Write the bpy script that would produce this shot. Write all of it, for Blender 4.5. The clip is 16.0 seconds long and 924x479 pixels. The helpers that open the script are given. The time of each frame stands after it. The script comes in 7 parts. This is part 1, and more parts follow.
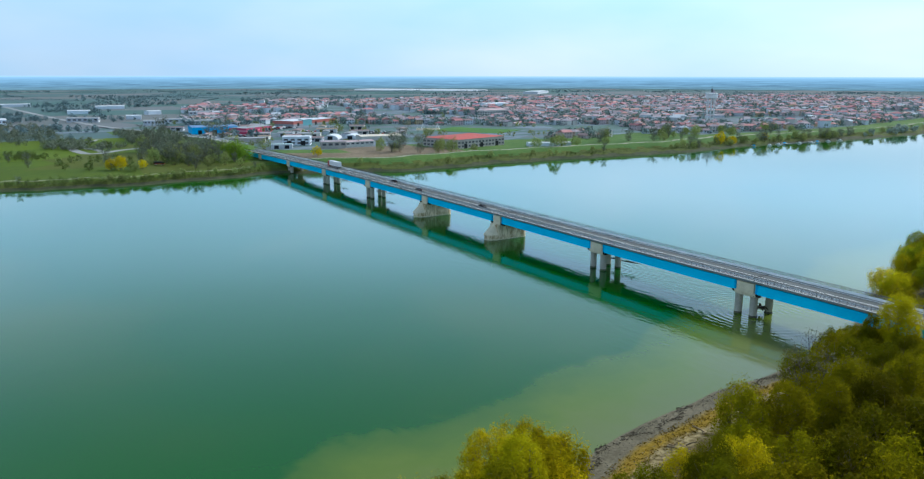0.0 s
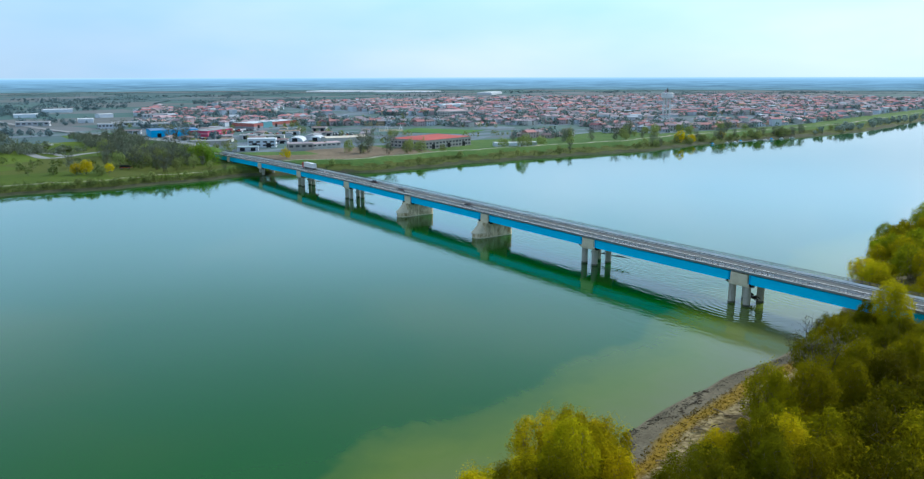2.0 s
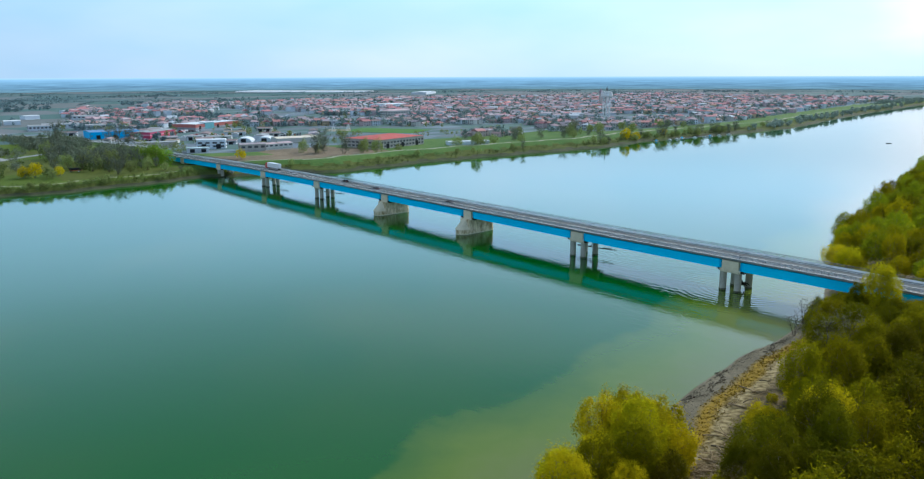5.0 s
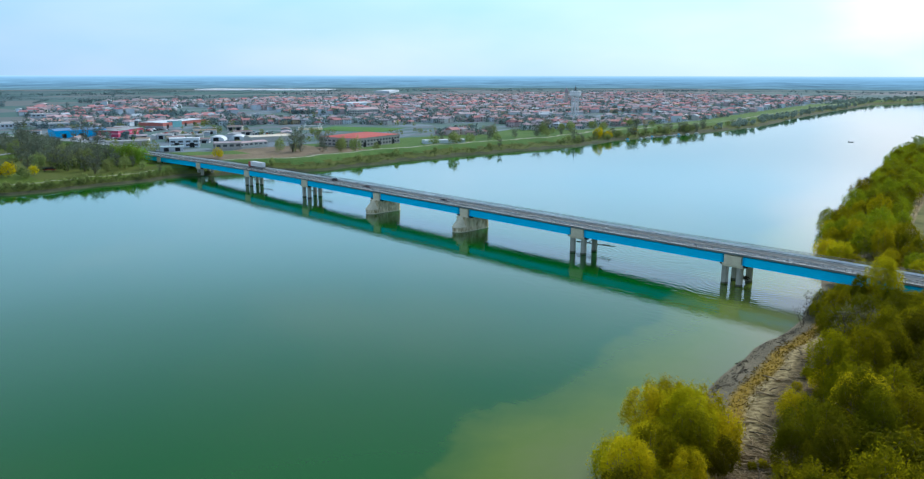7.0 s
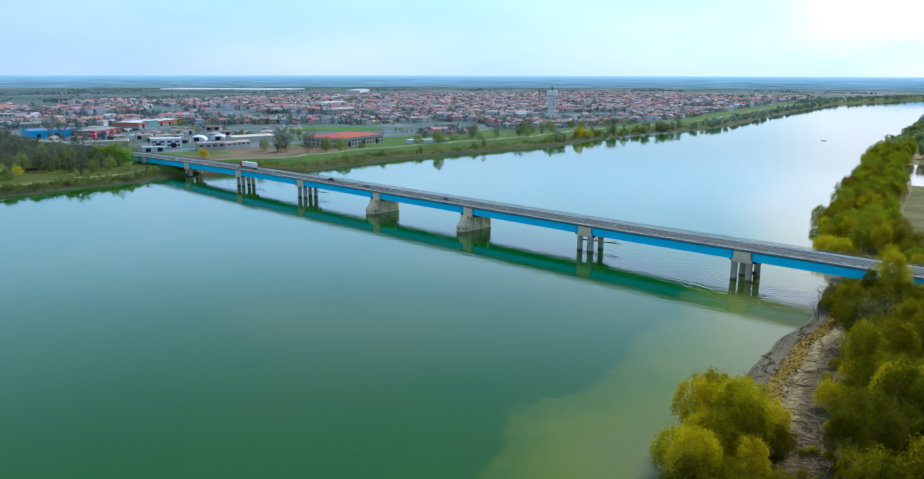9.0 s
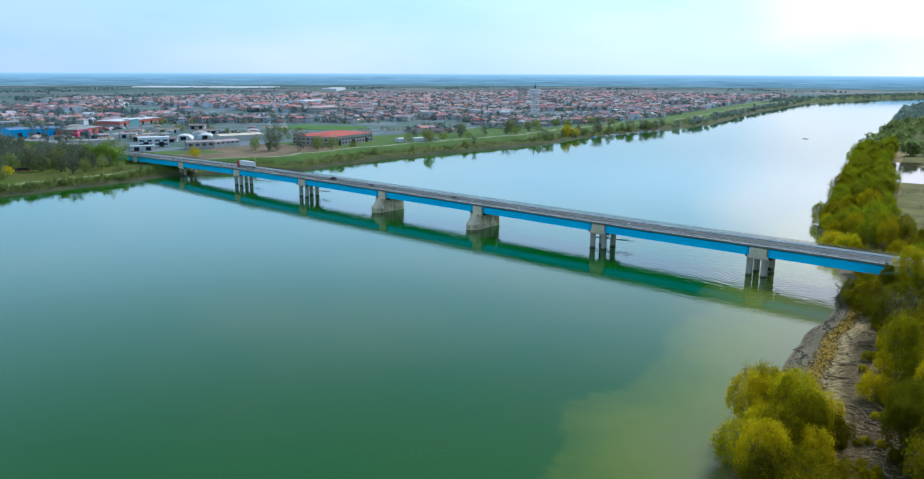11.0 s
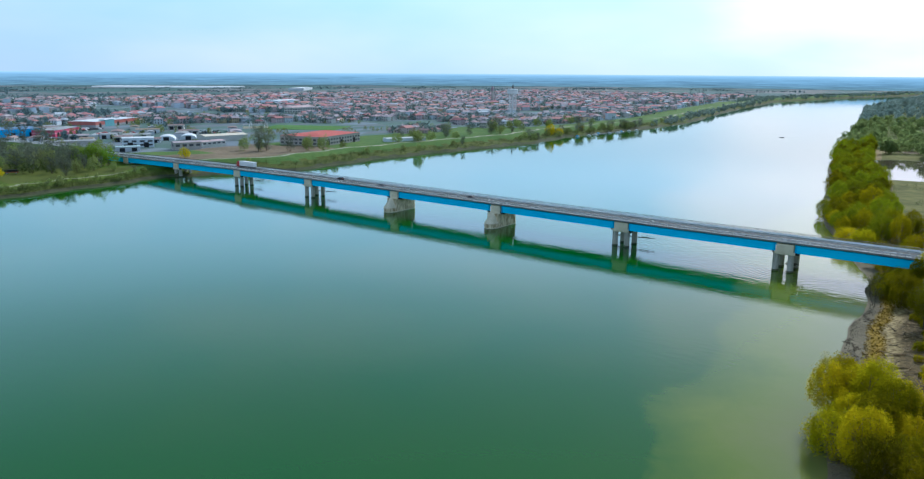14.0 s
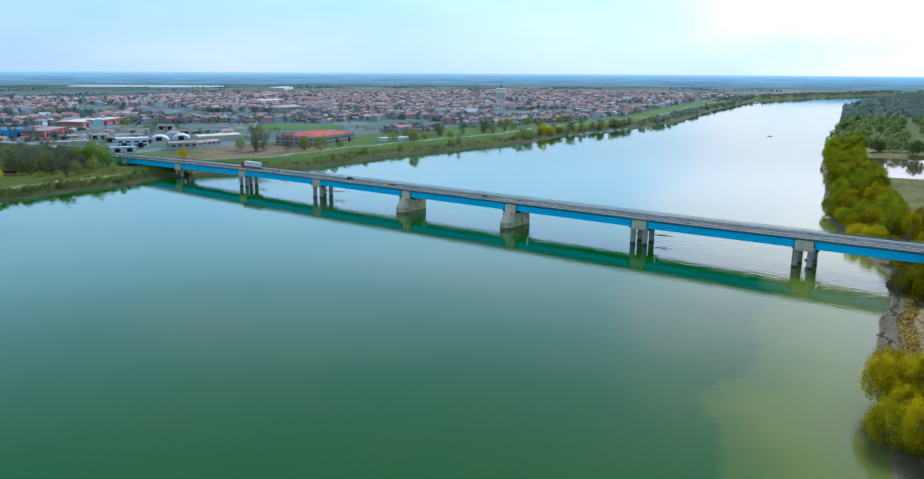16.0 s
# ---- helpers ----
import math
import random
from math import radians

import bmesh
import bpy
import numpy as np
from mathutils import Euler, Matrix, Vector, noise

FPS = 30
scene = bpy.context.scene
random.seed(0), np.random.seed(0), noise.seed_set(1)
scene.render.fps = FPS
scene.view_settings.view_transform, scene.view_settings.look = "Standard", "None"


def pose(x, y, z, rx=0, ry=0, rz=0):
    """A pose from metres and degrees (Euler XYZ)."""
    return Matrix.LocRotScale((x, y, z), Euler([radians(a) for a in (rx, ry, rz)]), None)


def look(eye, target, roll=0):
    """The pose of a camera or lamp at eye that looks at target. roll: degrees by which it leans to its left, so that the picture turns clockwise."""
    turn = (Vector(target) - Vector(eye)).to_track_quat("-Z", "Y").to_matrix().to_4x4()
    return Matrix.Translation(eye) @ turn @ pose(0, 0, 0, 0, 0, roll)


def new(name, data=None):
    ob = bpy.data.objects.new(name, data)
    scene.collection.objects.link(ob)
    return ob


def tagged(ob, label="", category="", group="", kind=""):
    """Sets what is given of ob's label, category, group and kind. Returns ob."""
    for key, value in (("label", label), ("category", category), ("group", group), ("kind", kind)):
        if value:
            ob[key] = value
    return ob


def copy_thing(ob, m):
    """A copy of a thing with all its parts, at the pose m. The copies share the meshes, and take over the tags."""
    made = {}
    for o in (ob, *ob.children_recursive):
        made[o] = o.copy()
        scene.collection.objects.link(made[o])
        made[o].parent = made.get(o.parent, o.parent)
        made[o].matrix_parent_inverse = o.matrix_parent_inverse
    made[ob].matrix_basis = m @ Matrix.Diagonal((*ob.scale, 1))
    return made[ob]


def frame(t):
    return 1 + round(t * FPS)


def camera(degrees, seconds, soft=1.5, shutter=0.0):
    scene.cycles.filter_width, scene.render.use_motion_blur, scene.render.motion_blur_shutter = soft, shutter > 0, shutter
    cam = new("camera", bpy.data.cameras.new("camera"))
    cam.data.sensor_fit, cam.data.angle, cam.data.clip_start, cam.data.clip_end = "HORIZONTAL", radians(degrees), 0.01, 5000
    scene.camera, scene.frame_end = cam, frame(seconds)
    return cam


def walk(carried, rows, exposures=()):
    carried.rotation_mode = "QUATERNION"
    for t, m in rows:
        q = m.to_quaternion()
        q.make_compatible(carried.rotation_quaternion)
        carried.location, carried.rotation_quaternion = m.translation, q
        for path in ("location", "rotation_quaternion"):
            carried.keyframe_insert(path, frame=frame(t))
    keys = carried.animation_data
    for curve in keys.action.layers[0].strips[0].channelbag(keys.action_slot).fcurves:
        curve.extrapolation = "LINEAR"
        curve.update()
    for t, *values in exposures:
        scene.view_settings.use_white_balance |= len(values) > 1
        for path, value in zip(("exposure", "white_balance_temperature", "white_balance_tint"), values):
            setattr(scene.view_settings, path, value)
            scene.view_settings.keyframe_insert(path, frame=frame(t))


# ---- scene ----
cam = camera(62.6, 16.0, soft=1.25)
PATH = [
    (0, (137.235, -182.127, 68.273), (135.584, -181.082, 67.847), 0.1),
    (0.5, (135.956, -185.943, 68.136), (134.32, -184.873, 67.712), 0.1),
    (1, (134.778, -189.719, 68.061), (133.158, -188.625, 67.638), 0.0),
    (1.5, (133.488, -193.459, 68.085), (131.888, -192.337, 67.662), -0.1),
    (2, (132.112, -197.229, 68.017), (130.531, -196.079, 67.594), -0.1),
    (2.5, (130.625, -200.932, 68.022), (129.064, -199.756, 67.598), -0.1),
    (3, (129.145, -204.578, 67.994), (127.603, -203.375, 67.571), -0.1),
    (3.5, (127.422, -208.14, 67.993), (125.901, -206.912, 67.57), -0.2),
    (4, (125.63, -211.541, 67.853), (124.128, -210.291, 67.429), -0.2),
    (6.5, (115.21, -228.822, 67.732), (113.798, -227.471, 67.307), 0.0),
    (7, (112.803, -232.212, 67.824), (111.409, -230.842, 67.397), 0.1),
    (7.5, (110.384, -235.736, 67.821), (109.008, -234.348, 67.395), 0.1),
    (8, (107.93, -239.129, 67.888), (106.57, -237.726, 67.461), 0.1),
    (8.5, (105.47, -242.391, 67.974), (104.125, -240.973, 67.547), 0.1),
    (9, (102.981, -245.464, 68.067), (101.649, -244.034, 67.639), 0.2),
    (11.5, (88.895, -260.646, 68.367), (87.631, -259.158, 67.935), 0.3),
    (12, (85.912, -263.63, 68.369), (84.661, -262.13, 67.937), 0.3),
    (12.5, (82.874, -266.444, 68.328), (81.636, -264.934, 67.896), 0.3),
    (13, (79.806, -269.108, 68.279), (78.579, -267.589, 67.848), 0.4),
    (13.5, (76.654, -271.845, 68.267), (75.44, -270.315, 67.835), 0.4),
    (14, (73.472, -274.683, 68.259), (72.271, -273.143, 67.827), 0.4),
    (14.5, (70.274, -277.643, 68.292), (69.087, -276.092, 67.861), 0.4),
    (15, (66.984, -280.749, 68.244), (65.809, -279.19, 67.812), 0.5),
    (15.5, (63.948, -283.799, 68.27), (62.784, -282.231, 67.838), 0.5),
    (16, (60.815, -286.648, 68.37), (59.662, -285.073, 67.937), 0.4),
]
walk(cam, [(t, look(e, a, r)) for t, e, a, r in PATH], [(0.0, 0.46, 5930, 9.0), (8.0, 0.42, 5850, 9.0), (16.0, 0.37, 5740, 9.0)])

# ---- world, sun ----
SUN_BEARING, SUN_HEIGHT = 98.0, 38.0
world = bpy.data.worlds.new("world")
scene.world = world
world.use_nodes = True
wn, wl = world.node_tree.nodes, world.node_tree.links
wn.clear()
w_out = wn.new("ShaderNodeOutputWorld")
w_bg = wn.new("ShaderNodeBackground")
w_sky = wn.new("ShaderNodeTexSky")
w_sky.sky_type = 'NISHITA'
w_sky.sun_disc = False
w_sky.sun_elevation = radians(SUN_HEIGHT)
w_sky.sun_rotation = radians(90 - SUN_BEARING)
w_sky.dust_density = 0.6
w_scale = wn.new("ShaderNodeVectorMath")
w_scale.operation = 'SCALE'
w_scale.inputs['Scale'].default_value = 0.085
wl.new(w_sky.outputs['Color'], w_scale.inputs[0])
w_co = wn.new("ShaderNodeTexCoord")
w_map = wn.new("ShaderNodeMapping")
w_map.inputs['Scale'].default_value = (1.0, 1.0, 3.2)
wl.new(w_co.outputs['Generated'], w_map.inputs['Vector'])
w_noise = wn.new("ShaderNodeTexNoise")
w_noise.inputs['Scale'].default_value = 1.9
w_noise.inputs['Detail'].default_value = 5.0
w_noise.inputs['Roughness'].default_value = 0.5
wl.new(w_map.outputs['Vector'], w_noise.inputs['Vector'])
w_cl = wn.new("ShaderNodeValToRGB")
w_cl.color_ramp.elements[0].position, w_cl.color_ramp.elements[1].position = 0.36, 0.70
w_cl.color_ramp.elements[0].color = (0.80, 0.80, 0.80, 1)
w_cl.color_ramp.elements[1].color = (0.93, 0.93, 0.93, 1)
wl.new(w_noise.outputs['Fac'], w_cl.inputs['Fac'])
# the thin cloud layer glows round the hidden sun
w_dot = wn.new("ShaderNodeVectorMath")
w_dot.operation = 'DOT_PRODUCT'
w_dot.inputs[1].default_value = Vector((-0.10, 0.97, 0.25)).normalized()
wl.new(w_co.outputs['Generated'], w_dot.inputs[0])
w_glow = wn.new("ShaderNodeMapRange")
w_glow.inputs['From Min'].default_value, w_glow.inputs['From Max'].default_value = 0.942, 0.985
w_glow.interpolation_type = 'SMOOTHSTEP'
w_glow.inputs['To Max'].default_value = 0.62
w_fray = wn.new("ShaderNodeTexNoise")
w_fray.inputs['Scale'].default_value, w_fray.inputs['Detail'].default_value = 5.0, 5.0
wl.new(w_map.outputs['Vector'], w_fray.inputs['Vector'])
w_edge = wn.new("ShaderNodeMath")
w_edge.operation = 'MULTIPLY_ADD'
w_edge.inputs[1].default_value = 0.05
wl.new(w_fray.outputs['Fac'], w_edge.inputs[0])
w_less = wn.new("ShaderNodeMath")
w_less.inputs[1].default_value = -0.025
wl.new(w_dot.outputs['Value'], w_less.inputs[0])
wl.new(w_less.outputs['Value'], w_edge.inputs[2])
wl.new(w_edge.outputs['Value'], w_glow.inputs['Value'])
w_cloud = wn.new("ShaderNodeMix")
w_cloud.data_type = 'RGBA'
w_cloud.inputs['A'].default_value = (0.40, 0.66, 0.90, 1)
w_cloud.inputs['B'].default_value = (0.97, 0.93, 0.97, 1)
w_n2 = wn.new("ShaderNodeTexNoise")
w_n2.inputs['Scale'].default_value, w_n2.inputs['Detail'].default_value = 1.35, 5.0
wl.new(w_map.outputs['Vector'], w_n2.inputs['Vector'])
w_r2 = wn.new("ShaderNodeMapRange")
w_r2.inputs['From Min'].default_value, w_r2.inputs['From Max'].default_value = 0.42, 0.72
w_r2.inputs['To Max'].default_value = 0.5
wl.new(w_n2.outputs['Fac'], w_r2.inputs['Value'])
w_sum = wn.new("ShaderNodeMath")
w_sum.use_clamp = True
wl.new(w_glow.outputs['Result'], w_sum.inputs[0])
wl.new(w_r2.outputs['Result'], w_sum.inputs[1])
w_zen = wn.new("ShaderNodeSeparateXYZ")
wl.new(w_co.outputs['Generated'], w_zen.inputs['Vector'])
w_white = wn.new("ShaderNodeMapRange")
w_white.inputs['From Min'].default_value, w_white.inputs['From Max'].default_value = 0.15, 0.55
w_white.inputs['To Max'].default_value = 0.1
wl.new(w_zen.outputs['Z'], w_white.inputs['Value'])
w_all = wn.new("ShaderNodeMath")
w_all.use_clamp = True
wl.new(w_sum.outputs['Value'], w_all.inputs[0])
wl.new(w_white.outputs['Result'], w_all.inputs[1])
wl.new(w_all.outputs['Value'], w_cloud.inputs['Factor'])
w_mix = wn.new("ShaderNodeMix")
w_mix.data_type = 'RGBA'
wl.new(w_cl.outputs['Color'], w_mix.inputs['Factor'])
wl.new(w_scale.outputs['Vector'], w_mix.inputs['A'])
wl.new(w_cloud.outputs['Result'], w_mix.inputs['B'])
wl.new(w_mix.outputs['Result'], w_bg.inputs['Color'])
# sky strength by height: an unseen low band brightened for water reflections, dim overhead
w_sep = wn.new("ShaderNodeSeparateXYZ")
wl.new(w_co.outputs['Generated'], w_sep.inputs['Vector'])
w_up = wn.new("ShaderNodeFloatCurve")
w_up.mapping.curves[0].points[0].location = (0.0, 0.50)
w_up.mapping.curves[0].points[1].location = (1.0, 0.38)
for px, py in ((0.08, 0.54), (0.17, 0.80), (0.30, 0.60), (0.48, 0.35)):
    w_up.mapping.curves[0].points.new(px, py)
w_up.mapping.update()
wl.new(w_sep.outputs['Z'], w_up.inputs['Value'])
w_two = wn.new("ShaderNodeMath")
w_two.operation = 'MULTIPLY'
w_two.inputs[1].default_value = 2.0
wl.new(w_up.outputs['Value'], w_two.inputs[0])
# and duller on the side away from the sun
w_side = wn.new("ShaderNodeMapRange")
w_side.inputs['From Min'].default_value, w_side.inputs['From Max'].default_value = 0.3, 1.0
w_side.inputs['To Min'].default_value, w_side.inputs['To Max'].default_value = 0.77, 1.0
wl.new(w_dot.outputs['Value'], w_side.inputs['Value'])
w_three = wn.new("ShaderNodeMath")
w_three.operation = 'MULTIPLY'
wl.new(w_two.outputs['Value'], w_three.inputs[0])
wl.new(w_side.outputs['Result'], w_three.inputs[1])
wl.new(w_three.outputs['Value'], w_bg.inputs['Strength'])
wl.new(w_bg.outputs['Background'], w_out.inputs['Surface'])

sun = new("sun", bpy.data.lights.new("sun", 'SUN'))
sun.data.energy, sun.data.angle, sun.data.color = 2.8, radians(14), (1.0, 0.95, 0.86)
sun.matrix_world = look((0, 0, 0), (-math.cos(radians(SUN_BEARING)) * math.cos(radians(SUN_HEIGHT)),
                                   -math.sin(radians(SUN_BEARING)) * math.cos(radians(SUN_HEIGHT)),
                                   -math.sin(radians(SUN_HEIGHT)))) @ Matrix.Identity(4)
sun.location = (0, 400, 300)


# ---- materials ----
def mat(name, a, b, scale=1.0, fine=8.0, rough=0.8, metal=0.0, bump=0.0, bump_scale=20.0, rnd=0.0, island=0.0, spec=0.12, stretch=None, through_light=0.0):
    """Two colours mixed by a broad and a fine noise, in metres; rnd and island vary the brightness per object and per loose piece."""
    m = bpy.data.materials.new(name)
    m.use_nodes = True
    n, l = m.node_tree.nodes, m.node_tree.links
    p = n["Principled BSDF"]
    p.inputs['Roughness'].default_value = rough
    p.inputs['Metallic'].default_value = metal
    p.inputs['Specular IOR Level'].default_value = spec
    g = n.new("ShaderNodeNewGeometry")
    vec = g.outputs['Position']
    if stretch:
        mp = n.new("ShaderNodeMapping")
        mp.inputs['Scale'].default_value = stretch
        l.new(vec, mp.inputs['Vector'])
        vec = mp.outputs['Vector']
    broad, small = n.new("ShaderNodeTexNoise"), n.new("ShaderNodeTexNoise")
    broad.inputs['Scale'].default_value, small.inputs['Scale'].default_value = scale, scale * fine
    broad.inputs['Detail'].default_value, small.inputs['Detail'].default_value = 4.0, 3.0
    l.new(vec, broad.inputs['Vector'])
    l.new(vec, small.inputs['Vector'])
    add = n.new("ShaderNodeMath")
    add.operation = 'ADD'
    l.new(broad.outputs['Fac'], add.inputs[0])
    l.new(small.outputs['Fac'], add.inputs[1])
    rg = n.new("ShaderNodeMapRange")
    rg.inputs['From Min'].default_value, rg.inputs['From Max'].default_value = 0.72, 1.28
    l.new(add.outputs['Value'], rg.inputs['Value'])
    mx = n.new("ShaderNodeMix")
    mx.data_type = 'RGBA'
    mx.inputs['A'].default_value, mx.inputs['B'].default_value = (*a, 1), (*b, 1)
    l.new(rg.outputs['Result'], mx.inputs['Factor'])
    col = mx.outputs['Result']
    for amount, out in ((rnd, n.new("ShaderNodeObjectInfo").outputs['Random'] if rnd else None), (island, g.outputs['Random Per Island'])):
        if amount:
            hs = n.new("ShaderNodeHueSaturation")
            va, hu = n.new("ShaderNodeMapRange"), n.new("ShaderNodeMapRange")
            va.inputs['To Min'].default_value, va.inputs['To Max'].default_value = 1 - amount, 1 + amount
            hu.inputs['To Min'].default_value, hu.inputs['To Max'].default_value = 0.5 - 0.05 * amount, 0.5 + 0.05 * amount
            l.new(out, va.inputs['Value'])
            l.new(out, hu.inputs['Value'])
            l.new(va.outputs['Result'], hs.inputs['Value'])
            l.new(hu.outputs['Result'], hs.inputs['Hue'])
            l.new(col, hs.inputs['Color'])
            col = hs.outputs['Color']
    l.new(col, p.inputs['Base Color'])
    if bump:
        bn, bp = n.new("ShaderNodeTexNoise"), n.new("ShaderNodeBump")
        bn.inputs['Scale'].default_value, bn.inputs['Detail'].default_value = bump_scale, 4.0
        l.new(vec, bn.inputs['Vector'])
        bp.inputs['Strength'].default_value, bp.inputs['Distance'].default_value = 0.8, bump
        l.new(bn.outputs['Fac'], bp.inputs['Height'])
        l.new(bp.outputs['Normal'], p.inputs['Normal'])
    if through_light:
        tr, ms = n.new("ShaderNodeBsdfTranslucent"), n.new("ShaderNodeMixShader")
        l.new(col, tr.inputs['Color'])
        ms.inputs['Fac'].default_value = through_light
        l.new(p.outputs['BSDF'], ms.inputs[1])
        l.new(tr.outputs['BSDF'], ms.inputs[2])
        l.new(ms.outputs['Shader'], n["Material Output"].inputs['Surface'])
    return m


def patchwork(name, colours, cell, rough=0.9, blend=0.3):
    """Ploughed and sown fields: uneven cells of plain colours with a grain."""
    m = mat(name, colours[0], colours[1], 0.02, 10, rough)
    n, l = m.node_tree.nodes, m.node_tree.links
    p = n["Principled BSDF"]
    base = p.inputs['Base Color'].links[0].from_socket
    g = n.new("ShaderNodeNewGeometry")
    mp = n.new("ShaderNodeMapping")
    mp.inputs['Scale'].default_value = (1 / cell, 0.45 / cell, 0.0)
    mp.inputs['Rotation'].default_value = (0, 0, 0.35)
    l.new(g.outputs['Position'], mp.inputs['Vector'])
    v = n.new("ShaderNodeTexVoronoi")
    v.inputs['Scale'].default_value = 1.0
    v.inputs['Randomness'].default_value = 0.8
    l.new(mp.outputs['Vector'], v.inputs['Vector'])
    sp = n.new("ShaderNodeSeparateColor")
    l.new(v.outputs['Color'], sp.inputs['Color'])
    rp = n.new("ShaderNodeValToRGB")
    rp.color_ramp.interpolation = 'CONSTANT'
    rp.color_ramp.elements[0].color = (*colours[0], 1)
    rp.color_ramp.elements[1].position, rp.color_ramp.elements[1].color = 1 / len(colours), (*colours[1], 1)
    for i, c in enumerate(colours[2:]):
        rp.color_ramp.elements.new((i + 2) / len(colours)).color = (*c, 1)
    l.new(sp.outputs['Red'], rp.inputs['Fac'])
    mx = n.new("ShaderNodeMix")
    mx.data_type = 'RGBA'
    mx.inputs['Factor'].default_value = blend
    l.new(rp.outputs['Color'], mx.inputs['A'])
    l.new(base, mx.inputs['B'])
    l.new(mx.outputs['Result'], p.inputs['Base Color'])
    return m


CONCRETE = mat("concrete", (0.62, 0.53, 0.37), (0.80, 0.70, 0.52), 0.5, 8, 0.85, bump=0.02, bump_scale=3)
STAINED = mat("stained concrete", (0.34, 0.24, 0.12), (0.84, 0.72, 0.50), 0.4, 4, 0.88, bump=0.03, bump_scale=2, stretch=(0.8, 0.8, 0.35))
PILE = mat("pile concrete", (0.36, 0.34, 0.28), (0.50, 0.47, 0.40), 0.6, 6, 0.85, bump=0.02, bump_scale=3, stretch=(1, 1, 0.4))
WET = mat("wet pile foot", (0.07, 0.07, 0.05), (0.12, 0.12, 0.09), 0.8, 6, 0.6)
BLUE = mat("blue steel paint", (0.0, 0.55, 0.92), (0.0, 0.64, 0.98), 0.12, 10, 0.45, spec=0.3, stretch=(1, 1, 2.5))
BLUE_DARK = mat("blue end plate paint", (0.0, 0.38, 0.76), (0.0, 0.46, 0.86), 0.3, 10, 0.5)
ASPHALT = mat("worn grey asphalt", (0.085, 0.097, 0.095), (0.13, 0.142, 0.14), 0.15, 12, 0.9, bump=0.01, bump_scale=30, stretch=(0.3, 1.5, 1))
WALKWAY = mat("walkway concrete", (0.16, 0.18, 0.175), (0.24, 0.26, 0.255), 0.3, 9, 0.9)
MARK = mat("road paint", (0.74, 0.74, 0.73), (0.86, 0.86, 0.84), 0.6, 8, 0.7)
KERB = mat("pale kerb concrete", (0.60, 0.61, 0.60), (0.76, 0.77, 0.75), 0.3, 9, 0.85)
STEEL = mat("galvanised steel", (0.66, 0.68, 0.69), (0.80, 0.82, 0.83), 0.5, 8, 0.5, metal=0.1, spec=0.4)
RAIL = mat("dull railing steel", (0.06, 0.06, 0.06), (0.11, 0.11, 0.11), 0.5, 8, 0.6, metal=0.3)
RUBBER = mat("black rubber", (0.015, 0.015, 0.015), (0.03, 0.03, 0.03), 2, 6, 0.7)
DARK = mat("dark opening", (0.015, 0.017, 0.02), (0.03, 0.032, 0.036), 1, 5, 0.4)
WILLOW_BARK = mat("pale willow bark", (0.15, 0.12, 0.06), (0.27, 0.22, 0.12), 1.5, 6, 0.95)
BARK = mat("bark", (0.06, 0.05, 0.035), (0.12, 0.10, 0.07), 1.5, 6, 0.95)
DRIFT = mat("bleached driftwood", (0.20, 0.145, 0.075), (0.38, 0.29, 0.175), 1.5, 6, 0.9)
DRIFT_WET = mat("dark wet driftwood", (0.03, 0.025, 0.02), (0.06, 0.05, 0.04), 1.5, 6, 0.8)
LEAF_OLIVE = mat("olive leaves", (0.17, 0.162, 0.001), (0.28, 0.252, 0.002), 0.25, 6, 0.7, rnd=0.16, island=0.07, through_light=0.65, spec=0.02)
LEAF_YELLOW = mat("yellow spring leaves", (0.46, 0.39, 0.001), (0.67, 0.55, 0.003), 0.25, 6, 0.7, rnd=0.15, island=0.07, through_light=0.62, spec=0.02)
LEAF_LIME = mat("yellow green spring leaves", (0.315, 0.285, 0.001), (0.48, 0.415, 0.003), 0.25, 6, 0.7, rnd=0.16, island=0.07, through_light=0.62, spec=0.02)
LEAF_GREEN = mat("green leaves", (0.092, 0.092, 0.001), (0.165, 0.155, 0.002), 0.25, 6, 0.7, rnd=0.2, island=0.07, through_light=0.55, spec=0.02)
LEAF_FRESH = mat("fresh green leaves", (0.185, 0.225, 0.004), (0.30, 0.335, 0.008), 0.25, 6, 0.7, rnd=0.2, island=0.07, through_light=0.6, spec=0.02)
LEAF_BARE = mat("bare twigs", (0.15, 0.14, 0.065), (0.24, 0.225, 0.11), 0.3, 6, 0.9, rnd=0.2, island=0.3, through_light=0.3)
# twig colour greyed, haze of the far bank included in it
LEAF_WINTER = mat("hazy winter twigs", (0.115, 0.145, 0.10), (0.19, 0.215, 0.15), 0.1, 6, 0.9, rnd=0.25, island=0.25, through_light=0.3)
LEAF_ROUND = mat("full green leaves", (0.14, 0.25, 0.018), (0.23, 0.35, 0.035), 0.1, 6, 0.8, rnd=0.15, island=0.15, through_light=0.5)
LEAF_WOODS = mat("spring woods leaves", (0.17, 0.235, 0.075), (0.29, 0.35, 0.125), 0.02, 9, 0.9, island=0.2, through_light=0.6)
# far woods: pale blue haze painted into the leaf colour
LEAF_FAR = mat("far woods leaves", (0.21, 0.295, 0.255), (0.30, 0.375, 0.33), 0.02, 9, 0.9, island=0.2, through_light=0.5)
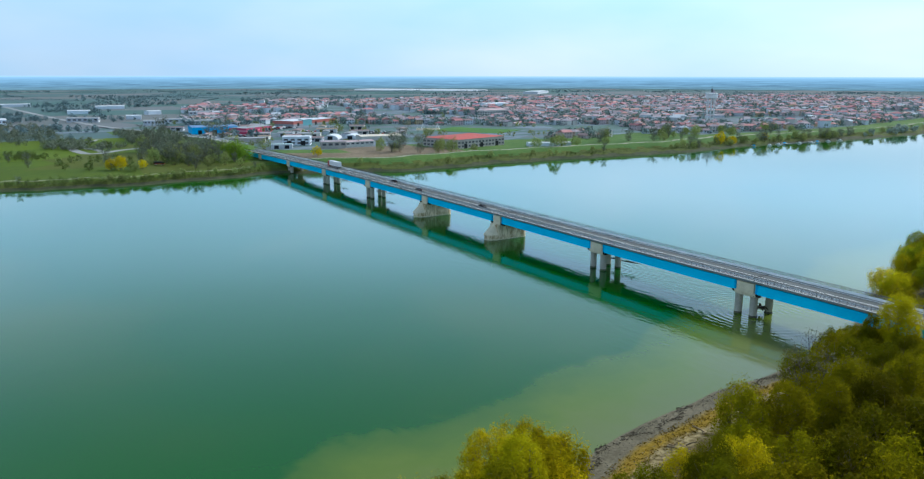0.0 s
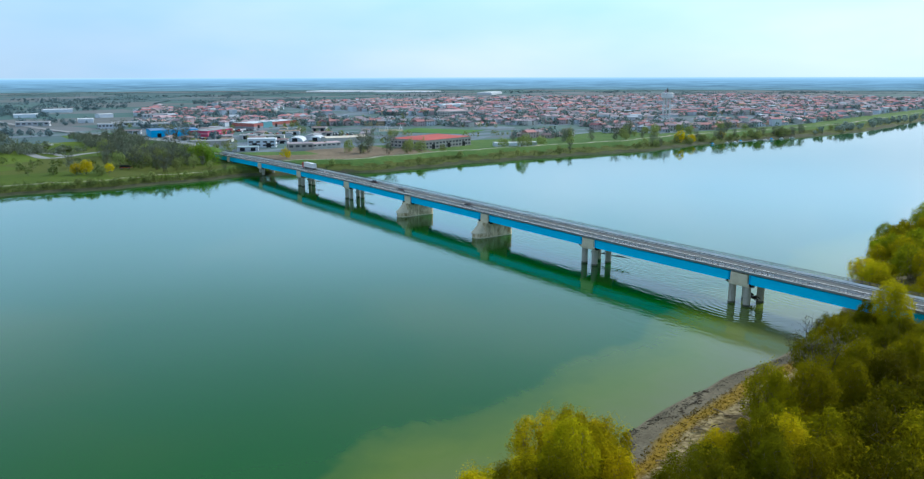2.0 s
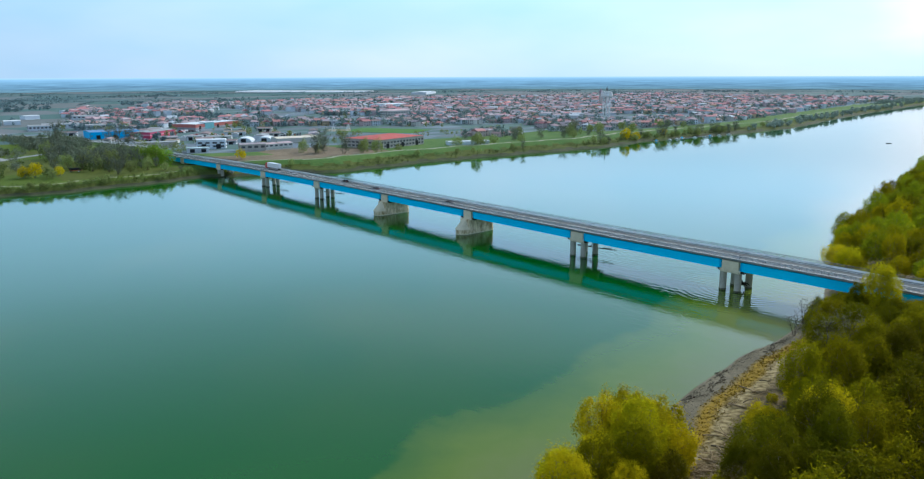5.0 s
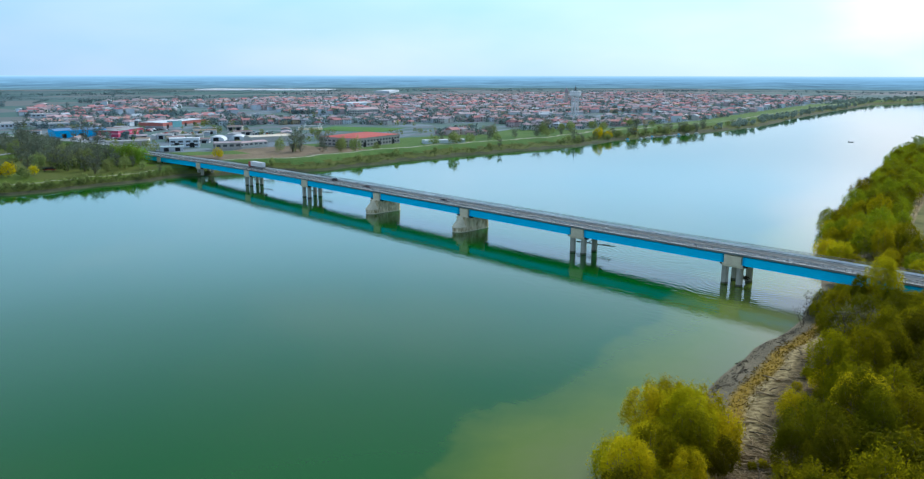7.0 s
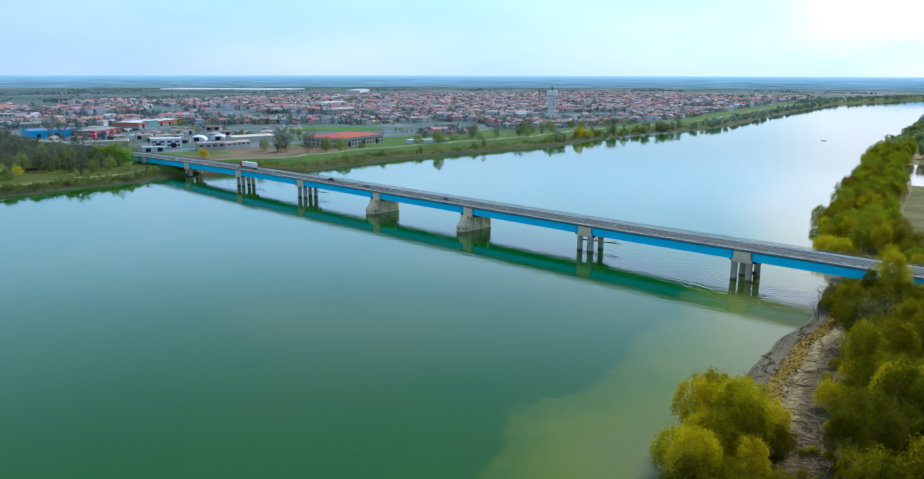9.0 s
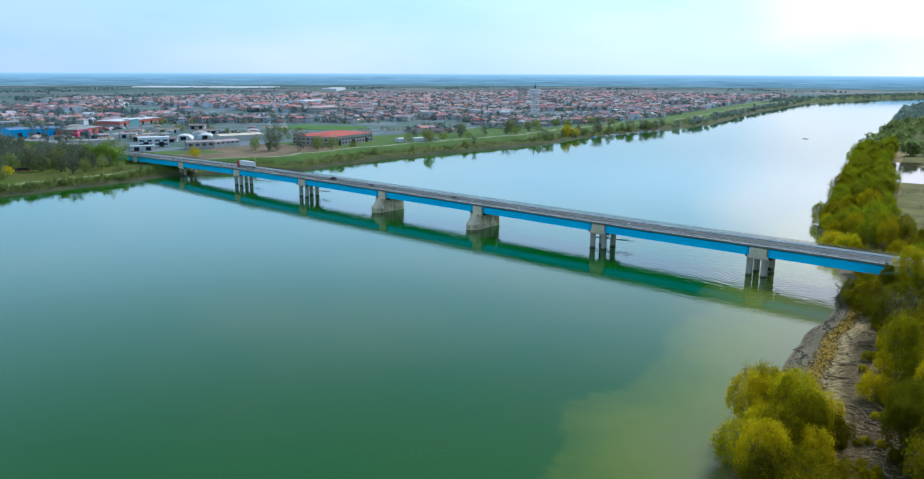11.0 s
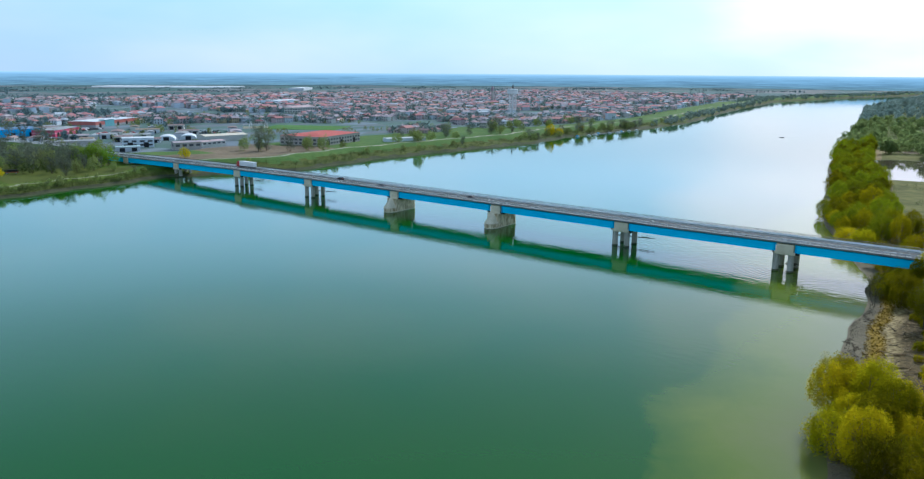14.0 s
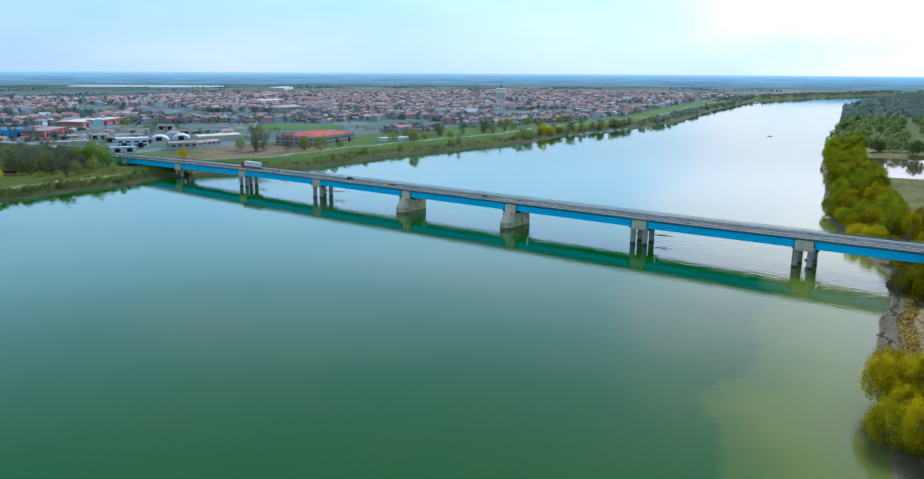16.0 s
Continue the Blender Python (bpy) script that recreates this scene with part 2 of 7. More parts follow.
# far bank leaves, with the haze lightening mixed into their green
LEAF_PALE = mat("pale green spring leaves", (0.18, 0.24, 0.07), (0.30, 0.35, 0.115), 0.1, 6, 0.8, rnd=0.2, island=0.2, through_light=0.45)
# field trees: grey blue of the distance haze tinted into the leaves
LEAF_HEDGE = mat("haze tinted field trees", (0.125, 0.205, 0.215), (0.20, 0.27, 0.28), 0.02, 9, 0.9, island=0.3, through_light=0.3)
# town trees lightened and blued in colour for the haze over them
LEAF_TOWN = mat("town trees leaves", (0.12, 0.19, 0.175), (0.20, 0.265, 0.24), 0.05, 6, 0.9, island=0.4, through_light=0.3)
LEAF_SCRUB = mat("bank scrub leaves", (0.06, 0.095, 0.02), (0.12, 0.155, 0.04), 0.1, 6, 0.9, island=0.25, through_light=0.12)
GRASS = mat("levee grass", (0.052, 0.12, 0.028), (0.105, 0.172, 0.042), 0.03, 14, 0.95, bump=0.1, bump_scale=2)
SCRUB = mat("bank scrub", (0.045, 0.07, 0.012), (0.105, 0.12, 0.025), 0.06, 9, 0.95, bump=0.3, bump_scale=1)
MUD = mat("bank mud and stones", (0.035, 0.045, 0.022), (0.085, 0.088, 0.05), 0.15, 10, 0.9, bump=0.08, bump_scale=2.5)
MEADOW = mat("olive meadow", (0.045, 0.06, 0.014), (0.19, 0.18, 0.06), 0.035, 9, 0.97, stretch=(0.4, 1.4, 1))
PATH_M = mat("pale gravel path", (0.24, 0.24, 0.17), (0.34, 0.33, 0.25), 0.2, 10, 0.95)
DIRT = mat("brown dirt", (0.13, 0.10, 0.065), (0.23, 0.18, 0.12), 0.03, 10, 0.95)
ROAD = mat("road asphalt", (0.24, 0.25, 0.255), (0.33, 0.335, 0.33), 0.05, 10, 0.9)
PITCH = mat("sports turf", (0.06, 0.15, 0.03), (0.09, 0.20, 0.045), 0.03, 10, 0.95)


def bank_mat():
    """Silt, dry grass, pale sand and wood floor, by the distance from the water, with ragged borders."""
    m = mat("bank covers", (0.088, 0.076, 0.046), (0.175, 0.15, 0.097), 0.12, 14, 0.85, bump=0.12, bump_scale=2.5)
    n, l = m.node_tree.nodes, m.node_tree.links
    p = n["Principled BSDF"]
    col = p.inputs['Base Color'].links[0].from_socket
    g, at = n.new("ShaderNodeNewGeometry"), n.new("ShaderNodeAttribute")
    at.attribute_name = "bank"
    wob, fine = n.new("ShaderNodeTexNoise"), n.new("ShaderNodeTexNoise")
    wob.inputs['Scale'].default_value, wob.inputs['Detail'].default_value = 0.10, 4.0
    fine.inputs['Scale'].default_value, fine.inputs['Detail'].default_value = 0.9, 5.0
    l.new(g.outputs['Position'], wob.inputs['Vector'])
    l.new(g.outputs['Position'], fine.inputs['Vector'])
    d = n.new("ShaderNodeMath")
    d.operation = 'MULTIPLY_ADD'
    d.inputs[1].default_value = 6.0
    l.new(wob.outputs['Fac'], d.inputs[0])
    l.new(at.outputs['Fac'], d.inputs[2])
    for start, soft, a, b in ((0.0 + 3.0, -2.5, (0.05, 0.05, 0.035), (0.09, 0.085, 0.06)), (5.5 + 3.0, 1.8, (0.19, 0.120, 0.008), (0.27, 0.172, 0.012)), (9.6 + 3.0, 1.5, (0.095, 0.066, 0.018), (0.33, 0.26, 0.125)), (13.5 + 3.0, 2.5, (0.045, 0.033, 0.010), (0.125, 0.088, 0.034)), (23.0 + 3.0, 4.0, (0.03, 0.028, 0.006), (0.075, 0.065, 0.014))):
        c = n.new("ShaderNodeMix")
        c.data_type = 'RGBA'
        c.inputs['A'].default_value, c.inputs['B'].default_value = (*a, 1), (*b, 1)
        rg = n.new("ShaderNodeMapRange")
        rg.inputs['From Min'].default_value, rg.inputs['From Max'].default_value = 0.35, 0.65
        l.new(fine.outputs['Fac'], rg.inputs['Value'])
        l.new(rg.outputs['Result'], c.inputs['Factor'])
        f = n.new("ShaderNodeMapRange")
        f.inputs['From Min'].default_value, f.inputs['From Max'].default_value = start, start + soft
        l.new(d.outputs['Value'], f.inputs['Value'])
        x = n.new("ShaderNodeMix")
        x.data_type = 'RGBA'
        l.new(f.outputs['Result'], x.inputs['Factor'])
        l.new(col, x.inputs['A'])
        l.new(c.outputs['Result'], x.inputs['B'])
        col = x.outputs['Result']
    l.new(col, p.inputs['Base Color'])
    return m


NEAR_BANK = bank_mat()
# bluish field colours: the haze over the plain is put into the cells
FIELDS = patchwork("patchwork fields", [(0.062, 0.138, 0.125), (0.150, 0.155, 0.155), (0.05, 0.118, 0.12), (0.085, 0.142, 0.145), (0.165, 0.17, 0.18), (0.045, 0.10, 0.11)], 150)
# town ground is blued in its colour to suggest distance haze
URBAN = patchwork("town ground", [(0.16, 0.20, 0.245), (0.08, 0.145, 0.115), (0.13, 0.15, 0.17), (0.07, 0.13, 0.105), (0.19, 0.23, 0.275), (0.09, 0.145, 0.13)], 30)
GOLENA = patchwork("flood plain", [(0.064, 0.108, 0.007), (0.102, 0.150, 0.009), (0.078, 0.064, 0.026), (0.050, 0.080, 0.012)], 45, blend=0.55)


def water_mat(name, deep, silt, shoal):
    """Green river water: the body colour turns to silt near the sandbank, the surface is finely rippled."""
    m = bpy.data.materials.new(name)
    m.use_nodes = True
    n, l = m.node_tree.nodes, m.node_tree.links
    p = n["Principled BSDF"]
    p.inputs['Roughness'].default_value = 0.03
    p.inputs['IOR'].default_value = 1.38
    p.inputs['Specular IOR Level'].default_value = 0.5
    g = n.new("ShaderNodeNewGeometry")
    big = n.new("ShaderNodeTexNoise")
    big.inputs['Scale'].default_value, big.inputs['Detail'].default_value = 0.012, 4.0
    l.new(g.outputs['Position'], big.inputs['Vector'])
    mx = n.new("ShaderNodeMix")
    mx.data_type = 'RGBA'
    mx.inputs['A'].default_value = (*deep, 1)
    mx.inputs['B'].default_value = (deep[0] * 2.5 + 0.003, deep[1] * 1.2, deep[2] * 0.8, 1)
    l.new(big.outputs['Fac'], mx.inputs['Factor'])
    col = mx.outputs['Result']
    if shoal:
        sep = n.new("ShaderNodeSeparateXYZ")
        l.new(g.outputs['Position'], sep.inputs['Vector'])
        # the outer edge of the shoal, as x over y, frayed by the current
        span_y = n.new("ShaderNodeMapRange")
        span_y.inputs['From Min'].default_value, span_y.inputs['From Max'].default_value = -220.0, 80.0
        l.new(sep.outputs['Y'], span_y.inputs['Value'])
        edge = n.new("ShaderNodeFloatCurve")
        pts = edge.mapping.curves[0].points
        pts[0].location, pts[1].location = (0.0, 0.90), (1.0, 0.10)
        for py, ex in ((-165, 27), (-150, 22), (-138, 15), (-128, 11), (-111, 14), (-97, 13), (-80, 8), (-50, 4), (-24, -7), (0, -13), (30, -10), (50, -14)):
            pts.new((py + 220) / 300.0, (ex + 40) / 100.0)
        edge.mapping.update()
        l.new(span_y.outputs['Result'], edge.inputs['Value'])
        unit = n.new("ShaderNodeMath")
        unit.operation = 'MULTIPLY_ADD'
        unit.inputs[1].default_value, unit.inputs[2].default_value = -100.0, 40.0
        l.new(edge.outputs['Value'], unit.inputs[0])
        inn = n.new("ShaderNodeMath")
        l.new(sep.outputs['X'], inn.inputs[0])
        l.new(unit.outputs['Value'], inn.inputs[1])
        val = inn.outputs['Value']
        for size, amount, detail in ((0.03, 16.0, 3.0), (0.10, 10.0, 9.0)):
            wob = n.new("ShaderNodeTexNoise")
            wob.inputs['Scale'].default_value, wob.inputs['Detail'].default_value, wob.inputs['Roughness'].default_value = size, detail, 0.66
            wob.inputs['Distortion'].default_value = 0.6
            l.new(g.outputs['Position'], wob.inputs['Vector'])
            off = n.new("ShaderNodeMath")
            off.inputs[1].default_value = -0.5
            l.new(wob.outputs['Fac'], off.inputs[0])
            a = n.new("ShaderNodeMath")
            a.operation = 'MULTIPLY_ADD'
            a.inputs[1].default_value = amount
            l.new(off.outputs['Value'], a.inputs[0])
            l.new(val, a.inputs[2])
            val = a.outputs['Value']
        rp = n.new("ShaderNodeMapRange")
        rp.interpolation_type = 'SMOOTHSTEP'
        rp.inputs['From Min'].default_value, rp.inputs['From Max'].default_value = -0.5, 3.0
        l.new(val, rp.inputs['Value'])
        rq = n.new("ShaderNodeMapRange")
        rq.interpolation_type = 'SMOOTHSTEP'
        rq.inputs['From Min'].default_value, rq.inputs['From Max'].default_value = -2.0, 20.0
        l.new(val, rq.inputs['Value'])
        half = n.new("ShaderNodeMath")
        half.operation = 'MULTIPLY_ADD'
        half.inputs[1].default_value = 0.30
        l.new(rp.outputs['Result'], half.inputs[0])
        h2 = n.new("ShaderNodeMath")
        h2.operation = 'MULTIPLY'
        h2.inputs[1].default_value = 0.70
        l.new(rq.outputs['Result'], h2.inputs[0])
        l.new(h2.outputs['Value'], half.inputs[2])
        m2 = n.new("ShaderNodeMix")
        m2.data_type = 'RGBA'
        # shallows by the shore: grey bed, with sky sheen mixed into the same colour
        bed = n.new("ShaderNodeMix")
        bed.data_type = 'RGBA'
        bed.inputs['A'].default_value, bed.inputs['B'].default_value = (*silt, 1), (0.138, 0.150, 0.072, 1)
        shore = n.new("ShaderNodeMapRange")
        shore.inputs['From Min'].default_value, shore.inputs['From Max'].default_value = 15.0, 44.0
        l.new(val, shore.inputs['Value'])
        l.new(shore.outputs['Result'], bed.inputs['Factor'])
        l.new(bed.outputs['Result'], m2.inputs['B'])
        l.new(half.outputs['Value'], m2.inputs['Factor'])
        l.new(col, m2.inputs['A'])
        col = m2.outputs['Result']
    l.new(col, p.inputs['Base Color'])
    mp = n.new("ShaderNodeMapping")
    mp.inputs['Scale'].default_value = (0.35, 1.0, 1.0)
    mp.inputs['Rotation'].default_value = (0, 0, 0.5)
    l.new(g.outputs['Position'], mp.inputs['Vector'])
    r1, r2 = n.new("ShaderNodeTexNoise"), n.new("ShaderNodeTexNoise")
    r1.inputs['Scale'].default_value, r1.inputs['Detail'].default_value = 0.55, 3.0
    r2.inputs['Scale'].default_value, r2.inputs['Detail'].default_value = 0.02, 3.0
    l.new(mp.outputs['Vector'], r1.inputs['Vector'])
    l.new(g.outputs['Position'], r2.inputs['Vector'])
    mul = n.new("ShaderNodeMath")
    mul.operation = 'MULTIPLY'
    l.new(r1.outputs['Fac'], mul.inputs[0])
    l.new(r2.outputs['Fac'], mul.inputs[1])
    # eddies behind the piers: rougher water along the bridge
    sy = n.new("ShaderNodeSeparateXYZ")
    l.new(g.outputs['Position'], sy.inputs['Vector'])
    near = n.new("ShaderNodeMath")
    near.operation = 'ABSOLUTE'
    l.new(sy.outputs['Y'], near.inputs[0])
    eddy = n.new("ShaderNodeMapRange")
    eddy.interpolation_type = 'SMOOTHSTEP'
    eddy.inputs['From Min'].default_value, eddy.inputs['From Max'].default_value = 14.0, 60.0
    eddy.inputs['To Min'].default_value, eddy.inputs['To Max'].default_value = 4.5, 1.0
    l.new(near.outputs['Value'], eddy.inputs['Value'])
    mul2 = n.new("ShaderNodeMath")
    mul2.operation = 'MULTIPLY'
    l.new(mul.outputs['Value'], mul2.inputs[0])
    l.new(eddy.outputs['Result'], mul2.inputs[1])
    wave = mul2.outputs['Value']
    if shoal:
        # rings of small waves round every pier
        def calc(op, a, b=None, c=None):
            q = n.new("ShaderNodeMath")
            q.operation = op
            for k, v in enumerate((a, b, c)):
                if isinstance(v, (int, float)):
                    q.inputs[k].default_value = v
                elif v is not None:
                    l.new(v, q.inputs[k])
            return q.outputs['Value']
        along = calc('ADD', calc('FLOORED_MODULO', calc('ADD', sy.outputs['X'], 27.9), 62.6), -31.3)
        across = calc('ADD', sy.outputs['Y'], -4.0)
        ring = calc('SQRT', calc('ADD', calc('MULTIPLY', along, along), calc('MULTIPLY', across, across)))
        crest = calc('SINE', calc('ADD', calc('MULTIPLY', ring, 2.9), calc('MULTIPLY', r2.outputs['Fac'], 14.0)))
        fade = n.new("ShaderNodeMapRange")
        fade.interpolation_type = 'SMOOTHSTEP'
        fade.inputs['From Min'].default_value, fade.inputs['From Max'].default_value = 5.0, 34.0
        fade.inputs['To Min'].default_value, fade.inputs['To Max'].default_value = 0.55, 0.0
        l.new(ring, fade.inputs['Value'])
        gust = n.new("ShaderNodeMapRange")
        gust.inputs['From Min'].default_value, gust.inputs['From Max'].default_value = 0.35, 0.6
        l.new(r2.outputs['Fac'], gust.inputs['Value'])
        wave = calc('MULTIPLY_ADD', calc('MULTIPLY', crest, gust.outputs['Result']), fade.outputs['Result'], wave)
    bp = n.new("ShaderNodeBump")
    bp.inputs['Strength'].default_value, bp.inputs['Distance'].default_value = 0.6, 0.05
    l.new(wave, bp.inputs['Height'])
    l.new(bp.outputs['Normal'], p.inputs['Normal'])
    return m


WATER = water_mat("river water", (0.001, 0.071, 0.003), (0.096, 0.150, 0.008), True)
POND = water_mat("pond water", (0.05, 0.07, 0.06), (0, 0, 0), False)


# ---- mesh helpers ----
class Shape:
    """Collects vertices and faces of one mesh."""

    def __init__(self):
        self.v, self.f, self.mi = [], [], []

    def add(self, v, f, mi=0):
        o = len(self.v)
        self.v += [tuple(p) for p in v]
        self.f += [tuple(i + o for i in q) for q in f]
        self.mi += [mi] * len(f)
        return self

    def box(self, x0, y0, z0, x1, y1, z1, mi=0, bev=0.0):
        if bev:
            b = min(bev, abs(x1 - x0) / 3, abs(y1 - y0) / 3)
            ring = [(x0 + b, y0), (x1 - b, y0), (x1, y0 + b), (x1, y1 - b), (x1 - b, y1), (x0 + b, y1), (x0, y1 - b), (x0, y0 + b)]
            return self.prism([(x, y, z0) for x, y in ring], [(x, y, z1) for x, y in ring], mi)
        return self.prism([(x0, y0, z0), (x1, y0, z0), (x1, y1, z0), (x0, y1, z0)], [(x0, y0, z1), (x1, y0, z1), (x1, y1, z1), (x0, y1, z1)], mi)

    def prism(self, low, top, mi=0):
        n = len(low)
        f = [tuple(range(n - 1, -1, -1)), tuple(range(n, 2 * n))] + [(i, (i + 1) % n, n + (i + 1) % n, n + i) for i in range(n)]
        return self.add(list(low) + list(top), f, mi)

    def loft(self, rings, mi=0, closed=True):
        n = len(rings[0])
        v = [p for r in rings for p in r]
        f = []
        for k in range(len(rings) - 1):
            f += [(k * n + i, k * n + (i + 1) % n, (k + 1) * n + (i + 1) % n, (k + 1) * n + i) for i in range(n)]
        if closed:
            f += [tuple(range(n - 1, -1, -1)), tuple((len(rings) - 1) * n + i for i in range(n))]
        return self.add(v, f, mi)

    def tube(self, pts, radii, n=6, mi=0):
        rings = []
        pts = [Vector(p) for p in pts]
        for k, (p, r) in enumerate(zip(pts, radii)):
            d = (pts[min(k + 1, len(pts) - 1)] - pts[max(k - 1, 0)]).normalized()
            u = d.orthogonal().normalized() if abs(d.z) < 0.95 else Vector((1, 0, 0)).cross(d).normalized()
            w = d.cross(u)
            rings.append([tuple(p + (u * math.cos(6.2832 * i / n) + w * math.sin(6.2832 * i / n)) * r) for i in range(n)])
        return self.loft(rings, mi)

    def mesh(self, name, *mats):
        me = bpy.data.meshes.new(name)
        me.from_pydata(self.v, [], self.f)
        for m in mats:
            me.materials.append(m)
        if len(mats) > 1:
            me.polygons.foreach_set("material_index", self.mi)
        me.update()
        return me


def part(name, shape, material, parent, label="", kind=""):
    """Links a shape as one mesh object under a thing or a part."""
    ob = new(name, shape.mesh(name, material) if isinstance(shape, Shape) else shape)
    ob.parent = parent
    if label or kind:
        tagged(ob, label, kind=kind)
    return ob


def thing(name, label, category, m=None, group="", kind=""):
    ob = tagged(new(name), label, category, group, kind)
    ob.empty_display_size = 0.5
    if m is not None:
        ob.matrix_basis = m
    return ob


def quick_mesh(name, verts, faces, mats, mi=None, smooth=False):
    """A mesh from arrays; faces all of one size."""
    me = bpy.data.meshes.new(name)
    verts, faces = np.asarray(verts, dtype=np.float32), np.asarray(faces, dtype=np.int32)
    k = faces.shape[1]
    me.vertices.add(len(verts))
    me.vertices.foreach_set("co", verts.ravel())
    me.loops.add(faces.size)
    me.loops.foreach_set("vertex_index", faces.ravel())
    me.polygons.add(len(faces))
    me.polygons.foreach_set("loop_start", np.arange(0, faces.size, k, dtype=np.int32))
    me.polygons.foreach_set("loop_total", np.full(len(faces), k, dtype=np.int32))
    for m in mats:
        me.materials.append(m)
    if mi is not None:
        me.polygons.foreach_set("material_index", np.asarray(mi, dtype=np.int32))
    if smooth:
        me.polygons.foreach_set("use_smooth", np.ones(len(faces), dtype=bool))
    me.update(calc_edges=True)
    me.validate()
    return me


# ---- the river's banks, as x over y ----
LEFT_Y = [-3000, -600, -175, -113, -67, -10, 40, 78, 150, 233, 355, 450, 570, 749, 1085, 1690, 2210, 2600, 2900, 5000]
LEFT_X = [-480, -430, -381, -367, -368, -377, -356, -340, -347, -343, -330, -343, -334, -333, -400, -488, -430, -330, -262, -262]
RIGHT_Y = [-3000, -600, -300, -200, -147, -120, -101, -86, -64, -40, -17, 4, 23, 56, 95, 190, 272, 502, 900, 1400, 2390, 2900, 5000]
RIGHT_X = [150, 80, 62, 56, 49, 44, 43.5, 41, 37, 37, 34, 29.5, 22.5, 9, -5, -27, -45, -89, -150, -235, -266, -260, -260]


def left_bank(y):
    return np.interp(y, LEFT_Y, LEFT_X) + 2.0 * np.sin(np.asarray(y) * 0.11) + 1.2 * np.sin(np.asarray(y) * 0.31)


def right_bank(y):
    calm = np.interp(y, [30, 70], [1.0, 0.15])
    return np.interp(y, RIGHT_Y, RIGHT_X) + calm * (0.8 * np.sin(np.asarray(y) * 0.17) + 0.25 * np.sin(np.asarray(y) * 0.29)) + 1.5 * np.sin(np.asarray(y) * 0.031)


ROAD_X = [-5000, -2500, -1370, -1090, -860, -700, -600, -500]
ROAD_Y = [-420, -220, -112, -83, -50, -14, 5, 4.2]
ROAD_Z = [3.9, 3.9, 4.0, 4.2, 4.8, 6.6, 8.0, 9.9]


def road_y(x):
    return np.interp(x, ROAD_X, ROAD_Y)


def road_z(x):
    return np.interp(x, ROAD_X, ROAD_Z)


def hum(x, y, s, seed=0.0):
    return noise.noise(Vector((x * s, y * s, seed)))


def land(x, y):
    """Height of the ground."""
    xl, xr = float(left_bank(y)), float(right_bank(y))
    if x <= xl:
        d = xl - x
        k = min(max((y + 25) / 45.0, 0), 1)
        lev = np.interp(d, [0, 2, 6, 14, 20, 29, 31, 37, 39, 52, 60], [0, 0.8, 2.0, 2.6, 3.2, 6.7, 7.0, 7.0, 6.8, 3.6, 3.5])
        low = np.interp(d, [0, 2, 7, 14, 40, 90], [0, 0.9, 2.3, 2.9, 3.1, 3.5])
        z = lev * k + low * (1 - k) + 0.25 * hum(x, y, 0.06) * min(d / 8, 1)
        if x < -490:
            e = abs(y - float(road_y(x)))
            z = max(z, float(road_z(x)) - max(e - 6.0, 0) * 0.5 - 0.15)
        elif x < -452:
            z = max(z, 9.6 - max(abs(y - 4.2) - 6.5, 0) * 0.5 - (x + 490) * 0.18)
        return z
    if x >= xr:
        d = x - xr
        z = np.interp(d, [0, 4, 10, 16, 30, 60, 140], [0, 0.35, 0.9, 1.9, 2.9, 3.6, 4.0]) + 0.35 * hum(x, y, 0.05, 3) * min(d / 20, 1)
        if y > 240 and y < 480 and d > 20:
            e = max(abs(y - 350) / 75.0, abs(x - 25) / 75.0)
            if e < 1:
                z = min(z, 1.2 + 3 * max(e - 0.75, 0))
        if x > 200 and y > -40 and y < 48:
            z = max(z, 9.3 - max(abs(y - 4.2) - 7, 0) * 0.5 - max(230 - x, 0) * 0.2)
        return float(z)
    f = min((x - xl), (xr - x))
    return -0.02 - min(f * 0.12, 5.0)


GL = [4600, 3600, 2800, 2200, 1750, 1400, 1150, 950, 800, 680, 580, 500, 440, 390, 345, 305, 270, 240, 212, 188, 166, 147, 130, 115, 102, 90, 80, 71, 64, 60, 56, 52,
      48, 44, 41, 39, 37, 35.5, 32.5, 31, 29, 26, 23, 20, 17, 14, 11, 8, 6, 4, 2, 1]
GR = [1, 2, 4, 6, 8, 10, 12, 14, 16, 19, 22, 26, 30, 35, 41, 48, 56, 65, 75, 87, 100, 115, 132, 152, 176, 205, 240, 285, 340, 420, 530, 700, 950, 1400, 2100, 3200, 4700]
GY = ([-4800, -3600, -2600, -1800, -1200, -800, -560, -440, -380] + list(range(-340, -40, 8)) + list(range(-40, 64, 4)) + list(range(64, 460, 9))
      + list(range(460, 900, 22)) + list(range(900, 1500, 50)) + list(range(1500, 3000, 100)) + [3050, 3200, 3600, 4200, 4800])


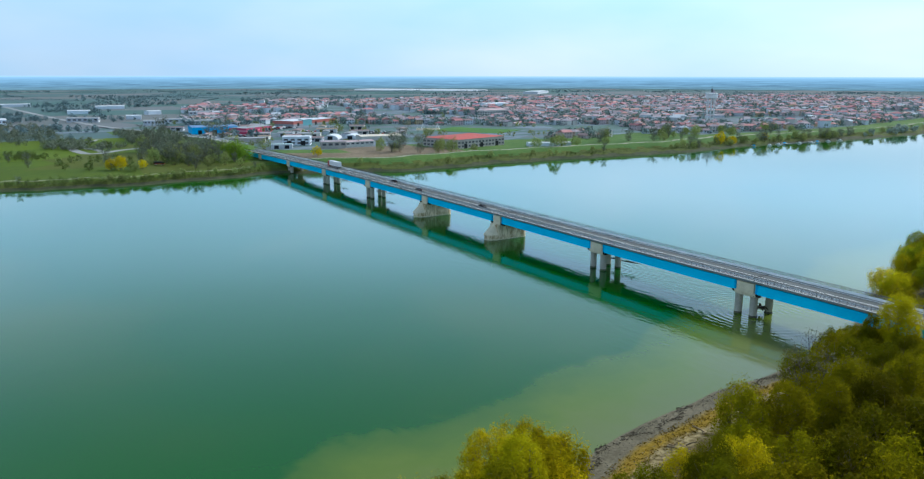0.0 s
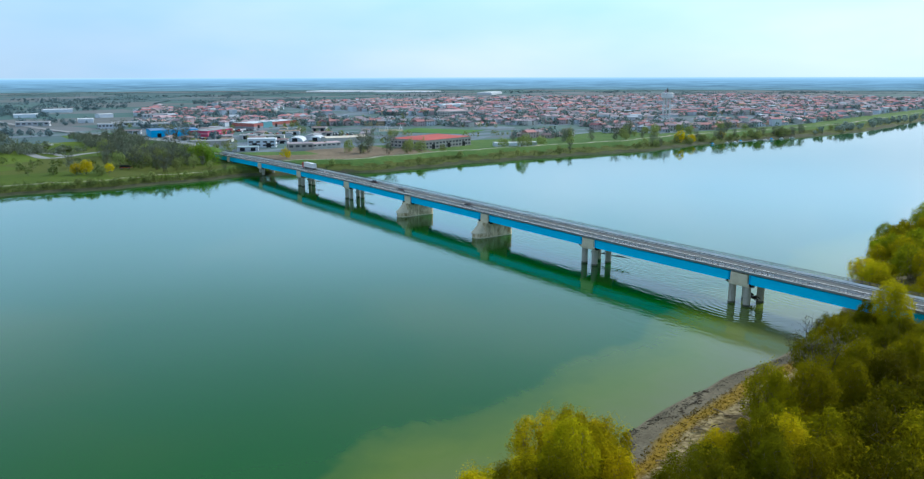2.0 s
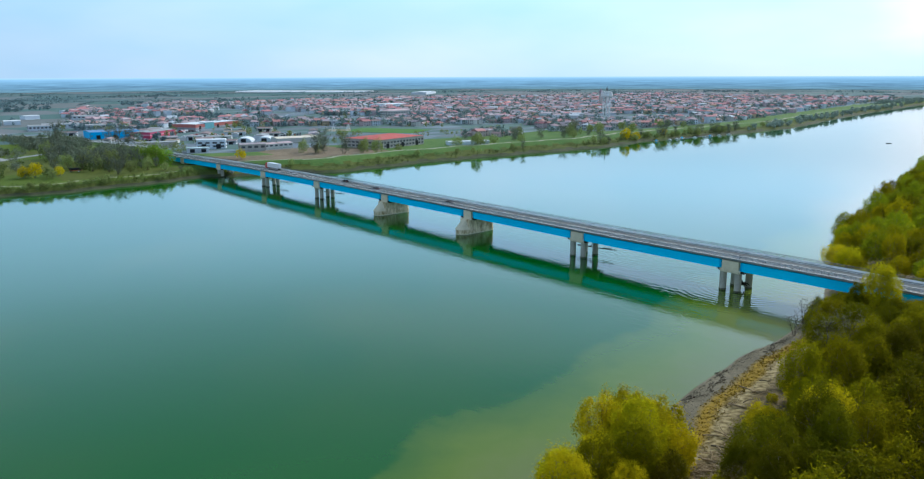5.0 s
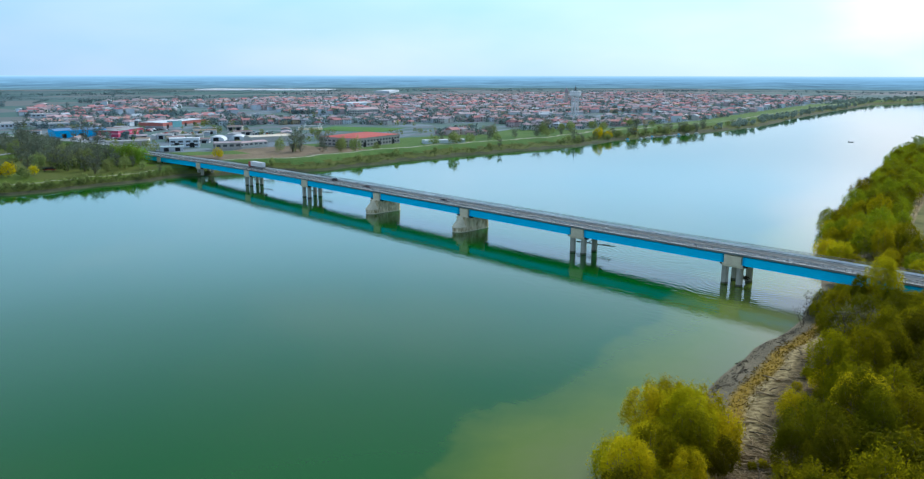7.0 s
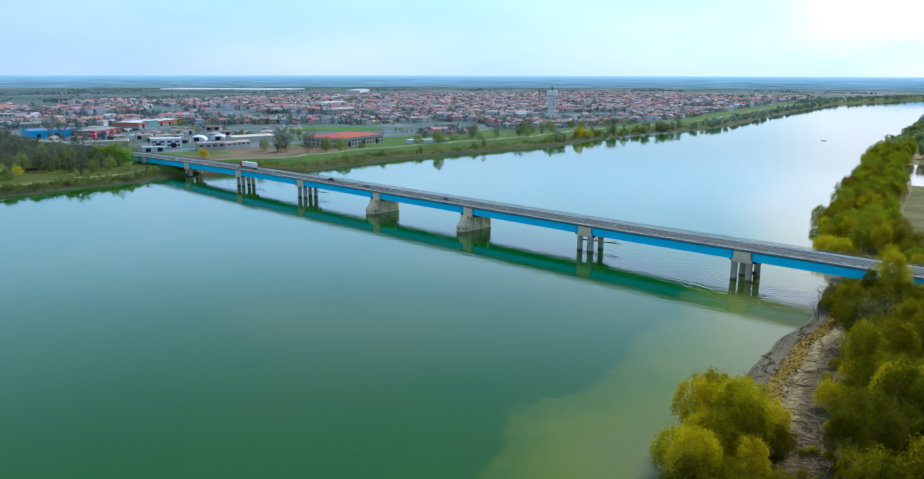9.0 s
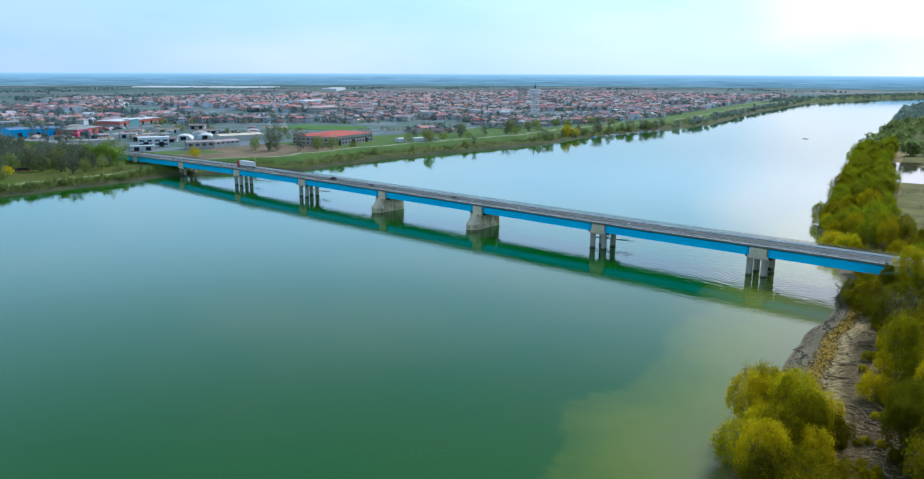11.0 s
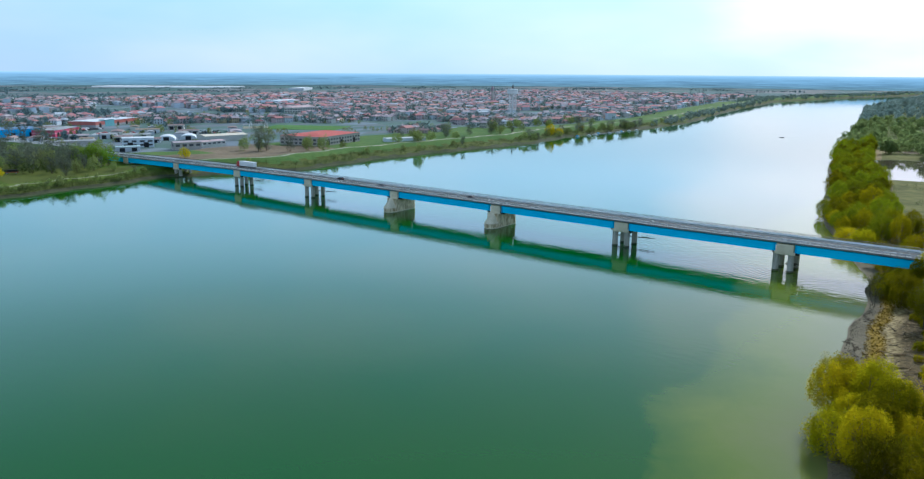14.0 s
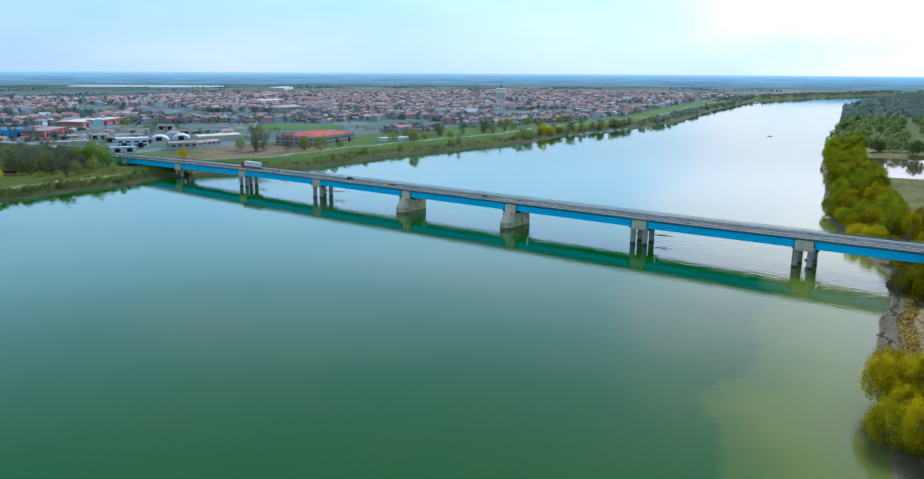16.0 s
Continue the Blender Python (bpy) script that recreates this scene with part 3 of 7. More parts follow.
def ground_kind(x, y):
    """Which cover lies there: an index into the ground's materials."""
    xl, xr = float(left_bank(y)), float(right_bank(y))
    if x <= xl:
        d = xl - x
        if y < 8 and d < 420:
            if abs(y - float(road_y(min(x, -500)))) < 30 and d > 70:
                return 2
            if d < 4:
                return 1
            if d < 11:
                return 3
            if d < 24:
                return 7
            if d < 27:
                return 4 if y < -18 else 2
            return 7 if d < 330 else 6
        if d < 5:
            return 1
        if d < 22:
            return 3
        if d < 32.4:
            return 2
        if d < 35.6:
            return 4
        if d < (44 if 18 < y < 175 else 60):
            return 2
        if d < 120 and 18 < y < 175:
            return 5
        if d < (150 if y < 480 else 92):
            return 5 if hum(x, y, 0.012, 7) > -0.05 and y < 150 else 2
        if d > 1180 or y > 1800 or y < 150 and d > 480 + 1.5 * max(y, 0):
            return 6
        return 0
    if x >= xr:
        d = x - xr
        if y > 480:
            return 3
        if y < 40 or d < 34 or y > 470:
            return 9
        return 8 if d < 600 else 6
    return 1 if x < -150 else 9


def build_ground():
    verts, rows = [], []
    for y in GY:
        xl, xr = float(left_bank(y)), float(right_bank(y))
        xs = [xl - d for d in GL] + [xl] + [xl + (xr - xl) * f for f in (0.02, 0.06, 0.15, 0.35, 0.65, 0.85, 0.94, 0.98)] + [xr] + [xr + d for d in GR]
        rows.append(len(verts))
        verts += [(x, y, land(x, y)) for x in xs]
    n = rows[1]
    faces, mi = [], []
    for j in range(len(GY) - 1):
        for i in range(n - 1):
            a = j * n + i
            faces.append((a, a + 1, a + n + 1, a + n))
            cx = sum(verts[q][0] for q in faces[-1]) / 4
            mi.append(ground_kind(cx, (GY[j] + GY[j + 1]) / 2))
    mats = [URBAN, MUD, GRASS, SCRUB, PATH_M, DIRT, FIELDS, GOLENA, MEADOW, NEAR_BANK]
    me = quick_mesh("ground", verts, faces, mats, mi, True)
    bank = me.attributes.new("bank", 'FLOAT', 'POINT')
    bank.data.foreach_set("value", np.array([(v[0] - float(right_bank(v[1]))) / float(np.interp(v[1], [-100, -20, 30, 60], [1.0, 0.62, 0.9, 3.0])) for v in verts], dtype=np.float32))
    ob = new("ground", me)
    tagged(ob, "flat river plain with grassy levee, mud banks and fields", "ground", kind="structure")


build_ground()

ys = [y for y in GY if y <= 3050]
wv = []
for y in ys:
    xl, xr = float(left_bank(y)) - 3, float(right_bank(y)) + 3
    wv += [(xl + (xr - xl) * f, y, 0.0) for f in (0, 0.25, 0.5, 0.75, 1)]
wf = [(j * 5 + i, j * 5 + i + 1, j * 5 + i + 6, j * 5 + i + 5) for j in range(len(ys) - 1) for i in range(4)]
river = new("river_water", quick_mesh("river_water", wv, wf, [WATER], None, True))
tagged(river, "calm green river water with fine ripples and pale silt", "river", kind="structure")

pv = [(25 + 78 * math.cos(a) * (1 + 0.12 * math.sin(3 * a)), 350 + 78 * math.sin(a), 1.75) for a in np.linspace(0, 6.2832, 40)[:-1]]
pond = new("pond_water", Shape().add(pv, [tuple(range(len(pv)))]).mesh("pond_water", POND))
tagged(pond, "shallow pale backwater pond among the trees", "pond", kind="structure")


# glowing ring beyond the plain, hazy distance painted into its colours
def distance_mat():
    m = bpy.data.materials.new("hazy distance")
    m.use_nodes = True
    n, l = m.node_tree.nodes, m.node_tree.links
    n.remove(n["Principled BSDF"])
    e = n.new("ShaderNodeEmission")
    g = n.new("ShaderNodeNewGeometry")
    s = n.new("ShaderNodeSeparateXYZ")
    l.new(g.outputs['Position'], s.inputs['Vector'])
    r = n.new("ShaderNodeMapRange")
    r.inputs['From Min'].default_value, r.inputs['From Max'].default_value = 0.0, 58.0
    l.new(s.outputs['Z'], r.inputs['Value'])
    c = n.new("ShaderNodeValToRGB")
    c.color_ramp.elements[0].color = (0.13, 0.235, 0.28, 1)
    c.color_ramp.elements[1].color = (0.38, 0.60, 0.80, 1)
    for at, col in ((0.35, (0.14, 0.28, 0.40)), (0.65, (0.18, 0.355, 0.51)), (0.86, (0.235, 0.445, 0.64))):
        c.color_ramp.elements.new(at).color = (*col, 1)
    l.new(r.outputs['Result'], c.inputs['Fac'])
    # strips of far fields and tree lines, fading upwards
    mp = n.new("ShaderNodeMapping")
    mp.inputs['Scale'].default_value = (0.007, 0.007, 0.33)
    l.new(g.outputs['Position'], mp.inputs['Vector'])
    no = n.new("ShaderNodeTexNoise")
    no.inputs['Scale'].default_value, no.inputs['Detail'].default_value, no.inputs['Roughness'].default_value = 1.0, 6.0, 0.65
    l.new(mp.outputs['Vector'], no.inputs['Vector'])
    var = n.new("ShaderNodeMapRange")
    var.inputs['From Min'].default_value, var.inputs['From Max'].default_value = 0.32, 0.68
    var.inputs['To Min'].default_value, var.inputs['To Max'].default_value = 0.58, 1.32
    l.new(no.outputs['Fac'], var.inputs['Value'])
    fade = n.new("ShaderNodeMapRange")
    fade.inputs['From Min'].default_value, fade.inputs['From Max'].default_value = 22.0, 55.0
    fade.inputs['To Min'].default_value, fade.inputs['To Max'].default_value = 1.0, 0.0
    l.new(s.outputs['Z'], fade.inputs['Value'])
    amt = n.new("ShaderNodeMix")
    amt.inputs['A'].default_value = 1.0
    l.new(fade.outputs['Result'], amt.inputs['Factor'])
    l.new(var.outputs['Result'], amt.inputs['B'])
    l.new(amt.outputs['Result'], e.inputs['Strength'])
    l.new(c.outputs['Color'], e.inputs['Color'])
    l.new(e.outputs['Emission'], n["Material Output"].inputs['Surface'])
    return m


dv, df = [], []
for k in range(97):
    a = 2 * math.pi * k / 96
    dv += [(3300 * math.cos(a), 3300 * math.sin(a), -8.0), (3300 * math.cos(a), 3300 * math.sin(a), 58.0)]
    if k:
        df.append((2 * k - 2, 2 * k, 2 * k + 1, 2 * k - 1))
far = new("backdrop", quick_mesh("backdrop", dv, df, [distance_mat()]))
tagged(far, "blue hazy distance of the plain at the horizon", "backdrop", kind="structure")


# ---- the bridge ----
YC, HALF, PIER_HALF = 4.2, 6.0, 3.3


def rise(x):
    """The deck's vertical curve."""
    return -1.45 + 0.5 * min(max((x + 40.0) / 70.0, 0.0), 1.0) - 3.65 * (max(-250.0 - x, 0.0) / 250.0) ** 1.6


GIRDER_LOW, GIRDER_TOP = 8.5, 11.35
bridge = thing("road_bridge", "long road bridge with blue steel girders on concrete piers", "bridge")


def follow(profile, xs):
    """Sweep a y-z outline along the deck's curve."""
    return Shape().loft([[(x, y, z + rise(x)) for y, z in profile] for x in xs])


def rect(y0, z0, y1, z1):
    return [(y0, z0), (y1, z0), (y1, z1), (y0, z1)]


def girder(x0, x1, yc):
    xs = [x0 + (x1 - x0) * k / 8 for k in range(9)]
    w = 0.55
    outline = [(yc - w, GIRDER_LOW), (yc + w, GIRDER_LOW), (yc + w, GIRDER_LOW + 0.1), (yc + 0.08, GIRDER_LOW + 0.14), (yc + 0.08, GIRDER_TOP - 0.14), (yc + w, GIRDER_TOP - 0.1),
               (yc + w, GIRDER_TOP), (yc - w, GIRDER_TOP), (yc - w, GIRDER_TOP - 0.06), (yc - 0.42, GIRDER_TOP - 0.1), (yc - 0.42, GIRDER_LOW + 0.14), (yc - w, GIRDER_LOW + 0.1)]
    g = part("girder", follow(outline, xs), BLUE, bridge, "bright blue painted steel girder")
    # web stiffeners, end plates and a bolted splice
    for k in range(1, 12):
        x = x0 + (x1 - x0) * k / 12
        part("stiffener", Shape().box(x - 0.02, yc - 0.46, GIRDER_LOW + rise(x) + 0.16, x + 0.02, yc - 0.41, GIRDER_TOP + rise(x) - 0.16), BLUE, g)
    for x, s in ((x0, 1), (x1, -1)):
        part("end_plate", Shape().box(x + s * 0.05, yc - 0.56, GIRDER_LOW + rise(x) + 0.02, x + s * 0.6, yc - 0.40, GIRDER_TOP + rise(x) - 0.05), BLUE_DARK if yc < YC else BLUE, g, "darker blue end plate")
        z = GIRDER_LOW + rise(x)
        part("bearing", Shape().box(x - 0.55, yc - 0.5, z - 0.75, x + 0.55 + s * 0.9, yc + 0.5, z - 0.02).box(x - 0.3 + s * 0.6, yc - 0.75, z - 0.45, x + 0.3 + s * 0.6, yc - 0.5, z + 0.1), RUBBER, g, "dark bearing under the girder end")


def span(x0, x1):
    for yc in (YC - 5.0, YC + 5.0):
        girder(x0 + PIER_HALF, x1 - PIER_HALF, yc)
    xs = [x0 + (x1 - x0) * k / 8 for k in range(9)]
    deck = part("deck_slab", follow([(YC - HALF, 11.700), (YC - HALF + 1.6, 11.350), (YC + HALF - 1.6, 11.350), (YC + HALF, 11.700), (YC + HALF, 12.330), (YC + HALF - 1.5, 12.330), (YC + HALF - 1.5, 12.050),
                                     (YC - HALF + 1.5, 12.050), (YC - HALF + 1.5, 12.330), (YC - HALF, 12.330)], xs), WALKWAY, bridge, "grey concrete deck slab with raised walkways")
    part("carriageway", follow(rect(YC - 4.45, 12.055, YC + 4.45, 12.120), xs), ASPHALT, deck, "worn pale grey asphalt carriageway")
    for y in (YC - 4.05, YC + 4.05):
        part("edge_line", follow(rect(y - 0.24, 12.124, y + 0.24, 12.130), xs), MARK, deck)
    for y0, y1 in ((YC - HALF - 0.03, YC - HALF + 0.42), (YC - 5.02, YC - 4.52), (YC + 4.52, YC + 5.02), (YC + HALF - 0.42, YC + HALF + 0.03)):
        part("kerb", follow(rect(y0, 12.300, y1, 12.370), xs), KERB, deck, "pale concrete kerb")
    part("centre_line", follow(rect(YC - 0.12, 12.124, YC + 0.12, 12.130), xs), MARK, deck)
    part("expansion_joint", Shape().box(x0 - 0.25, YC - 4.4, 12.124 + rise(x0), x0 + 0.25, YC + 4.4, 12.136 + rise(x0)), RUBBER, deck, "dark expansion joint")
    for y, s in ((YC - HALF + 0.12, -1), (YC + HALF - 0.12, 1)):
        rail = part("railing", follow(rect(y - 0.07, 13.390, y + 0.07, 13.520), xs), RAIL, bridge, "grey steel bar railing")
        for z in (12.550, 12.830, 13.120):
            part("rail_bar", follow(rect(y - 0.04, z - 0.045, y + 0.04, z + 0.045), xs), RAIL, rail)
        posts = Shape()
        for k in range(int((x1 - x0) / 2.1)):
            x = x0 + 1 + k * 2.1
            posts.box(x - 0.035, y - 0.05, 12.300 + rise(x), x + 0.035, y + 0.05, 13.430 + rise(x))
        part("railing_post", posts, RAIL, rail, kind="stuff")
        yg = YC + s * 4.55
        guard = part("guard_rail", follow([(yg - 0.09, 12.440), (yg + 0.09, 12.500), (yg - 0.02, 12.720), (yg + 0.09, 12.940), (yg - 0.09, 13.000), (yg - 0.16, 12.720)], xs), STEEL, bridge, "galvanised steel guard rail")
        posts = Shape()
        for k in range(int((x1 - x0) / 2.5)):
            x = x0 + 0.6 + k * 2.5
            posts.box(x - 0.06, yg - 0.02, 12.050 + rise(x), x + 0.06, yg + 0.1, 12.850 + rise(x))
        part("guard_post", posts, STEEL, guard, kind="stuff")


PIERS = [191.5, 129.0, 66.5, 3.4, -59.3, -120.9, -182.8, -247.0, -310.8, -375.6, -438.4]
for a, b in zip(PIERS[1:], PIERS[:-1]):
    span(a, b)
span(PIERS[-1] - 62, PIERS[-1])


def pile_pier(xc):
    top = GIRDER_TOP + rise(xc)
    low = GIRDER_LOW + rise(xc) - 1.05
    x0, x1 = xc - PIER_HALF + 0.25, xc + PIER_HALF - 0.25
    y0, y1 = YC - HALF + 0.5, YC + HALF - 0.5
    s = Shape()
    # seat beam with chamfered underside, and the narrower wall between the girder ends
    s.loft([[(x0 - 0.7, y0 - 0.1, low + 0.75), (x1 + 0.7, y0 - 0.1, low + 0.75), (x1 + 0.7, y1, low + 0.75), (x0 - 0.7, y1, low + 0.75)],
            [(x0 - 0.2, y0 + 0.1, low), (x1 + 0.2, y0 + 0.1, low), (x1 + 0.2, y1 - 0.1, low), (x0 - 0.2, y1 - 0.1, low)]][::-1])
    s.box(x0 - 0.7, y0 - 0.1, low + 0.75, x1 + 0.7, y1, low + 1.15)
    head = part("pier_head", s, CONCRETE, bridge, "pale concrete pier head between the girder ends")
    part("pier_wall", Shape().box(x0 + 0.15, y0 - 0.25, low + 1.15, x1 - 0.15, y1 - 0.1, top, bev=0.12), CONCRETE, head)
    for px in (xc - 3.2, xc + 1.9):
        for py in (0.5, 7.6):
            ground = -2.5 if -372 < px < 25 else land(px, py) - 0.4
            n = 16
            pile = part("pier_column", Shape().loft([[(px + r * math.cos(6.2832 * i / n), py + r * math.sin(6.2832 * i / n), z) for i in range(n)] for z, r in ((max(ground, 0.55), 1.1), (low + 0.02, 1.1))]), PILE, bridge, "round grey concrete pile")
            if ground < 0:
                part("column_foot", Shape().loft([[(px + r * math.cos(6.2832 * i / n), py + r * math.sin(6.2832 * i / n), z) for i in range(n)] for z, r in ((-2.5, 1.16), (0.45, 1.16), (0.6, 1.1))]), WET, pile, "dark wet band at the waterline")


def river_pier(xc):
    """Ship-shaped wall pier: a long vertical body, a half cone on the upstream nose, and a narrow wall between the girder ends."""
    top, seat = GIRDER_TOP + rise(xc), GIRDER_LOW + rise(xc) - 0.78
    n, xb = 13, xc - 0.7

    def outline(w, nose, z, back=2.9, front=-2.1):
        tip = [(xb + w * math.cos(a), front + nose * math.sin(a), z) for a in (math.pi + math.pi * i / (n - 1) for i in range(n))]
        return tip + [(xb + w * math.cos(a), 10.6 + back * math.sin(a), z) for a in (math.pi * i / (n - 1) for i in range(n))]

    base = part("pier_base", Shape().loft([outline(3.2, 4.7, -2.5), outline(3.2, 4.7, 2.05), outline(3.1, 4.55, 2.2)]), STAINED, bridge, "stained concrete pier base with rounded upstream nose")
    part("waterline_band", Shape().loft([outline(3.27, 4.78, -0.6, 2.97), outline(3.27, 4.78, 0.28, 2.97), outline(3.2, 4.7, 0.34)]), CONCRETE, base, "pale band at the waterline")
    part("pier_shaft", Shape().loft([outline(3.08, 0.55, 2.15, 2.8), outline(3.08, 0.55, seat - 0.5, 2.8), outline(3.2, 0.65, seat - 0.45, 2.9), outline(3.2, 0.65, seat, 2.9)]), STAINED, base, "rust streaked concrete shaft with a flat top")
    cone = []
    for i in range(7):
        f = i / 6
        w, reach, z = 3.02 * (1 - 0.62 * f), 4.5 * (1 - f) + 0.9, 2.18 + (seat - 2.0) * f
        cone.append([(xb + w * math.cos(a), -2.1 + reach * math.sin(a), z) for a in (math.pi + math.pi * k / 14 for k in range(15))] + [(xb + w, -0.6, z), (xb - w, -0.6, z)])
    part("cutwater_cap", Shape().loft(cone), CONCRETE, base, "sloping pale concrete half cone over the nose")
    head = part("pier_head", Shape().box(xc - 2.95, YC - HALF + 0.35, seat, xc + 2.95, YC + HALF - 0.6, seat + 0.25, bev=0.1), CONCRETE, bridge, "pale concrete pier head")
    part("pier_wall", Shape().box(xc - 2.5, YC - HALF + 0.25, seat + 0.25, xc + 2.5, YC + HALF - 0.6, top, bev=0.12), CONCRETE, head)


for k, xc in enumerate(PIERS):
    if k in (5, 6):
        river_pier(xc)
    else:
        pile_pier(xc)

# abutment on the far bank
abut = part("abutment", Shape().box(-503, YC - 6.2, 2.5, -498.5, YC + 6.2, 11.35 + rise(-500) - 0.03), CONCRETE, bridge, "concrete abutment at the road embankment")

# approach road on its embankment
xs = [-502, -540, -580, -620, -660, -700, -760, -820, -900, -1000, -1100, -1250, -1400, -1700, -2000, -2500, -3200, -4200]
rv = []
for i, x in enumerate(xs):
    y, z = float(road_y(x)), float(road_z(x))
    w = 4.6
    zz = (12.1 + rise(-501)) if i == 0 else z + 0.12
    rv += [(x, y - w, zz), (x, y + w, zz)]
rf = [(2 * i, 2 * i + 1, 2 * i + 3, 2 * i + 2) for i in range(len(xs) - 1)]
road = new("road", Shape().add(rv, [q[::-1] for q in rf]).mesh("road", ROAD))
tagged(road, "pale asphalt approach road on an embankment", "road", kind="structure")
for s, nm in ((-1, "a"), (1, "b")):
    g = Shape()
    pts = [(x, float(road_y(x)) + s * 4.5, float(road_z(x)) + 0.75) for x in xs[:7]]
    g.tube(pts, [0.16] * len(pts), 4)
    for x in np.arange(-505, -755, -4.0):
        g.box(x - 0.06, float(road_y(x)) + s * 4.5 - 0.06, float(road_z(x)) - 0.2, x + 0.06, float(road_y(x)) + s * 4.5 + 0.06, float(road_z(x)) + 0.7)
    tagged(new("roadside_guard_rail", g.mesh("roadside_guard_rail", STEEL)), "galvanised guard rail along the embankment road", "guard rail")

# marker boards on the near railing
for x in (-172, -124, -98, -46):
    b = thing("marker_board", "small white reflector board on the bridge railing", "sign", pose(x, YC - HALF + 0.3, 13.35 + rise(x)), "marker boards")
    part("board", Shape().box(-0.35, -0.05, 0, 0.35, 0.0, 0.55), MARK, b)
    part("post", Shape().box(-0.05, 0.0, -1.05, 0.05, 0.06, 0.5), STEEL, b)


# ---- vehicles ----
PAINT_WHITE = mat("white vehicle paint", (0.62, 0.63, 0.64), (0.72, 0.72, 0.72), 0.5, 6, 0.35, spec=0.5)
PAINT_RED = mat("red cab paint", (0.35, 0.03, 0.02), (0.45, 0.04, 0.03), 0.5, 6, 0.35, spec=0.5)
PAINT_BLACK = mat("black car paint", (0.012, 0.012, 0.015), (0.02, 0.02, 0.024), 0.5, 6, 0.25, spec=0.5)
PAINT_GREY = mat("grey car paint", (0.05, 0.052, 0.056), (0.07, 0.073, 0.078), 0.5, 6, 0.5)
GLASS = mat("vehicle glass", (0.012, 0.015, 0.018), (0.02, 0.025, 0.03), 1, 4, 0.5, spec=0.05)
CHROME = mat("lamp glass", (0.6, 0.6, 0.6), (0.7, 0.7, 0.7), 1, 4, 0.2)
TAIL = mat("red lamp", (0.4, 0.01, 0.01), (0.5, 0.02, 0.02), 1, 4, 0.3)


def wheel(parent, x, y, r=0.32, w=0.22):
    n = 14
    ring = lambda yy, rr: [(x + rr * math.cos(6.2832 * i / n), yy, r + rr * math.sin(6.2832 * i / n)) for i in range(n)]
    t = part("wheel", Shape().loft([ring(y - w / 2, r * 0.9), ring(y - w / 2 + 0.03, r), ring(y + w / 2 - 0.03, r), ring(y + w / 2, r * 0.9)]), RUBBER, parent)
    part("rim", Shape().loft([ring(y - w / 2 - 0.01, r * 0.55), ring(y + w / 2 + 0.01, r * 0.55)]), STEEL, t)


def car(paint, label, estate=0.0):
    c = thing("car", label, "car", None, "cars on the bridge")
    s = Shape()
    w = 0.88
    prof = [(-2.15, 0.32), (-2.2, 0.62), (-2.05, 0.84), (-1.15, 0.95), (1.75 - estate, 0.97), (2.1, 0.9), (2.18, 0.6), (2.1, 0.32)]
    s.loft([[(x * k, y, z) for x, z in prof] for y, k in ((-w, 0.97), (-w + 0.1, 1), (w - 0.1, 1), (w, 0.97))])
    part("body", s, paint, c)
    cab = [(-1.2, 0.95), (-0.5, 1.42), (0.9 + estate, 1.44), (1.7, 0.97)]
    part("cabin", Shape().loft([[(x * 0.97, y, 0.95 + (z - 0.95) * 0.9) for x, z in cab] if abs(y) > 0.7 else [(x, y, z) for x, z in cab] for y in (-0.80, -0.66, 0.66, 0.80)]), GLASS, c, "dark glazed cabin")
    part("roof", Shape().box(-0.45, -0.62, 1.42, 0.88 + estate, 0.62, 1.47, bev=0.2), paint, c)
    for x in (-1.35, 1.35):
        for y in (-0.8, 0.8):
            wheel(c, x, y)
    for y in (-0.62, 0.62):
        part("headlight", Shape().box(-2.22, y - 0.18, 0.62, -2.12, y + 0.18, 0.76), CHROME, c)
        part("tail_light", Shape().box(2.1, y - 0.18, 0.66, 2.2, y + 0.18, 0.82), TAIL, c)
    for y in (-0.97, 0.97):
        part("mirror", Shape().box(-0.75, y - 0.08, 0.95, -0.6, y + 0.08, 1.08), paint, c)
    return c


def on_deck(x, y, turn=0.0):
    return pose(x, y, 12.13 + rise(x), 0, 0, turn)


cars = [(car(PAINT_BLACK, "black hatchback driving on the bridge"), -195, YC - 2.0, 0), (car(PAINT_GREY, "dark grey saloon driving on the bridge"), -137, YC - 2.0, 180),
        (car(PAINT_BLACK, "black estate car driving on the bridge", 0.5), -229, YC + 1.9, 0), (car(PAINT_WHITE, "white car driving on the bridge"), -281, YC - 2.0, 0)]
for c, x, y, r in cars:
    c.matrix_basis = on_deck(x, y, r)

lorry = thing("articulated_lorry", "articulated lorry with red cab and white box trailer", "lorry", on_deck(-311, YC + 1.8))
part("trailer_box", Shape().box(-5.2, -1.25, 1.25, 8.3, 1.25, 4.0, bev=0.06), PAINT_WHITE, lorry, "white box trailer")
part("chassis", Shape().box(-8.0, -0.5, 0.65, 8.1, 0.5, 1.22), RUBBER, lorry)
cab = part("cab", Shape().prism([(-8.2, -1.2, 0.5), (-6.0, -1.2, 0.5), (-6.0, 1.2, 0.5), (-8.2, 1.2, 0.5)], [(-8.0, -1.15, 3.3), (-6.0, -1.15, 3.6), (-6.0, 1.15, 3.6), (-8.0, 1.15, 3.3)]), PAINT_RED, lorry, "red cab")
part("windscreen", Shape().box(-8.18, -1.05, 1.9, -8.06, 1.05, 2.9), GLASS, cab)
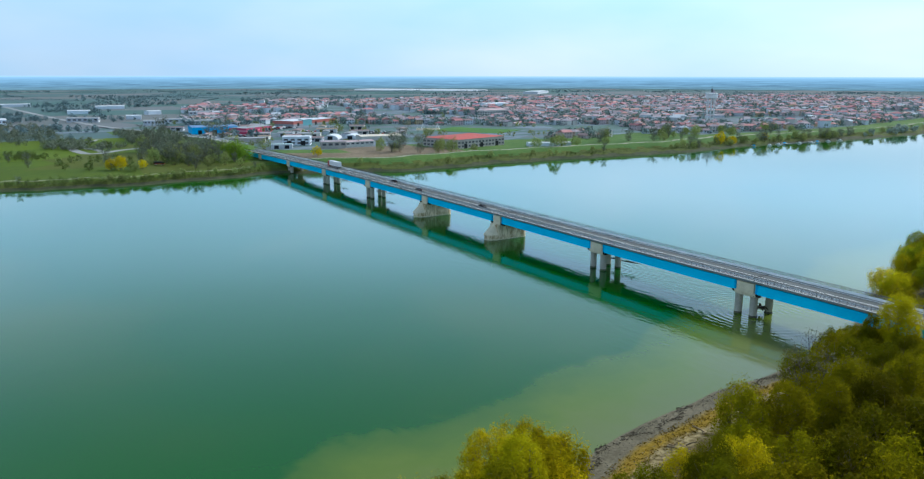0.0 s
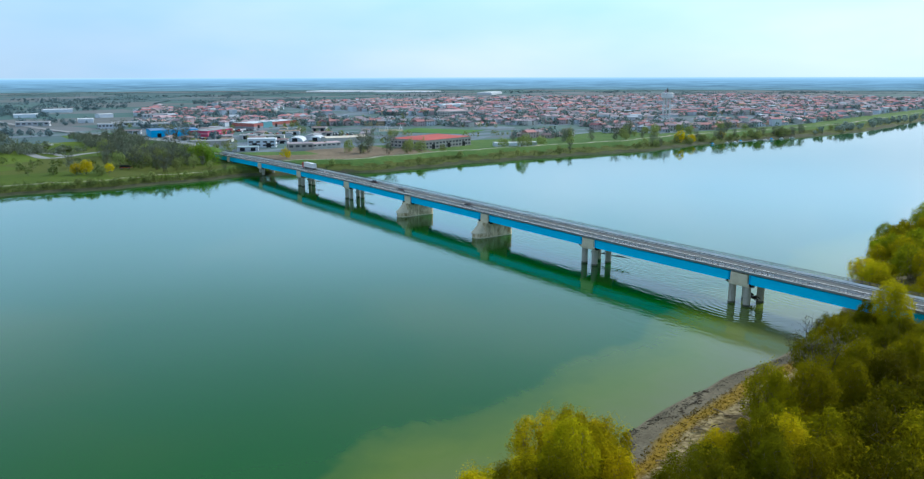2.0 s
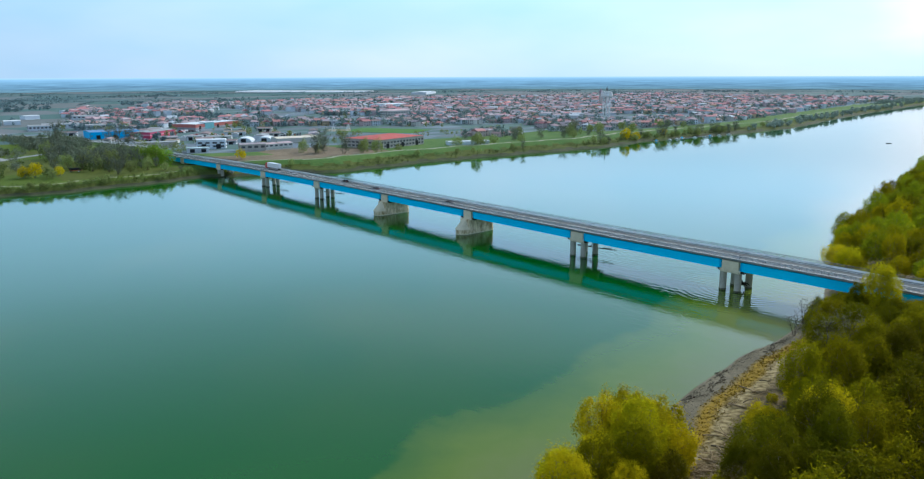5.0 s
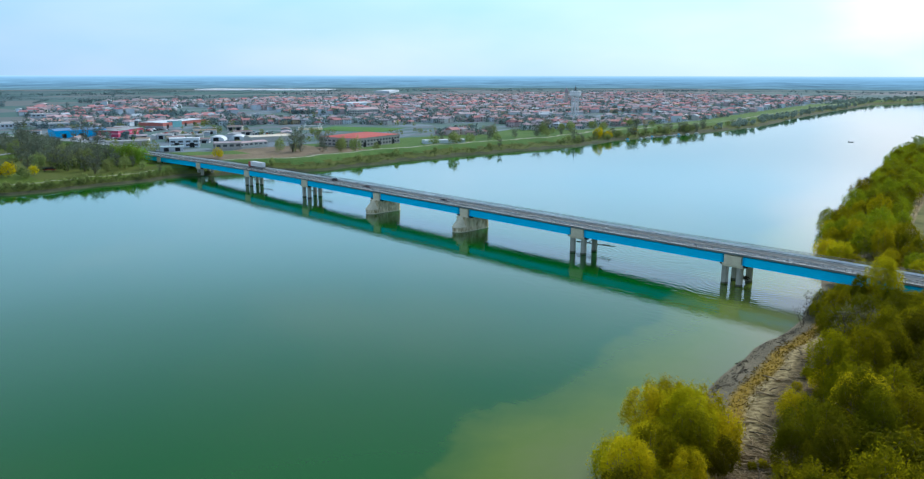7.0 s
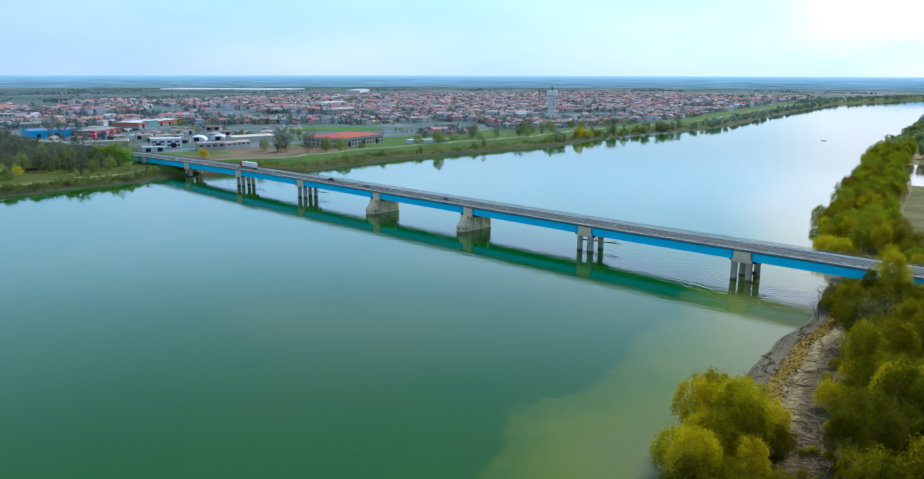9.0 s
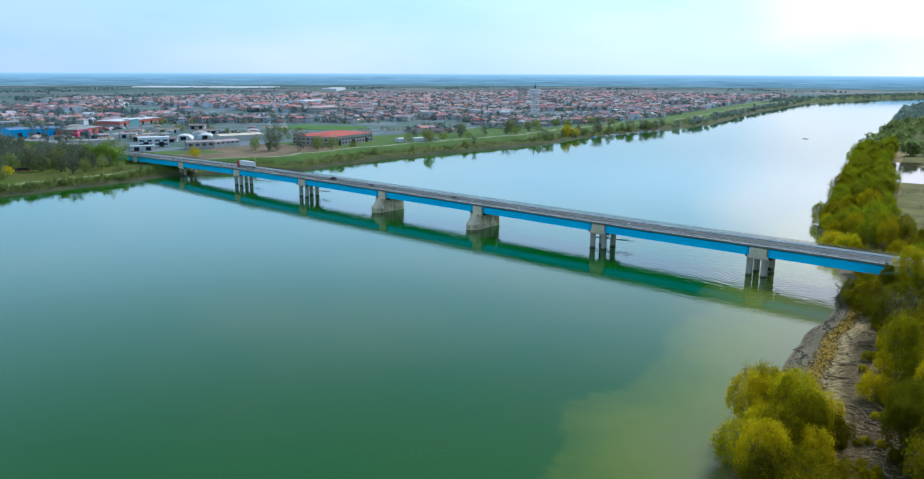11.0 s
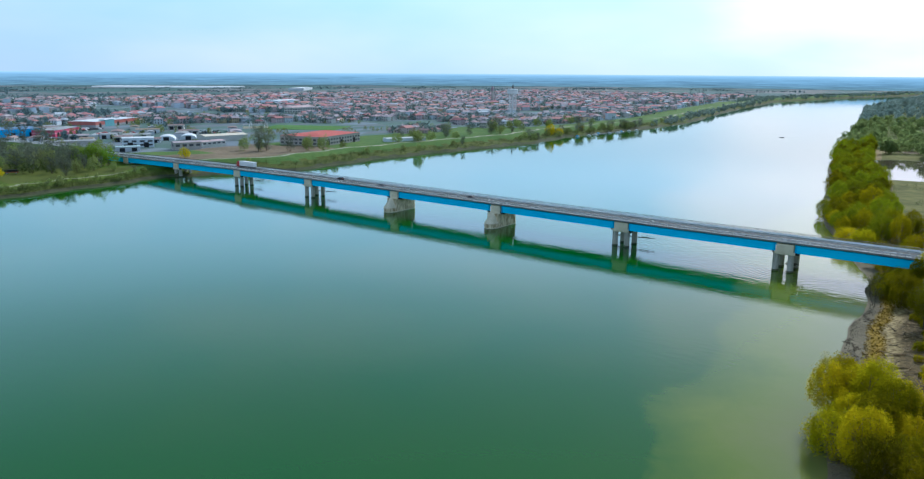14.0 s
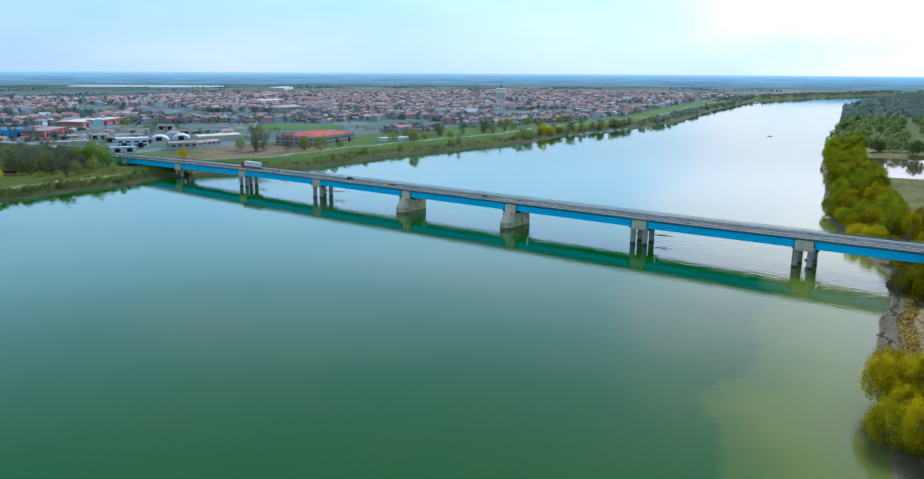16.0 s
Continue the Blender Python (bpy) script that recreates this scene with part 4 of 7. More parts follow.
part("roof_deflector", Shape().prism([(-7.8, -1.0, 3.4), (-6.1, -1.0, 3.55), (-6.1, 1.0, 3.55), (-7.8, 1.0, 3.4)], [(-6.6, -0.95, 3.95), (-6.1, -0.95, 4.0), (-6.1, 0.95, 4.0), (-6.6, 0.95, 3.95)]), PAINT_RED, cab)
for x in (-7.3, -4.0, 5.0, 6.2, 7.4):
    for y in (-1.05, 1.05):
        wheel(lorry, x, y, 0.5, 0.32)

# ---- small things at the piers ----
rng = random.Random(4)


def log_shape(length, r, bend=0.1, branches=3, n=6):
    s = Shape()
    pts = [(length * (k / 6 - 0.5), bend * length * math.sin(k * 0.9 + rng.random()) * 0.3, r * (1 + 0.3 * rng.random())) for k in range(7)]
    s.tube(pts, [r * (1 - 0.6 * k / 6) for k in range(7)], n)
    for _ in range(branches):
        k = rng.randrange(1, 6)
        b = Vector(pts[k])
        d = Vector((rng.uniform(0.2, 1), rng.uniform(-1, 1), rng.uniform(-0.1, 0.7))).normalized() * length * rng.uniform(0.12, 0.3)
        s.tube([b, b + d * 0.5, b + d + Vector((0, 0, 0.05 * length * rng.random()))], [r * 0.45, r * 0.3, r * 0.12], 5)
    return s


for xc in (PIERS[4], PIERS[7], PIERS[8]):
    d = thing("snagged_driftwood", "dark driftwood trunk snagged across the bridge piles", "driftwood", pose(xc + 1.0, 8.6, 2.3, 0, 0, 12), "snagged driftwood")
    part("trunk", log_shape(15, 0.32, 0.06, 4), DRIFT_WET, d)
    part("twigs", log_shape(6, 0.2, 0.2, 6), DRIFT_WET, d).location = (6, 0.3, 0.1)
snag = thing("snagged_debris", "dark bundle of river debris hanging between the piles", "debris", pose(PIERS[3] + 0.6, 5.0, 1.6, 0, 15, 30))
s = Shape()
for k in range(14):
    p = Vector((rng.uniform(-1, 1), rng.uniform(-0.7, 0.7), rng.uniform(-0.8, 1.0)))
    q = p + Vector((rng.uniform(-1.6, 1.6), rng.uniform(-1.2, 1.2), rng.uniform(-0.9, 0.9)))
    s.tube([p, (p + q) / 2 + Vector((0, 0, 0.2)), q], [0.28, 0.25, 0.1], 6)
part("bundle", s, DRIFT_WET, snag)

boat = thing("fishing_boat", "small dark open motor boat on the river", "boat", pose(-165, 598, -0.15, 0, 0, 15) @ Matrix.Scale(0.75, 4))
n = 9
hull = [[(x, w * c, z) for c, z in ((-1, 0.75), (-0.8, 0.1), (0, -0.1), (0.8, 0.1), (1, 0.75))] for x, w in ((-3.0, 0.95), (-1.5, 1.1), (0.5, 1.1), (2.0, 0.75), (3.2, 0.08))]
part("hull", Shape().loft(hull), PAINT_BLACK, boat)
part("outboard_motor", Shape().box(-3.5, -0.2, 0.1, -3.0, 0.2, 1.3, bev=0.1), RUBBER, boat)
part("windshield", Shape().prism([(0.2, -0.7, 0.75), (0.4, -0.7, 0.75), (0.4, 0.7, 0.75), (0.2, 0.7, 0.75)], [(-0.1, -0.6, 1.5), (0.0, -0.6, 1.5), (0.0, 0.6, 1.5), (-0.1, 0.6, 1.5)]), GLASS, boat)


# ---- trees ----
def tree_arrays(seed, height, spread, leaves, leaf, stems=2, clump=1.0, first=0.28, limbs=10, twigs=1, slim=0.36):
    """Trunk shape and leaf arrays of a broadleaved tree: stems, limbs, and leaves in clumps round the twigs."""
    r = np.random.RandomState(seed)
    wood = Shape()
    tips = []
    for s in range(stems):
        a0 = r.uniform(0, 6.28)
        lean = r.uniform(0.05, 0.30) if stems > 1 else r.uniform(0.0, 0.08)
        top = height * r.uniform(0.78, 0.98)
        base = Vector((0.35 * s * math.cos(a0), 0.35 * s * math.sin(a0), -0.4))
        pts = []
        for k in range(7):
            f = k / 6
            pts.append(base + Vector((math.cos(a0) * lean * top * f ** 1.2 + 0.03 * height * r.uniform(-1, 1) * f, math.sin(a0) * lean * top * f ** 1.2 + 0.03 * height * r.uniform(-1, 1) * f, top * f)))
        rad = height * 0.018 / math.sqrt(stems) * 1.4
        wood.tube(pts, [rad * (1 - 0.85 * k / 6) for k in range(7)], 5 if twigs else 3)
        for b in range(limbs):
            f = first + (0.95 - first) * (b + r.uniform(0, 0.8)) / limbs
            i = min(int(f * 6), 5)
            p = pts[i].lerp(pts[i + 1], f * 6 - i)
            a = b * 2.4 + r.uniform(-0.5, 0.5) + a0
            reach = spread * (0.50 + 0.42 * math.sin(math.pi * min(f * 1.05, 1))) * r.uniform(0.6, 1.1) / (1.0 if stems == 1 else 1.25)
            d = Vector((math.cos(a), math.sin(a), r.uniform(0.5, 1.5)))
            q = p + d * reach * 0.5
            e = p + Vector((d.x * reach, d.y * reach, d.z * reach * 0.8))
            wood.tube([p, q, e], [rad * 0.45 * (1 - f * 0.6), rad * 0.26, rad * 0.08], 3)
            for t in range(3):
                g = p.lerp(e, r.uniform(0.45, 0.9))
                h = g + Vector(tuple(r.normal(0, 0.28, 3))) * reach + Vector((0, 0, 0.2 * reach))
                if t < twigs:
                    wood.tube([g, h], [rad * 0.14, rad * 0.05], 3)
                tips.append((h, reach * 0.30))
            tips.append((e, reach * 0.34))
            tips.append((q, reach * 0.26))
        tips.append((pts[-1], spread * 0.22))
        tips.append((pts[-2], spread * 0.25))
    centre = np.array([tuple(t[0]) for t in tips])
    size = np.array([t[1] for t in tips]) * clump
    pick = r.randint(0, len(tips), leaves)
    off = r.normal(0, 1, (leaves, 3))
    off *= (0.58 * np.minimum(1.0, 1.75 / np.linalg.norm(off, axis=1)))[:, None]
    pos = centre[pick] + off * size[pick][:, None] * np.array([1.0, 1.0, 1.35])
    pos[:, 2] = np.maximum(pos[:, 2], 0.5)
    # sprays point outwards and up from their twig
    u = r.normal(0, 0.55, (leaves, 3)) + off * 0.9 + np.array([0, 0, 0.45])
    u /= np.linalg.norm(u, axis=1)[:, None]
    w = np.cross(u, r.normal(0, 1, (leaves, 3)))
    w /= np.linalg.norm(w, axis=1)[:, None] + 1e-6
    ln = leaf * r.uniform(0.6, 1.3, leaves)[:, None]
    verts = np.stack([pos - u * ln * 1.15 + w * ln * slim, pos - u * ln * 1.15 - w * ln * slim, pos + u * ln * 1.25], 1).reshape(-1, 3)
    return wood, verts


def dome_arrays(seed, height, spread, leaves, leaf, stems=3, lobes=13, first=0.12, slim=0.42, lobe=(0.17, 0.33), tall=1.55):
    """Trunk shape and leaf arrays of a willow: leaning stems, limbs, and a crown of rounded lobes whose leaves lie on their shells."""
    r = np.random.RandomState(seed)
    wood = Shape()
    rad = height * 0.021
    half = height * (1 - first) / 2
    mid = np.array([0, 0, height - half])
    cs, rs = [], []
    for k in range(lobes):
        f = (k + 0.5) / lobes
        z = 1 - 1.75 * f
        a = k * 2.39996 + r.uniform(-0.5, 0.5) + seed
        q = math.sqrt(max(0.0, 1 - z * z))
        out = r.uniform(0.45, 0.88)
        cs.append(mid + np.array([math.cos(a) * q * spread * out, math.sin(a) * q * spread * out, z * half * r.uniform(0.5, 0.86)]))
        rs.append(spread * r.uniform(*lobe))
    cs, rs = np.array(cs), np.array(rs)
    heads = []
    for s in range(stems):
        a0 = 6.2832 * s / stems + r.uniform(-0.4, 0.4)
        lean = r.uniform(0.10, 0.24) if stems > 1 else 0.03
        top = height * r.uniform(0.62, 0.8)
        pts = [Vector((0.3 * math.cos(a0) + math.cos(a0) * lean * top * f ** 1.2 + 0.02 * height * r.uniform(-1, 1) * f, 0.3 * math.sin(a0) + math.sin(a0) * lean * top * f ** 1.2 + 0.02 * height * r.uniform(-1, 1) * f, -0.4 + top * f)) for f in (0, 0.2, 0.4, 0.6, 0.8, 1.0)]
        wood.tube(pts, [rad / math.sqrt(stems) * 1.3 * (1 - 0.8 * k / 5) for k in range(6)], 5)
        heads.append(pts)
    for c, q in zip(cs, rs):
        v = Vector(c)
        p = min((pts[i] for pts in heads for i in (1, 2, 3, 4)), key=lambda w: (w - v).length + max(0.0, w.z - v.z) * 2)
        m = p.lerp(v, 0.55) + Vector((0, 0, 0.08 * (v - p).length))
        wood.tube([p, m, v + (v - p).normalized() * q * 0.5], [rad * 0.34, rad * 0.22, rad * 0.06], 4)
        for _ in range(2):
            d = Vector(tuple(r.normal(0, 1, 3))).normalized()
            wood.tube([v, v + (d + Vector((0, 0, 0.5))) * q * 0.8], [rad * 0.14, rad * 0.04], 3)
    pick = r.choice(lobes, leaves, p=rs ** 2 / (rs ** 2).sum())
    out = cs[pick] - mid
    out /= np.linalg.norm(out, axis=1)[:, None] + 1e-6
    d = r.normal(0, 1, (leaves, 3)) + out * 0.75 + np.array([0, 0, 0.25])
    d /= np.linalg.norm(d, axis=1)[:, None]
    shell = np.where(r.uniform(0, 1, leaves) < 0.30, r.uniform(1.0, 1.6, leaves), 0.62 + 0.42 * np.sqrt(r.uniform(0, 1, leaves)))
    knobs = 1.0 + 0.13 * np.sin(d[:, 0] * 5.1 + pick) * np.sin(d[:, 1] * 4.7 + 2 * pick) + 0.10 * np.sin(d[:, 2] * 8.3 + pick)
    pos = cs[pick] + d * (rs[pick] * shell * knobs)[:, None] * np.array([1.0, 1.0, tall])
    pos[:, 2] = np.maximum(pos[:, 2], 0.3)
    face = d + np.array([0, 0, 0.35]) + r.normal(0, 0.6, (leaves, 3))
    face /= np.linalg.norm(face, axis=1)[:, None]
    u = np.cross(face, r.normal(0, 1, (leaves, 3)))
    u /= np.linalg.norm(u, axis=1)[:, None] + 1e-6
    w = np.cross(face, u)
    ln = leaf * r.uniform(0.6, 1.35, leaves)[:, None]
    verts = np.stack([pos - u * ln * 1.1 + w * ln * slim, pos - u * ln * 1.1 - w * ln * slim, pos + u * ln * 1.25], 1).reshape(-1, 3)
    return wood, verts


TOPS = {}


def dome_model(name, label, seed, height, spread, leaves, leaf, material, bark=WILLOW_BARK, **kw):
    wood, verts = dome_arrays(seed, height, spread, leaves, leaf, **kw)
    t = thing(name, label, "tree")
    part("trunk", wood, bark, t)
    part("crown", quick_mesh("crown", verts, np.arange(len(verts)).reshape(-1, 3), [material]), material, t)
    TOPS[t.name] = float(verts[:, 2].max())
    return t


def tree_model(name, label, seed, height, spread, leaves, leaf, material, bark=BARK, **kw):
    wood, verts = tree_arrays(seed, height, spread, leaves, leaf, **kw)
    t = thing(name, label, "tree")
    part("trunk", wood, bark, t)
    me = quick_mesh("crown", verts, np.arange(len(verts)).reshape(-1, 3), [material])
    part("crown", me, material, t)
    return t


def place(model, x, y, scale, turn, group, sink=0.15, label="", limit=0.0):
    t = copy_thing(model, pose(x, y, land(x, y) - sink, 0, 0, turn))
    tall = scale * (0.88 + 0.3 * ((turn * 7.13) % 1.0))
    if limit:
        tall = min(tall, limit / TOPS.get(model.name, 13.0))
        scale = min(scale, tall * 1.35)
    t.scale = (scale, scale, tall)
    tagged(t, label, group=group)
    return t


def recolour(model, material):
    """A twin of a tree with other leaves: its crown gets a mesh of its own."""
    t = copy_thing(model, Matrix.Identity(4))
    TOPS[t.name] = TOPS.get(model.name, 13.0)
    for c in t.children:
        if c.name.startswith("crown"):
            c.data = c.data.copy()
            c.data.materials[0] = material
    return t


NEAR = [dome_model("willow_tree", "olive green riverside willow with feathery spring leaves", 11, 13.5, 4.6, 14000, 0.150, LEAF_OLIVE, stems=3, lobes=42),
        dome_model("willow_tree", "olive green riverside willow with feathery spring leaves", 12, 11.5, 4.5, 12500, 0.150, LEAF_OLIVE, stems=4, lobes=36),
        dome_model("willow_tree", "tall olive green willow in the riverside wood", 13, 15, 4.8, 15000, 0.155, LEAF_OLIVE, stems=2, lobes=46, first=0.16),
        dome_model("poplar_tree", "fresh green young poplar in the riverside wood", 14, 14, 3.4, 10500, 0.150, LEAF_GREEN, stems=1, lobes=32, first=0.16),
        dome_model("willow_bush", "low spreading olive willow bush on the bank", 15, 6, 3.9, 8500, 0.140, LEAF_OLIVE, stems=5, lobes=28, first=0.03)]
NEAR_YELLOW = [recolour(NEAR[0], LEAF_YELLOW), recolour(NEAR[1], LEAF_YELLOW), recolour(NEAR[4], LEAF_YELLOW)]
for t in NEAR_YELLOW:
    tagged(t, "yellow flowering willow with bright spring leaves on the bank")
NEAR_LIME = [recolour(NEAR[0], LEAF_LIME), recolour(NEAR[1], LEAF_LIME), recolour(NEAR[4], LEAF_LIME)]
for t in NEAR_LIME:
    tagged(t, "yellow green willow with fresh spring leaves on the bank")
NEAR_GREEN = [recolour(NEAR[1], LEAF_GREEN), recolour(NEAR[2], LEAF_GREEN)]
for t in NEAR_GREEN:
    tagged(t, "dark green willow in the riverside wood")
BARE = [tree_model("bare_tree", "bare leafless tree with grey branches on the bank", 21, 9, 4.0, 500, 0.16, LEAF_BARE, BARK, stems=3),
        tree_model("bare_tree", "bare brown tree without leaves", 22, 13, 4.5, 1600, 0.30, LEAF_BARE, BARK, stems=2)]

MID = [dome_model("willow_tree", "olive green willow in the woods on the near bank", 41, 12.5, 5.2, 5200, 0.26, LEAF_OLIVE, stems=2, lobes=20, first=0.06, lobe=(0.26, 0.42), tall=1.1),
       dome_model("willow_tree", "olive green willow in the woods on the near bank", 42, 10.5, 5.0, 4700, 0.26, LEAF_OLIVE, stems=3, lobes=16, first=0.04, lobe=(0.28, 0.44), tall=1.05)]
MID += [recolour(MID[0], LEAF_LIME), recolour(MID[1], LEAF_LIME), recolour(MID[0], LEAF_GREEN), recolour(MID[0], LEAF_FRESH), recolour(MID[1], LEAF_FRESH)]
for t in MID[2:4]:
    tagged(t, "yellow green willow in the woods on the near bank")
tagged(MID[4], "green willow in the woods on the near bank")
for t in MID[5:]:
    tagged(t, "fresh green willow on the bank beyond the bridge")
BEYOND = (MID[2], MID[3], MID[0], MID[1], MID[5], MID[6], MID[5], MID[6], MID[4])
rng = random.Random(7)
placed = []


def under_deck(y):
    """Height over the ground to which the wood grows before the bridge."""
    return 65.2 - 57.5 * (y + 240.0) / 238.2 if y > -75 else 0.0



def free(x, y, gap):
    if any((x - a) ** 2 + (y - b) ** 2 < gap * gap for a, b in placed):
        return False
    placed.append((x, y))
    return True


# the clump at the water's edge
for x, y, k, s in ((46.0, -106.5, 5, 0.72), (49.0, -108.5, 13, 1.75), (45.0, -111.5, 12, 0.95), (44.6, -118.5, 6, 0.95), (53.5, -119, 11, 1.05), (49.0, -116.5, 12, 0.95), (56.0, -112.5, 7, 1.2), (52.5, -112.5, 12, 0.85), (49.0, -131.5, 13, 1.4), (50.0, -124.5, 6, 0.9),
                   (61.0, -122.0, 9, 0.72), (57.0, -125, 0, 0.9), (55, -131, 1, 1.0), (60.0, -131.0, 6, 0.85), (54.5, -139, 5, 0.9), (61, -139, 1, 0.9), (67, -136, 4, 1.1), (58, -146, 9, 0.95), (66, -150, 1, 1.0), (60.5, -90, 7, 1.0),
                   (62.5, -79.5, 0, 1.05), (72, -91.5, 6, 1.05), (71, -109.5, 9, 1.1), (77.5, -112, 9, 1.1), (75.5, -83, 1, 1.1), (69, -64, 2, 0.95), (80.5, -98.5, 0, 0.95), (74.5, -101, 10, 0.95), (67.5, -85.5, 1, 0.9), (69.0, -98.5, 7, 0.75), (66.5, -93.0, 4, 0.8), (58.5, -72.0, 7, 0.7), (56.0, -60.0, 7, 0.7)):
    placed.append((x, y))
    m = (NEAR + NEAR_YELLOW + [NEAR[3]] + NEAR_GREEN + NEAR_LIME)[k]
    place(m, x, y, s, rng.uniform(0, 360), "bank willows")
# the wood before the bridge
for _ in range(4000):
    x, y = rng.uniform(40, 128), rng.uniform(-160, -4)
    d = x - float(right_bank(y))
    strip = 15.5 if y > -45 else 15.5 + (-45 - y) * 0.12
    if d < strip or len(placed) > 170 or x > 155 - 0.5 * (y + 182) or (y < -118 and d < 30) or (-128 < y < -96 and x < 69.5) or (-96 <= y < -55 and x < 61 + (-70 - y) * 0.18):
        continue
    if y > -9 and x > 70:
        continue
    gap = 6.1 if d < 45 else 6.8
    if free(x, y, gap):
        v = rng.random()
        if d < strip + 5 and v < 0.25:
            m = rng.choice((NEAR_LIME[2], NEAR[4], NEAR_LIME[1]))
        elif v < 0.50:
            m = rng.choice(NEAR[:3])
        elif v < 0.76:
            m = rng.choice(NEAR_GREEN)
        elif v < 0.84:
            m = NEAR[3]
        elif v < 0.89:
            m = rng.choice(NEAR_LIME[:2])
        elif v < 0.985:
            m = NEAR[4]
        else:
            m = BARE[1]
        if d > 38:
            m = rng.choice((MID[0], MID[1], MID[4], MID[4], MID[4]))
        place(m, x, y, rng.uniform(0.75, 1.15), rng.uniform(0, 360), "riverside wood", limit=under_deck(y))
# by the bridge and beyond it
for x, y, m, s in ((37, -15, NEAR[4], 0.8), (40, -6, NEAR[1], 0.8), (35, -8, NEAR[4], 0.9), (38, -9, NEAR_LIME[2], 1.0), (40, -13, NEAR[1], 0.65), (44, -11, NEAR[0], 0.85), (46, -5, NEAR[2], 0.8), (50, -8, NEAR_LIME[0], 1.1), (44.5, -9, NEAR[3], 0.85), (58, -5, NEAR_LIME[1], 0.9), (47, -6, NEAR[1], 0.9), (53.5, -9, NEAR[0], 0.85), (61, -9, NEAR[1], 0.95), (65, -6, NEAR_LIME[1], 0.9), (43, -24, NEAR[4], 1.0),
                   (44, -20, NEAR[1], 0.9), (33.5, -15, BARE[0], 0.95), (37, -27, BARE[0], 0.75)):
    place(m, x, y, s, rng.uniform(0, 360), "riverside wood", limit=0.0 if x in (50, 44.5) else under_deck(y))
for x, y, m, s in ((12.0, 56.5, NEAR_YELLOW[2], 1.35), (19, 50, NEAR_LIME[2], 1.3), (26, 40, NEAR[4], 1.2), (31, 30, NEAR_LIME[2], 1.1), (36, 24, NEAR[4], 1.2), (23, 64, MID[6], 1.0), (30, 58, NEAR_LIME[0], 0.8), (34, 66, NEAR_GREEN[0], 0.9), (24, 74, NEAR[1], 0.95), (42, 58, NEAR[2], 0.75)):
    place(m, x, y, s, rng.uniform(0, 360), "bank trees beyond the bridge")
    placed.append((x, y))
for _ in range(60):
    y = rng.uniform(14, 75)
    x = float(right_bank(y)) + rng.uniform(5, 36)
    if free(x, y, 5.0):
        place(rng.choice(BEYOND), x, y, rng.uniform(0.4, 0.75), rng.uniform(0, 360), "bank trees beyond the bridge")
for x, y, k in ((52, -47, 1.5), (58, -56, 1.5), (55, -36, 1.5)):
    place(BARE[0], x, y, k, rng.uniform(0, 360), "dead trees", limit=under_deck(y))
for x, y, k in ((-2, 97, 2), (-7, 108, 6), (2, 88, 5), (6, 78, 3), (-12, 122, 5)):
    place(MID[k], x, y, 0.7, rng.uniform(0, 360), "bank trees beyond the bridge")
for _ in range(4):
    y = rng.uniform(-125, -12)
    x = float(right_bank(y)) + rng.uniform(13, 40) + max(0, (-45 - y) * 0.2)
    place(BARE[0], x, y, rng.uniform(0.45, 0.75), rng.uniform(0, 360), "dead trees")
for _ in range(64):
    y = rng.uniform(-140, -20)
    x = float(right_bank(y)) + rng.uniform(12.5, 24) + max(0, (-45 - y) * 0.1)
    place(rng.choice((NEAR[4], NEAR_LIME[2], NEAR[4])), x, y, rng.uniform(0.15, 0.4), rng.uniform(0, 360), "bank shrubs", label="low young willow shrub on the sandy bank")
count = 0
for _ in range(3000):
    y = rng.uniform(16, 470)
    x = float(right_bank(y)) + rng.uniform(4, 30 if y < 250 else 26)
    x += float(np.interp(y, [60, 100, 150, 200], [1.5, 2.0, 1.0, 0.0]))
    if count < 110 and y > 70 and free(x, y, 7.4):
        count += 1
        place(rng.choice(BEYOND if y < 150 else BEYOND[3:]), x, y, rng.uniform(0.62, 1.02) if y < 190 else rng.uniform(0.8, 1.15), rng.uniform(0, 360), "bank trees beyond the bridge")


# woods too many to count: one mesh each
def wood_mass(name, label, spots, material, leaves=150, leaf=0.9, heights=(9, 14), variants=5, seed=50):
    sets = [dome_arrays(seed + k, 12, 4.9, leaves, leaf, stems=1, lobes=11, first=0.02, slim=0.62, lobe=(0.34, 0.52), tall=0.95) for k in range(variants)]
    r = np.random.RandomState(seed)
    allv, wood = [], Shape()
    for x, y in spots:
        k = r.randint(variants)
        s = r.uniform(*heights) / 12
        a = r.uniform(0, 6.28)
        rot = np.array([[math.cos(a), -math.sin(a), 0], [math.sin(a), math.cos(a), 0], [0, 0, 1]])
        z = land(x, y)
        allv.append(sets[k][1] @ rot.T * s + np.array([x, y, z]))
        wood.tube([(x, y, z - 0.3), (x + 0.2, y, z + 8 * s)], [0.28 * s, 0.1 * s], 3)
    verts = np.concatenate(allv)
    me = quick_mesh(name, verts, np.arange(len(verts)).reshape(-1, 3), [material])
    ob = tagged(new(name, me), label, "trees", kind="stuff")
    part("trunks", wood, BARK, ob, kind="stuff")
    return ob


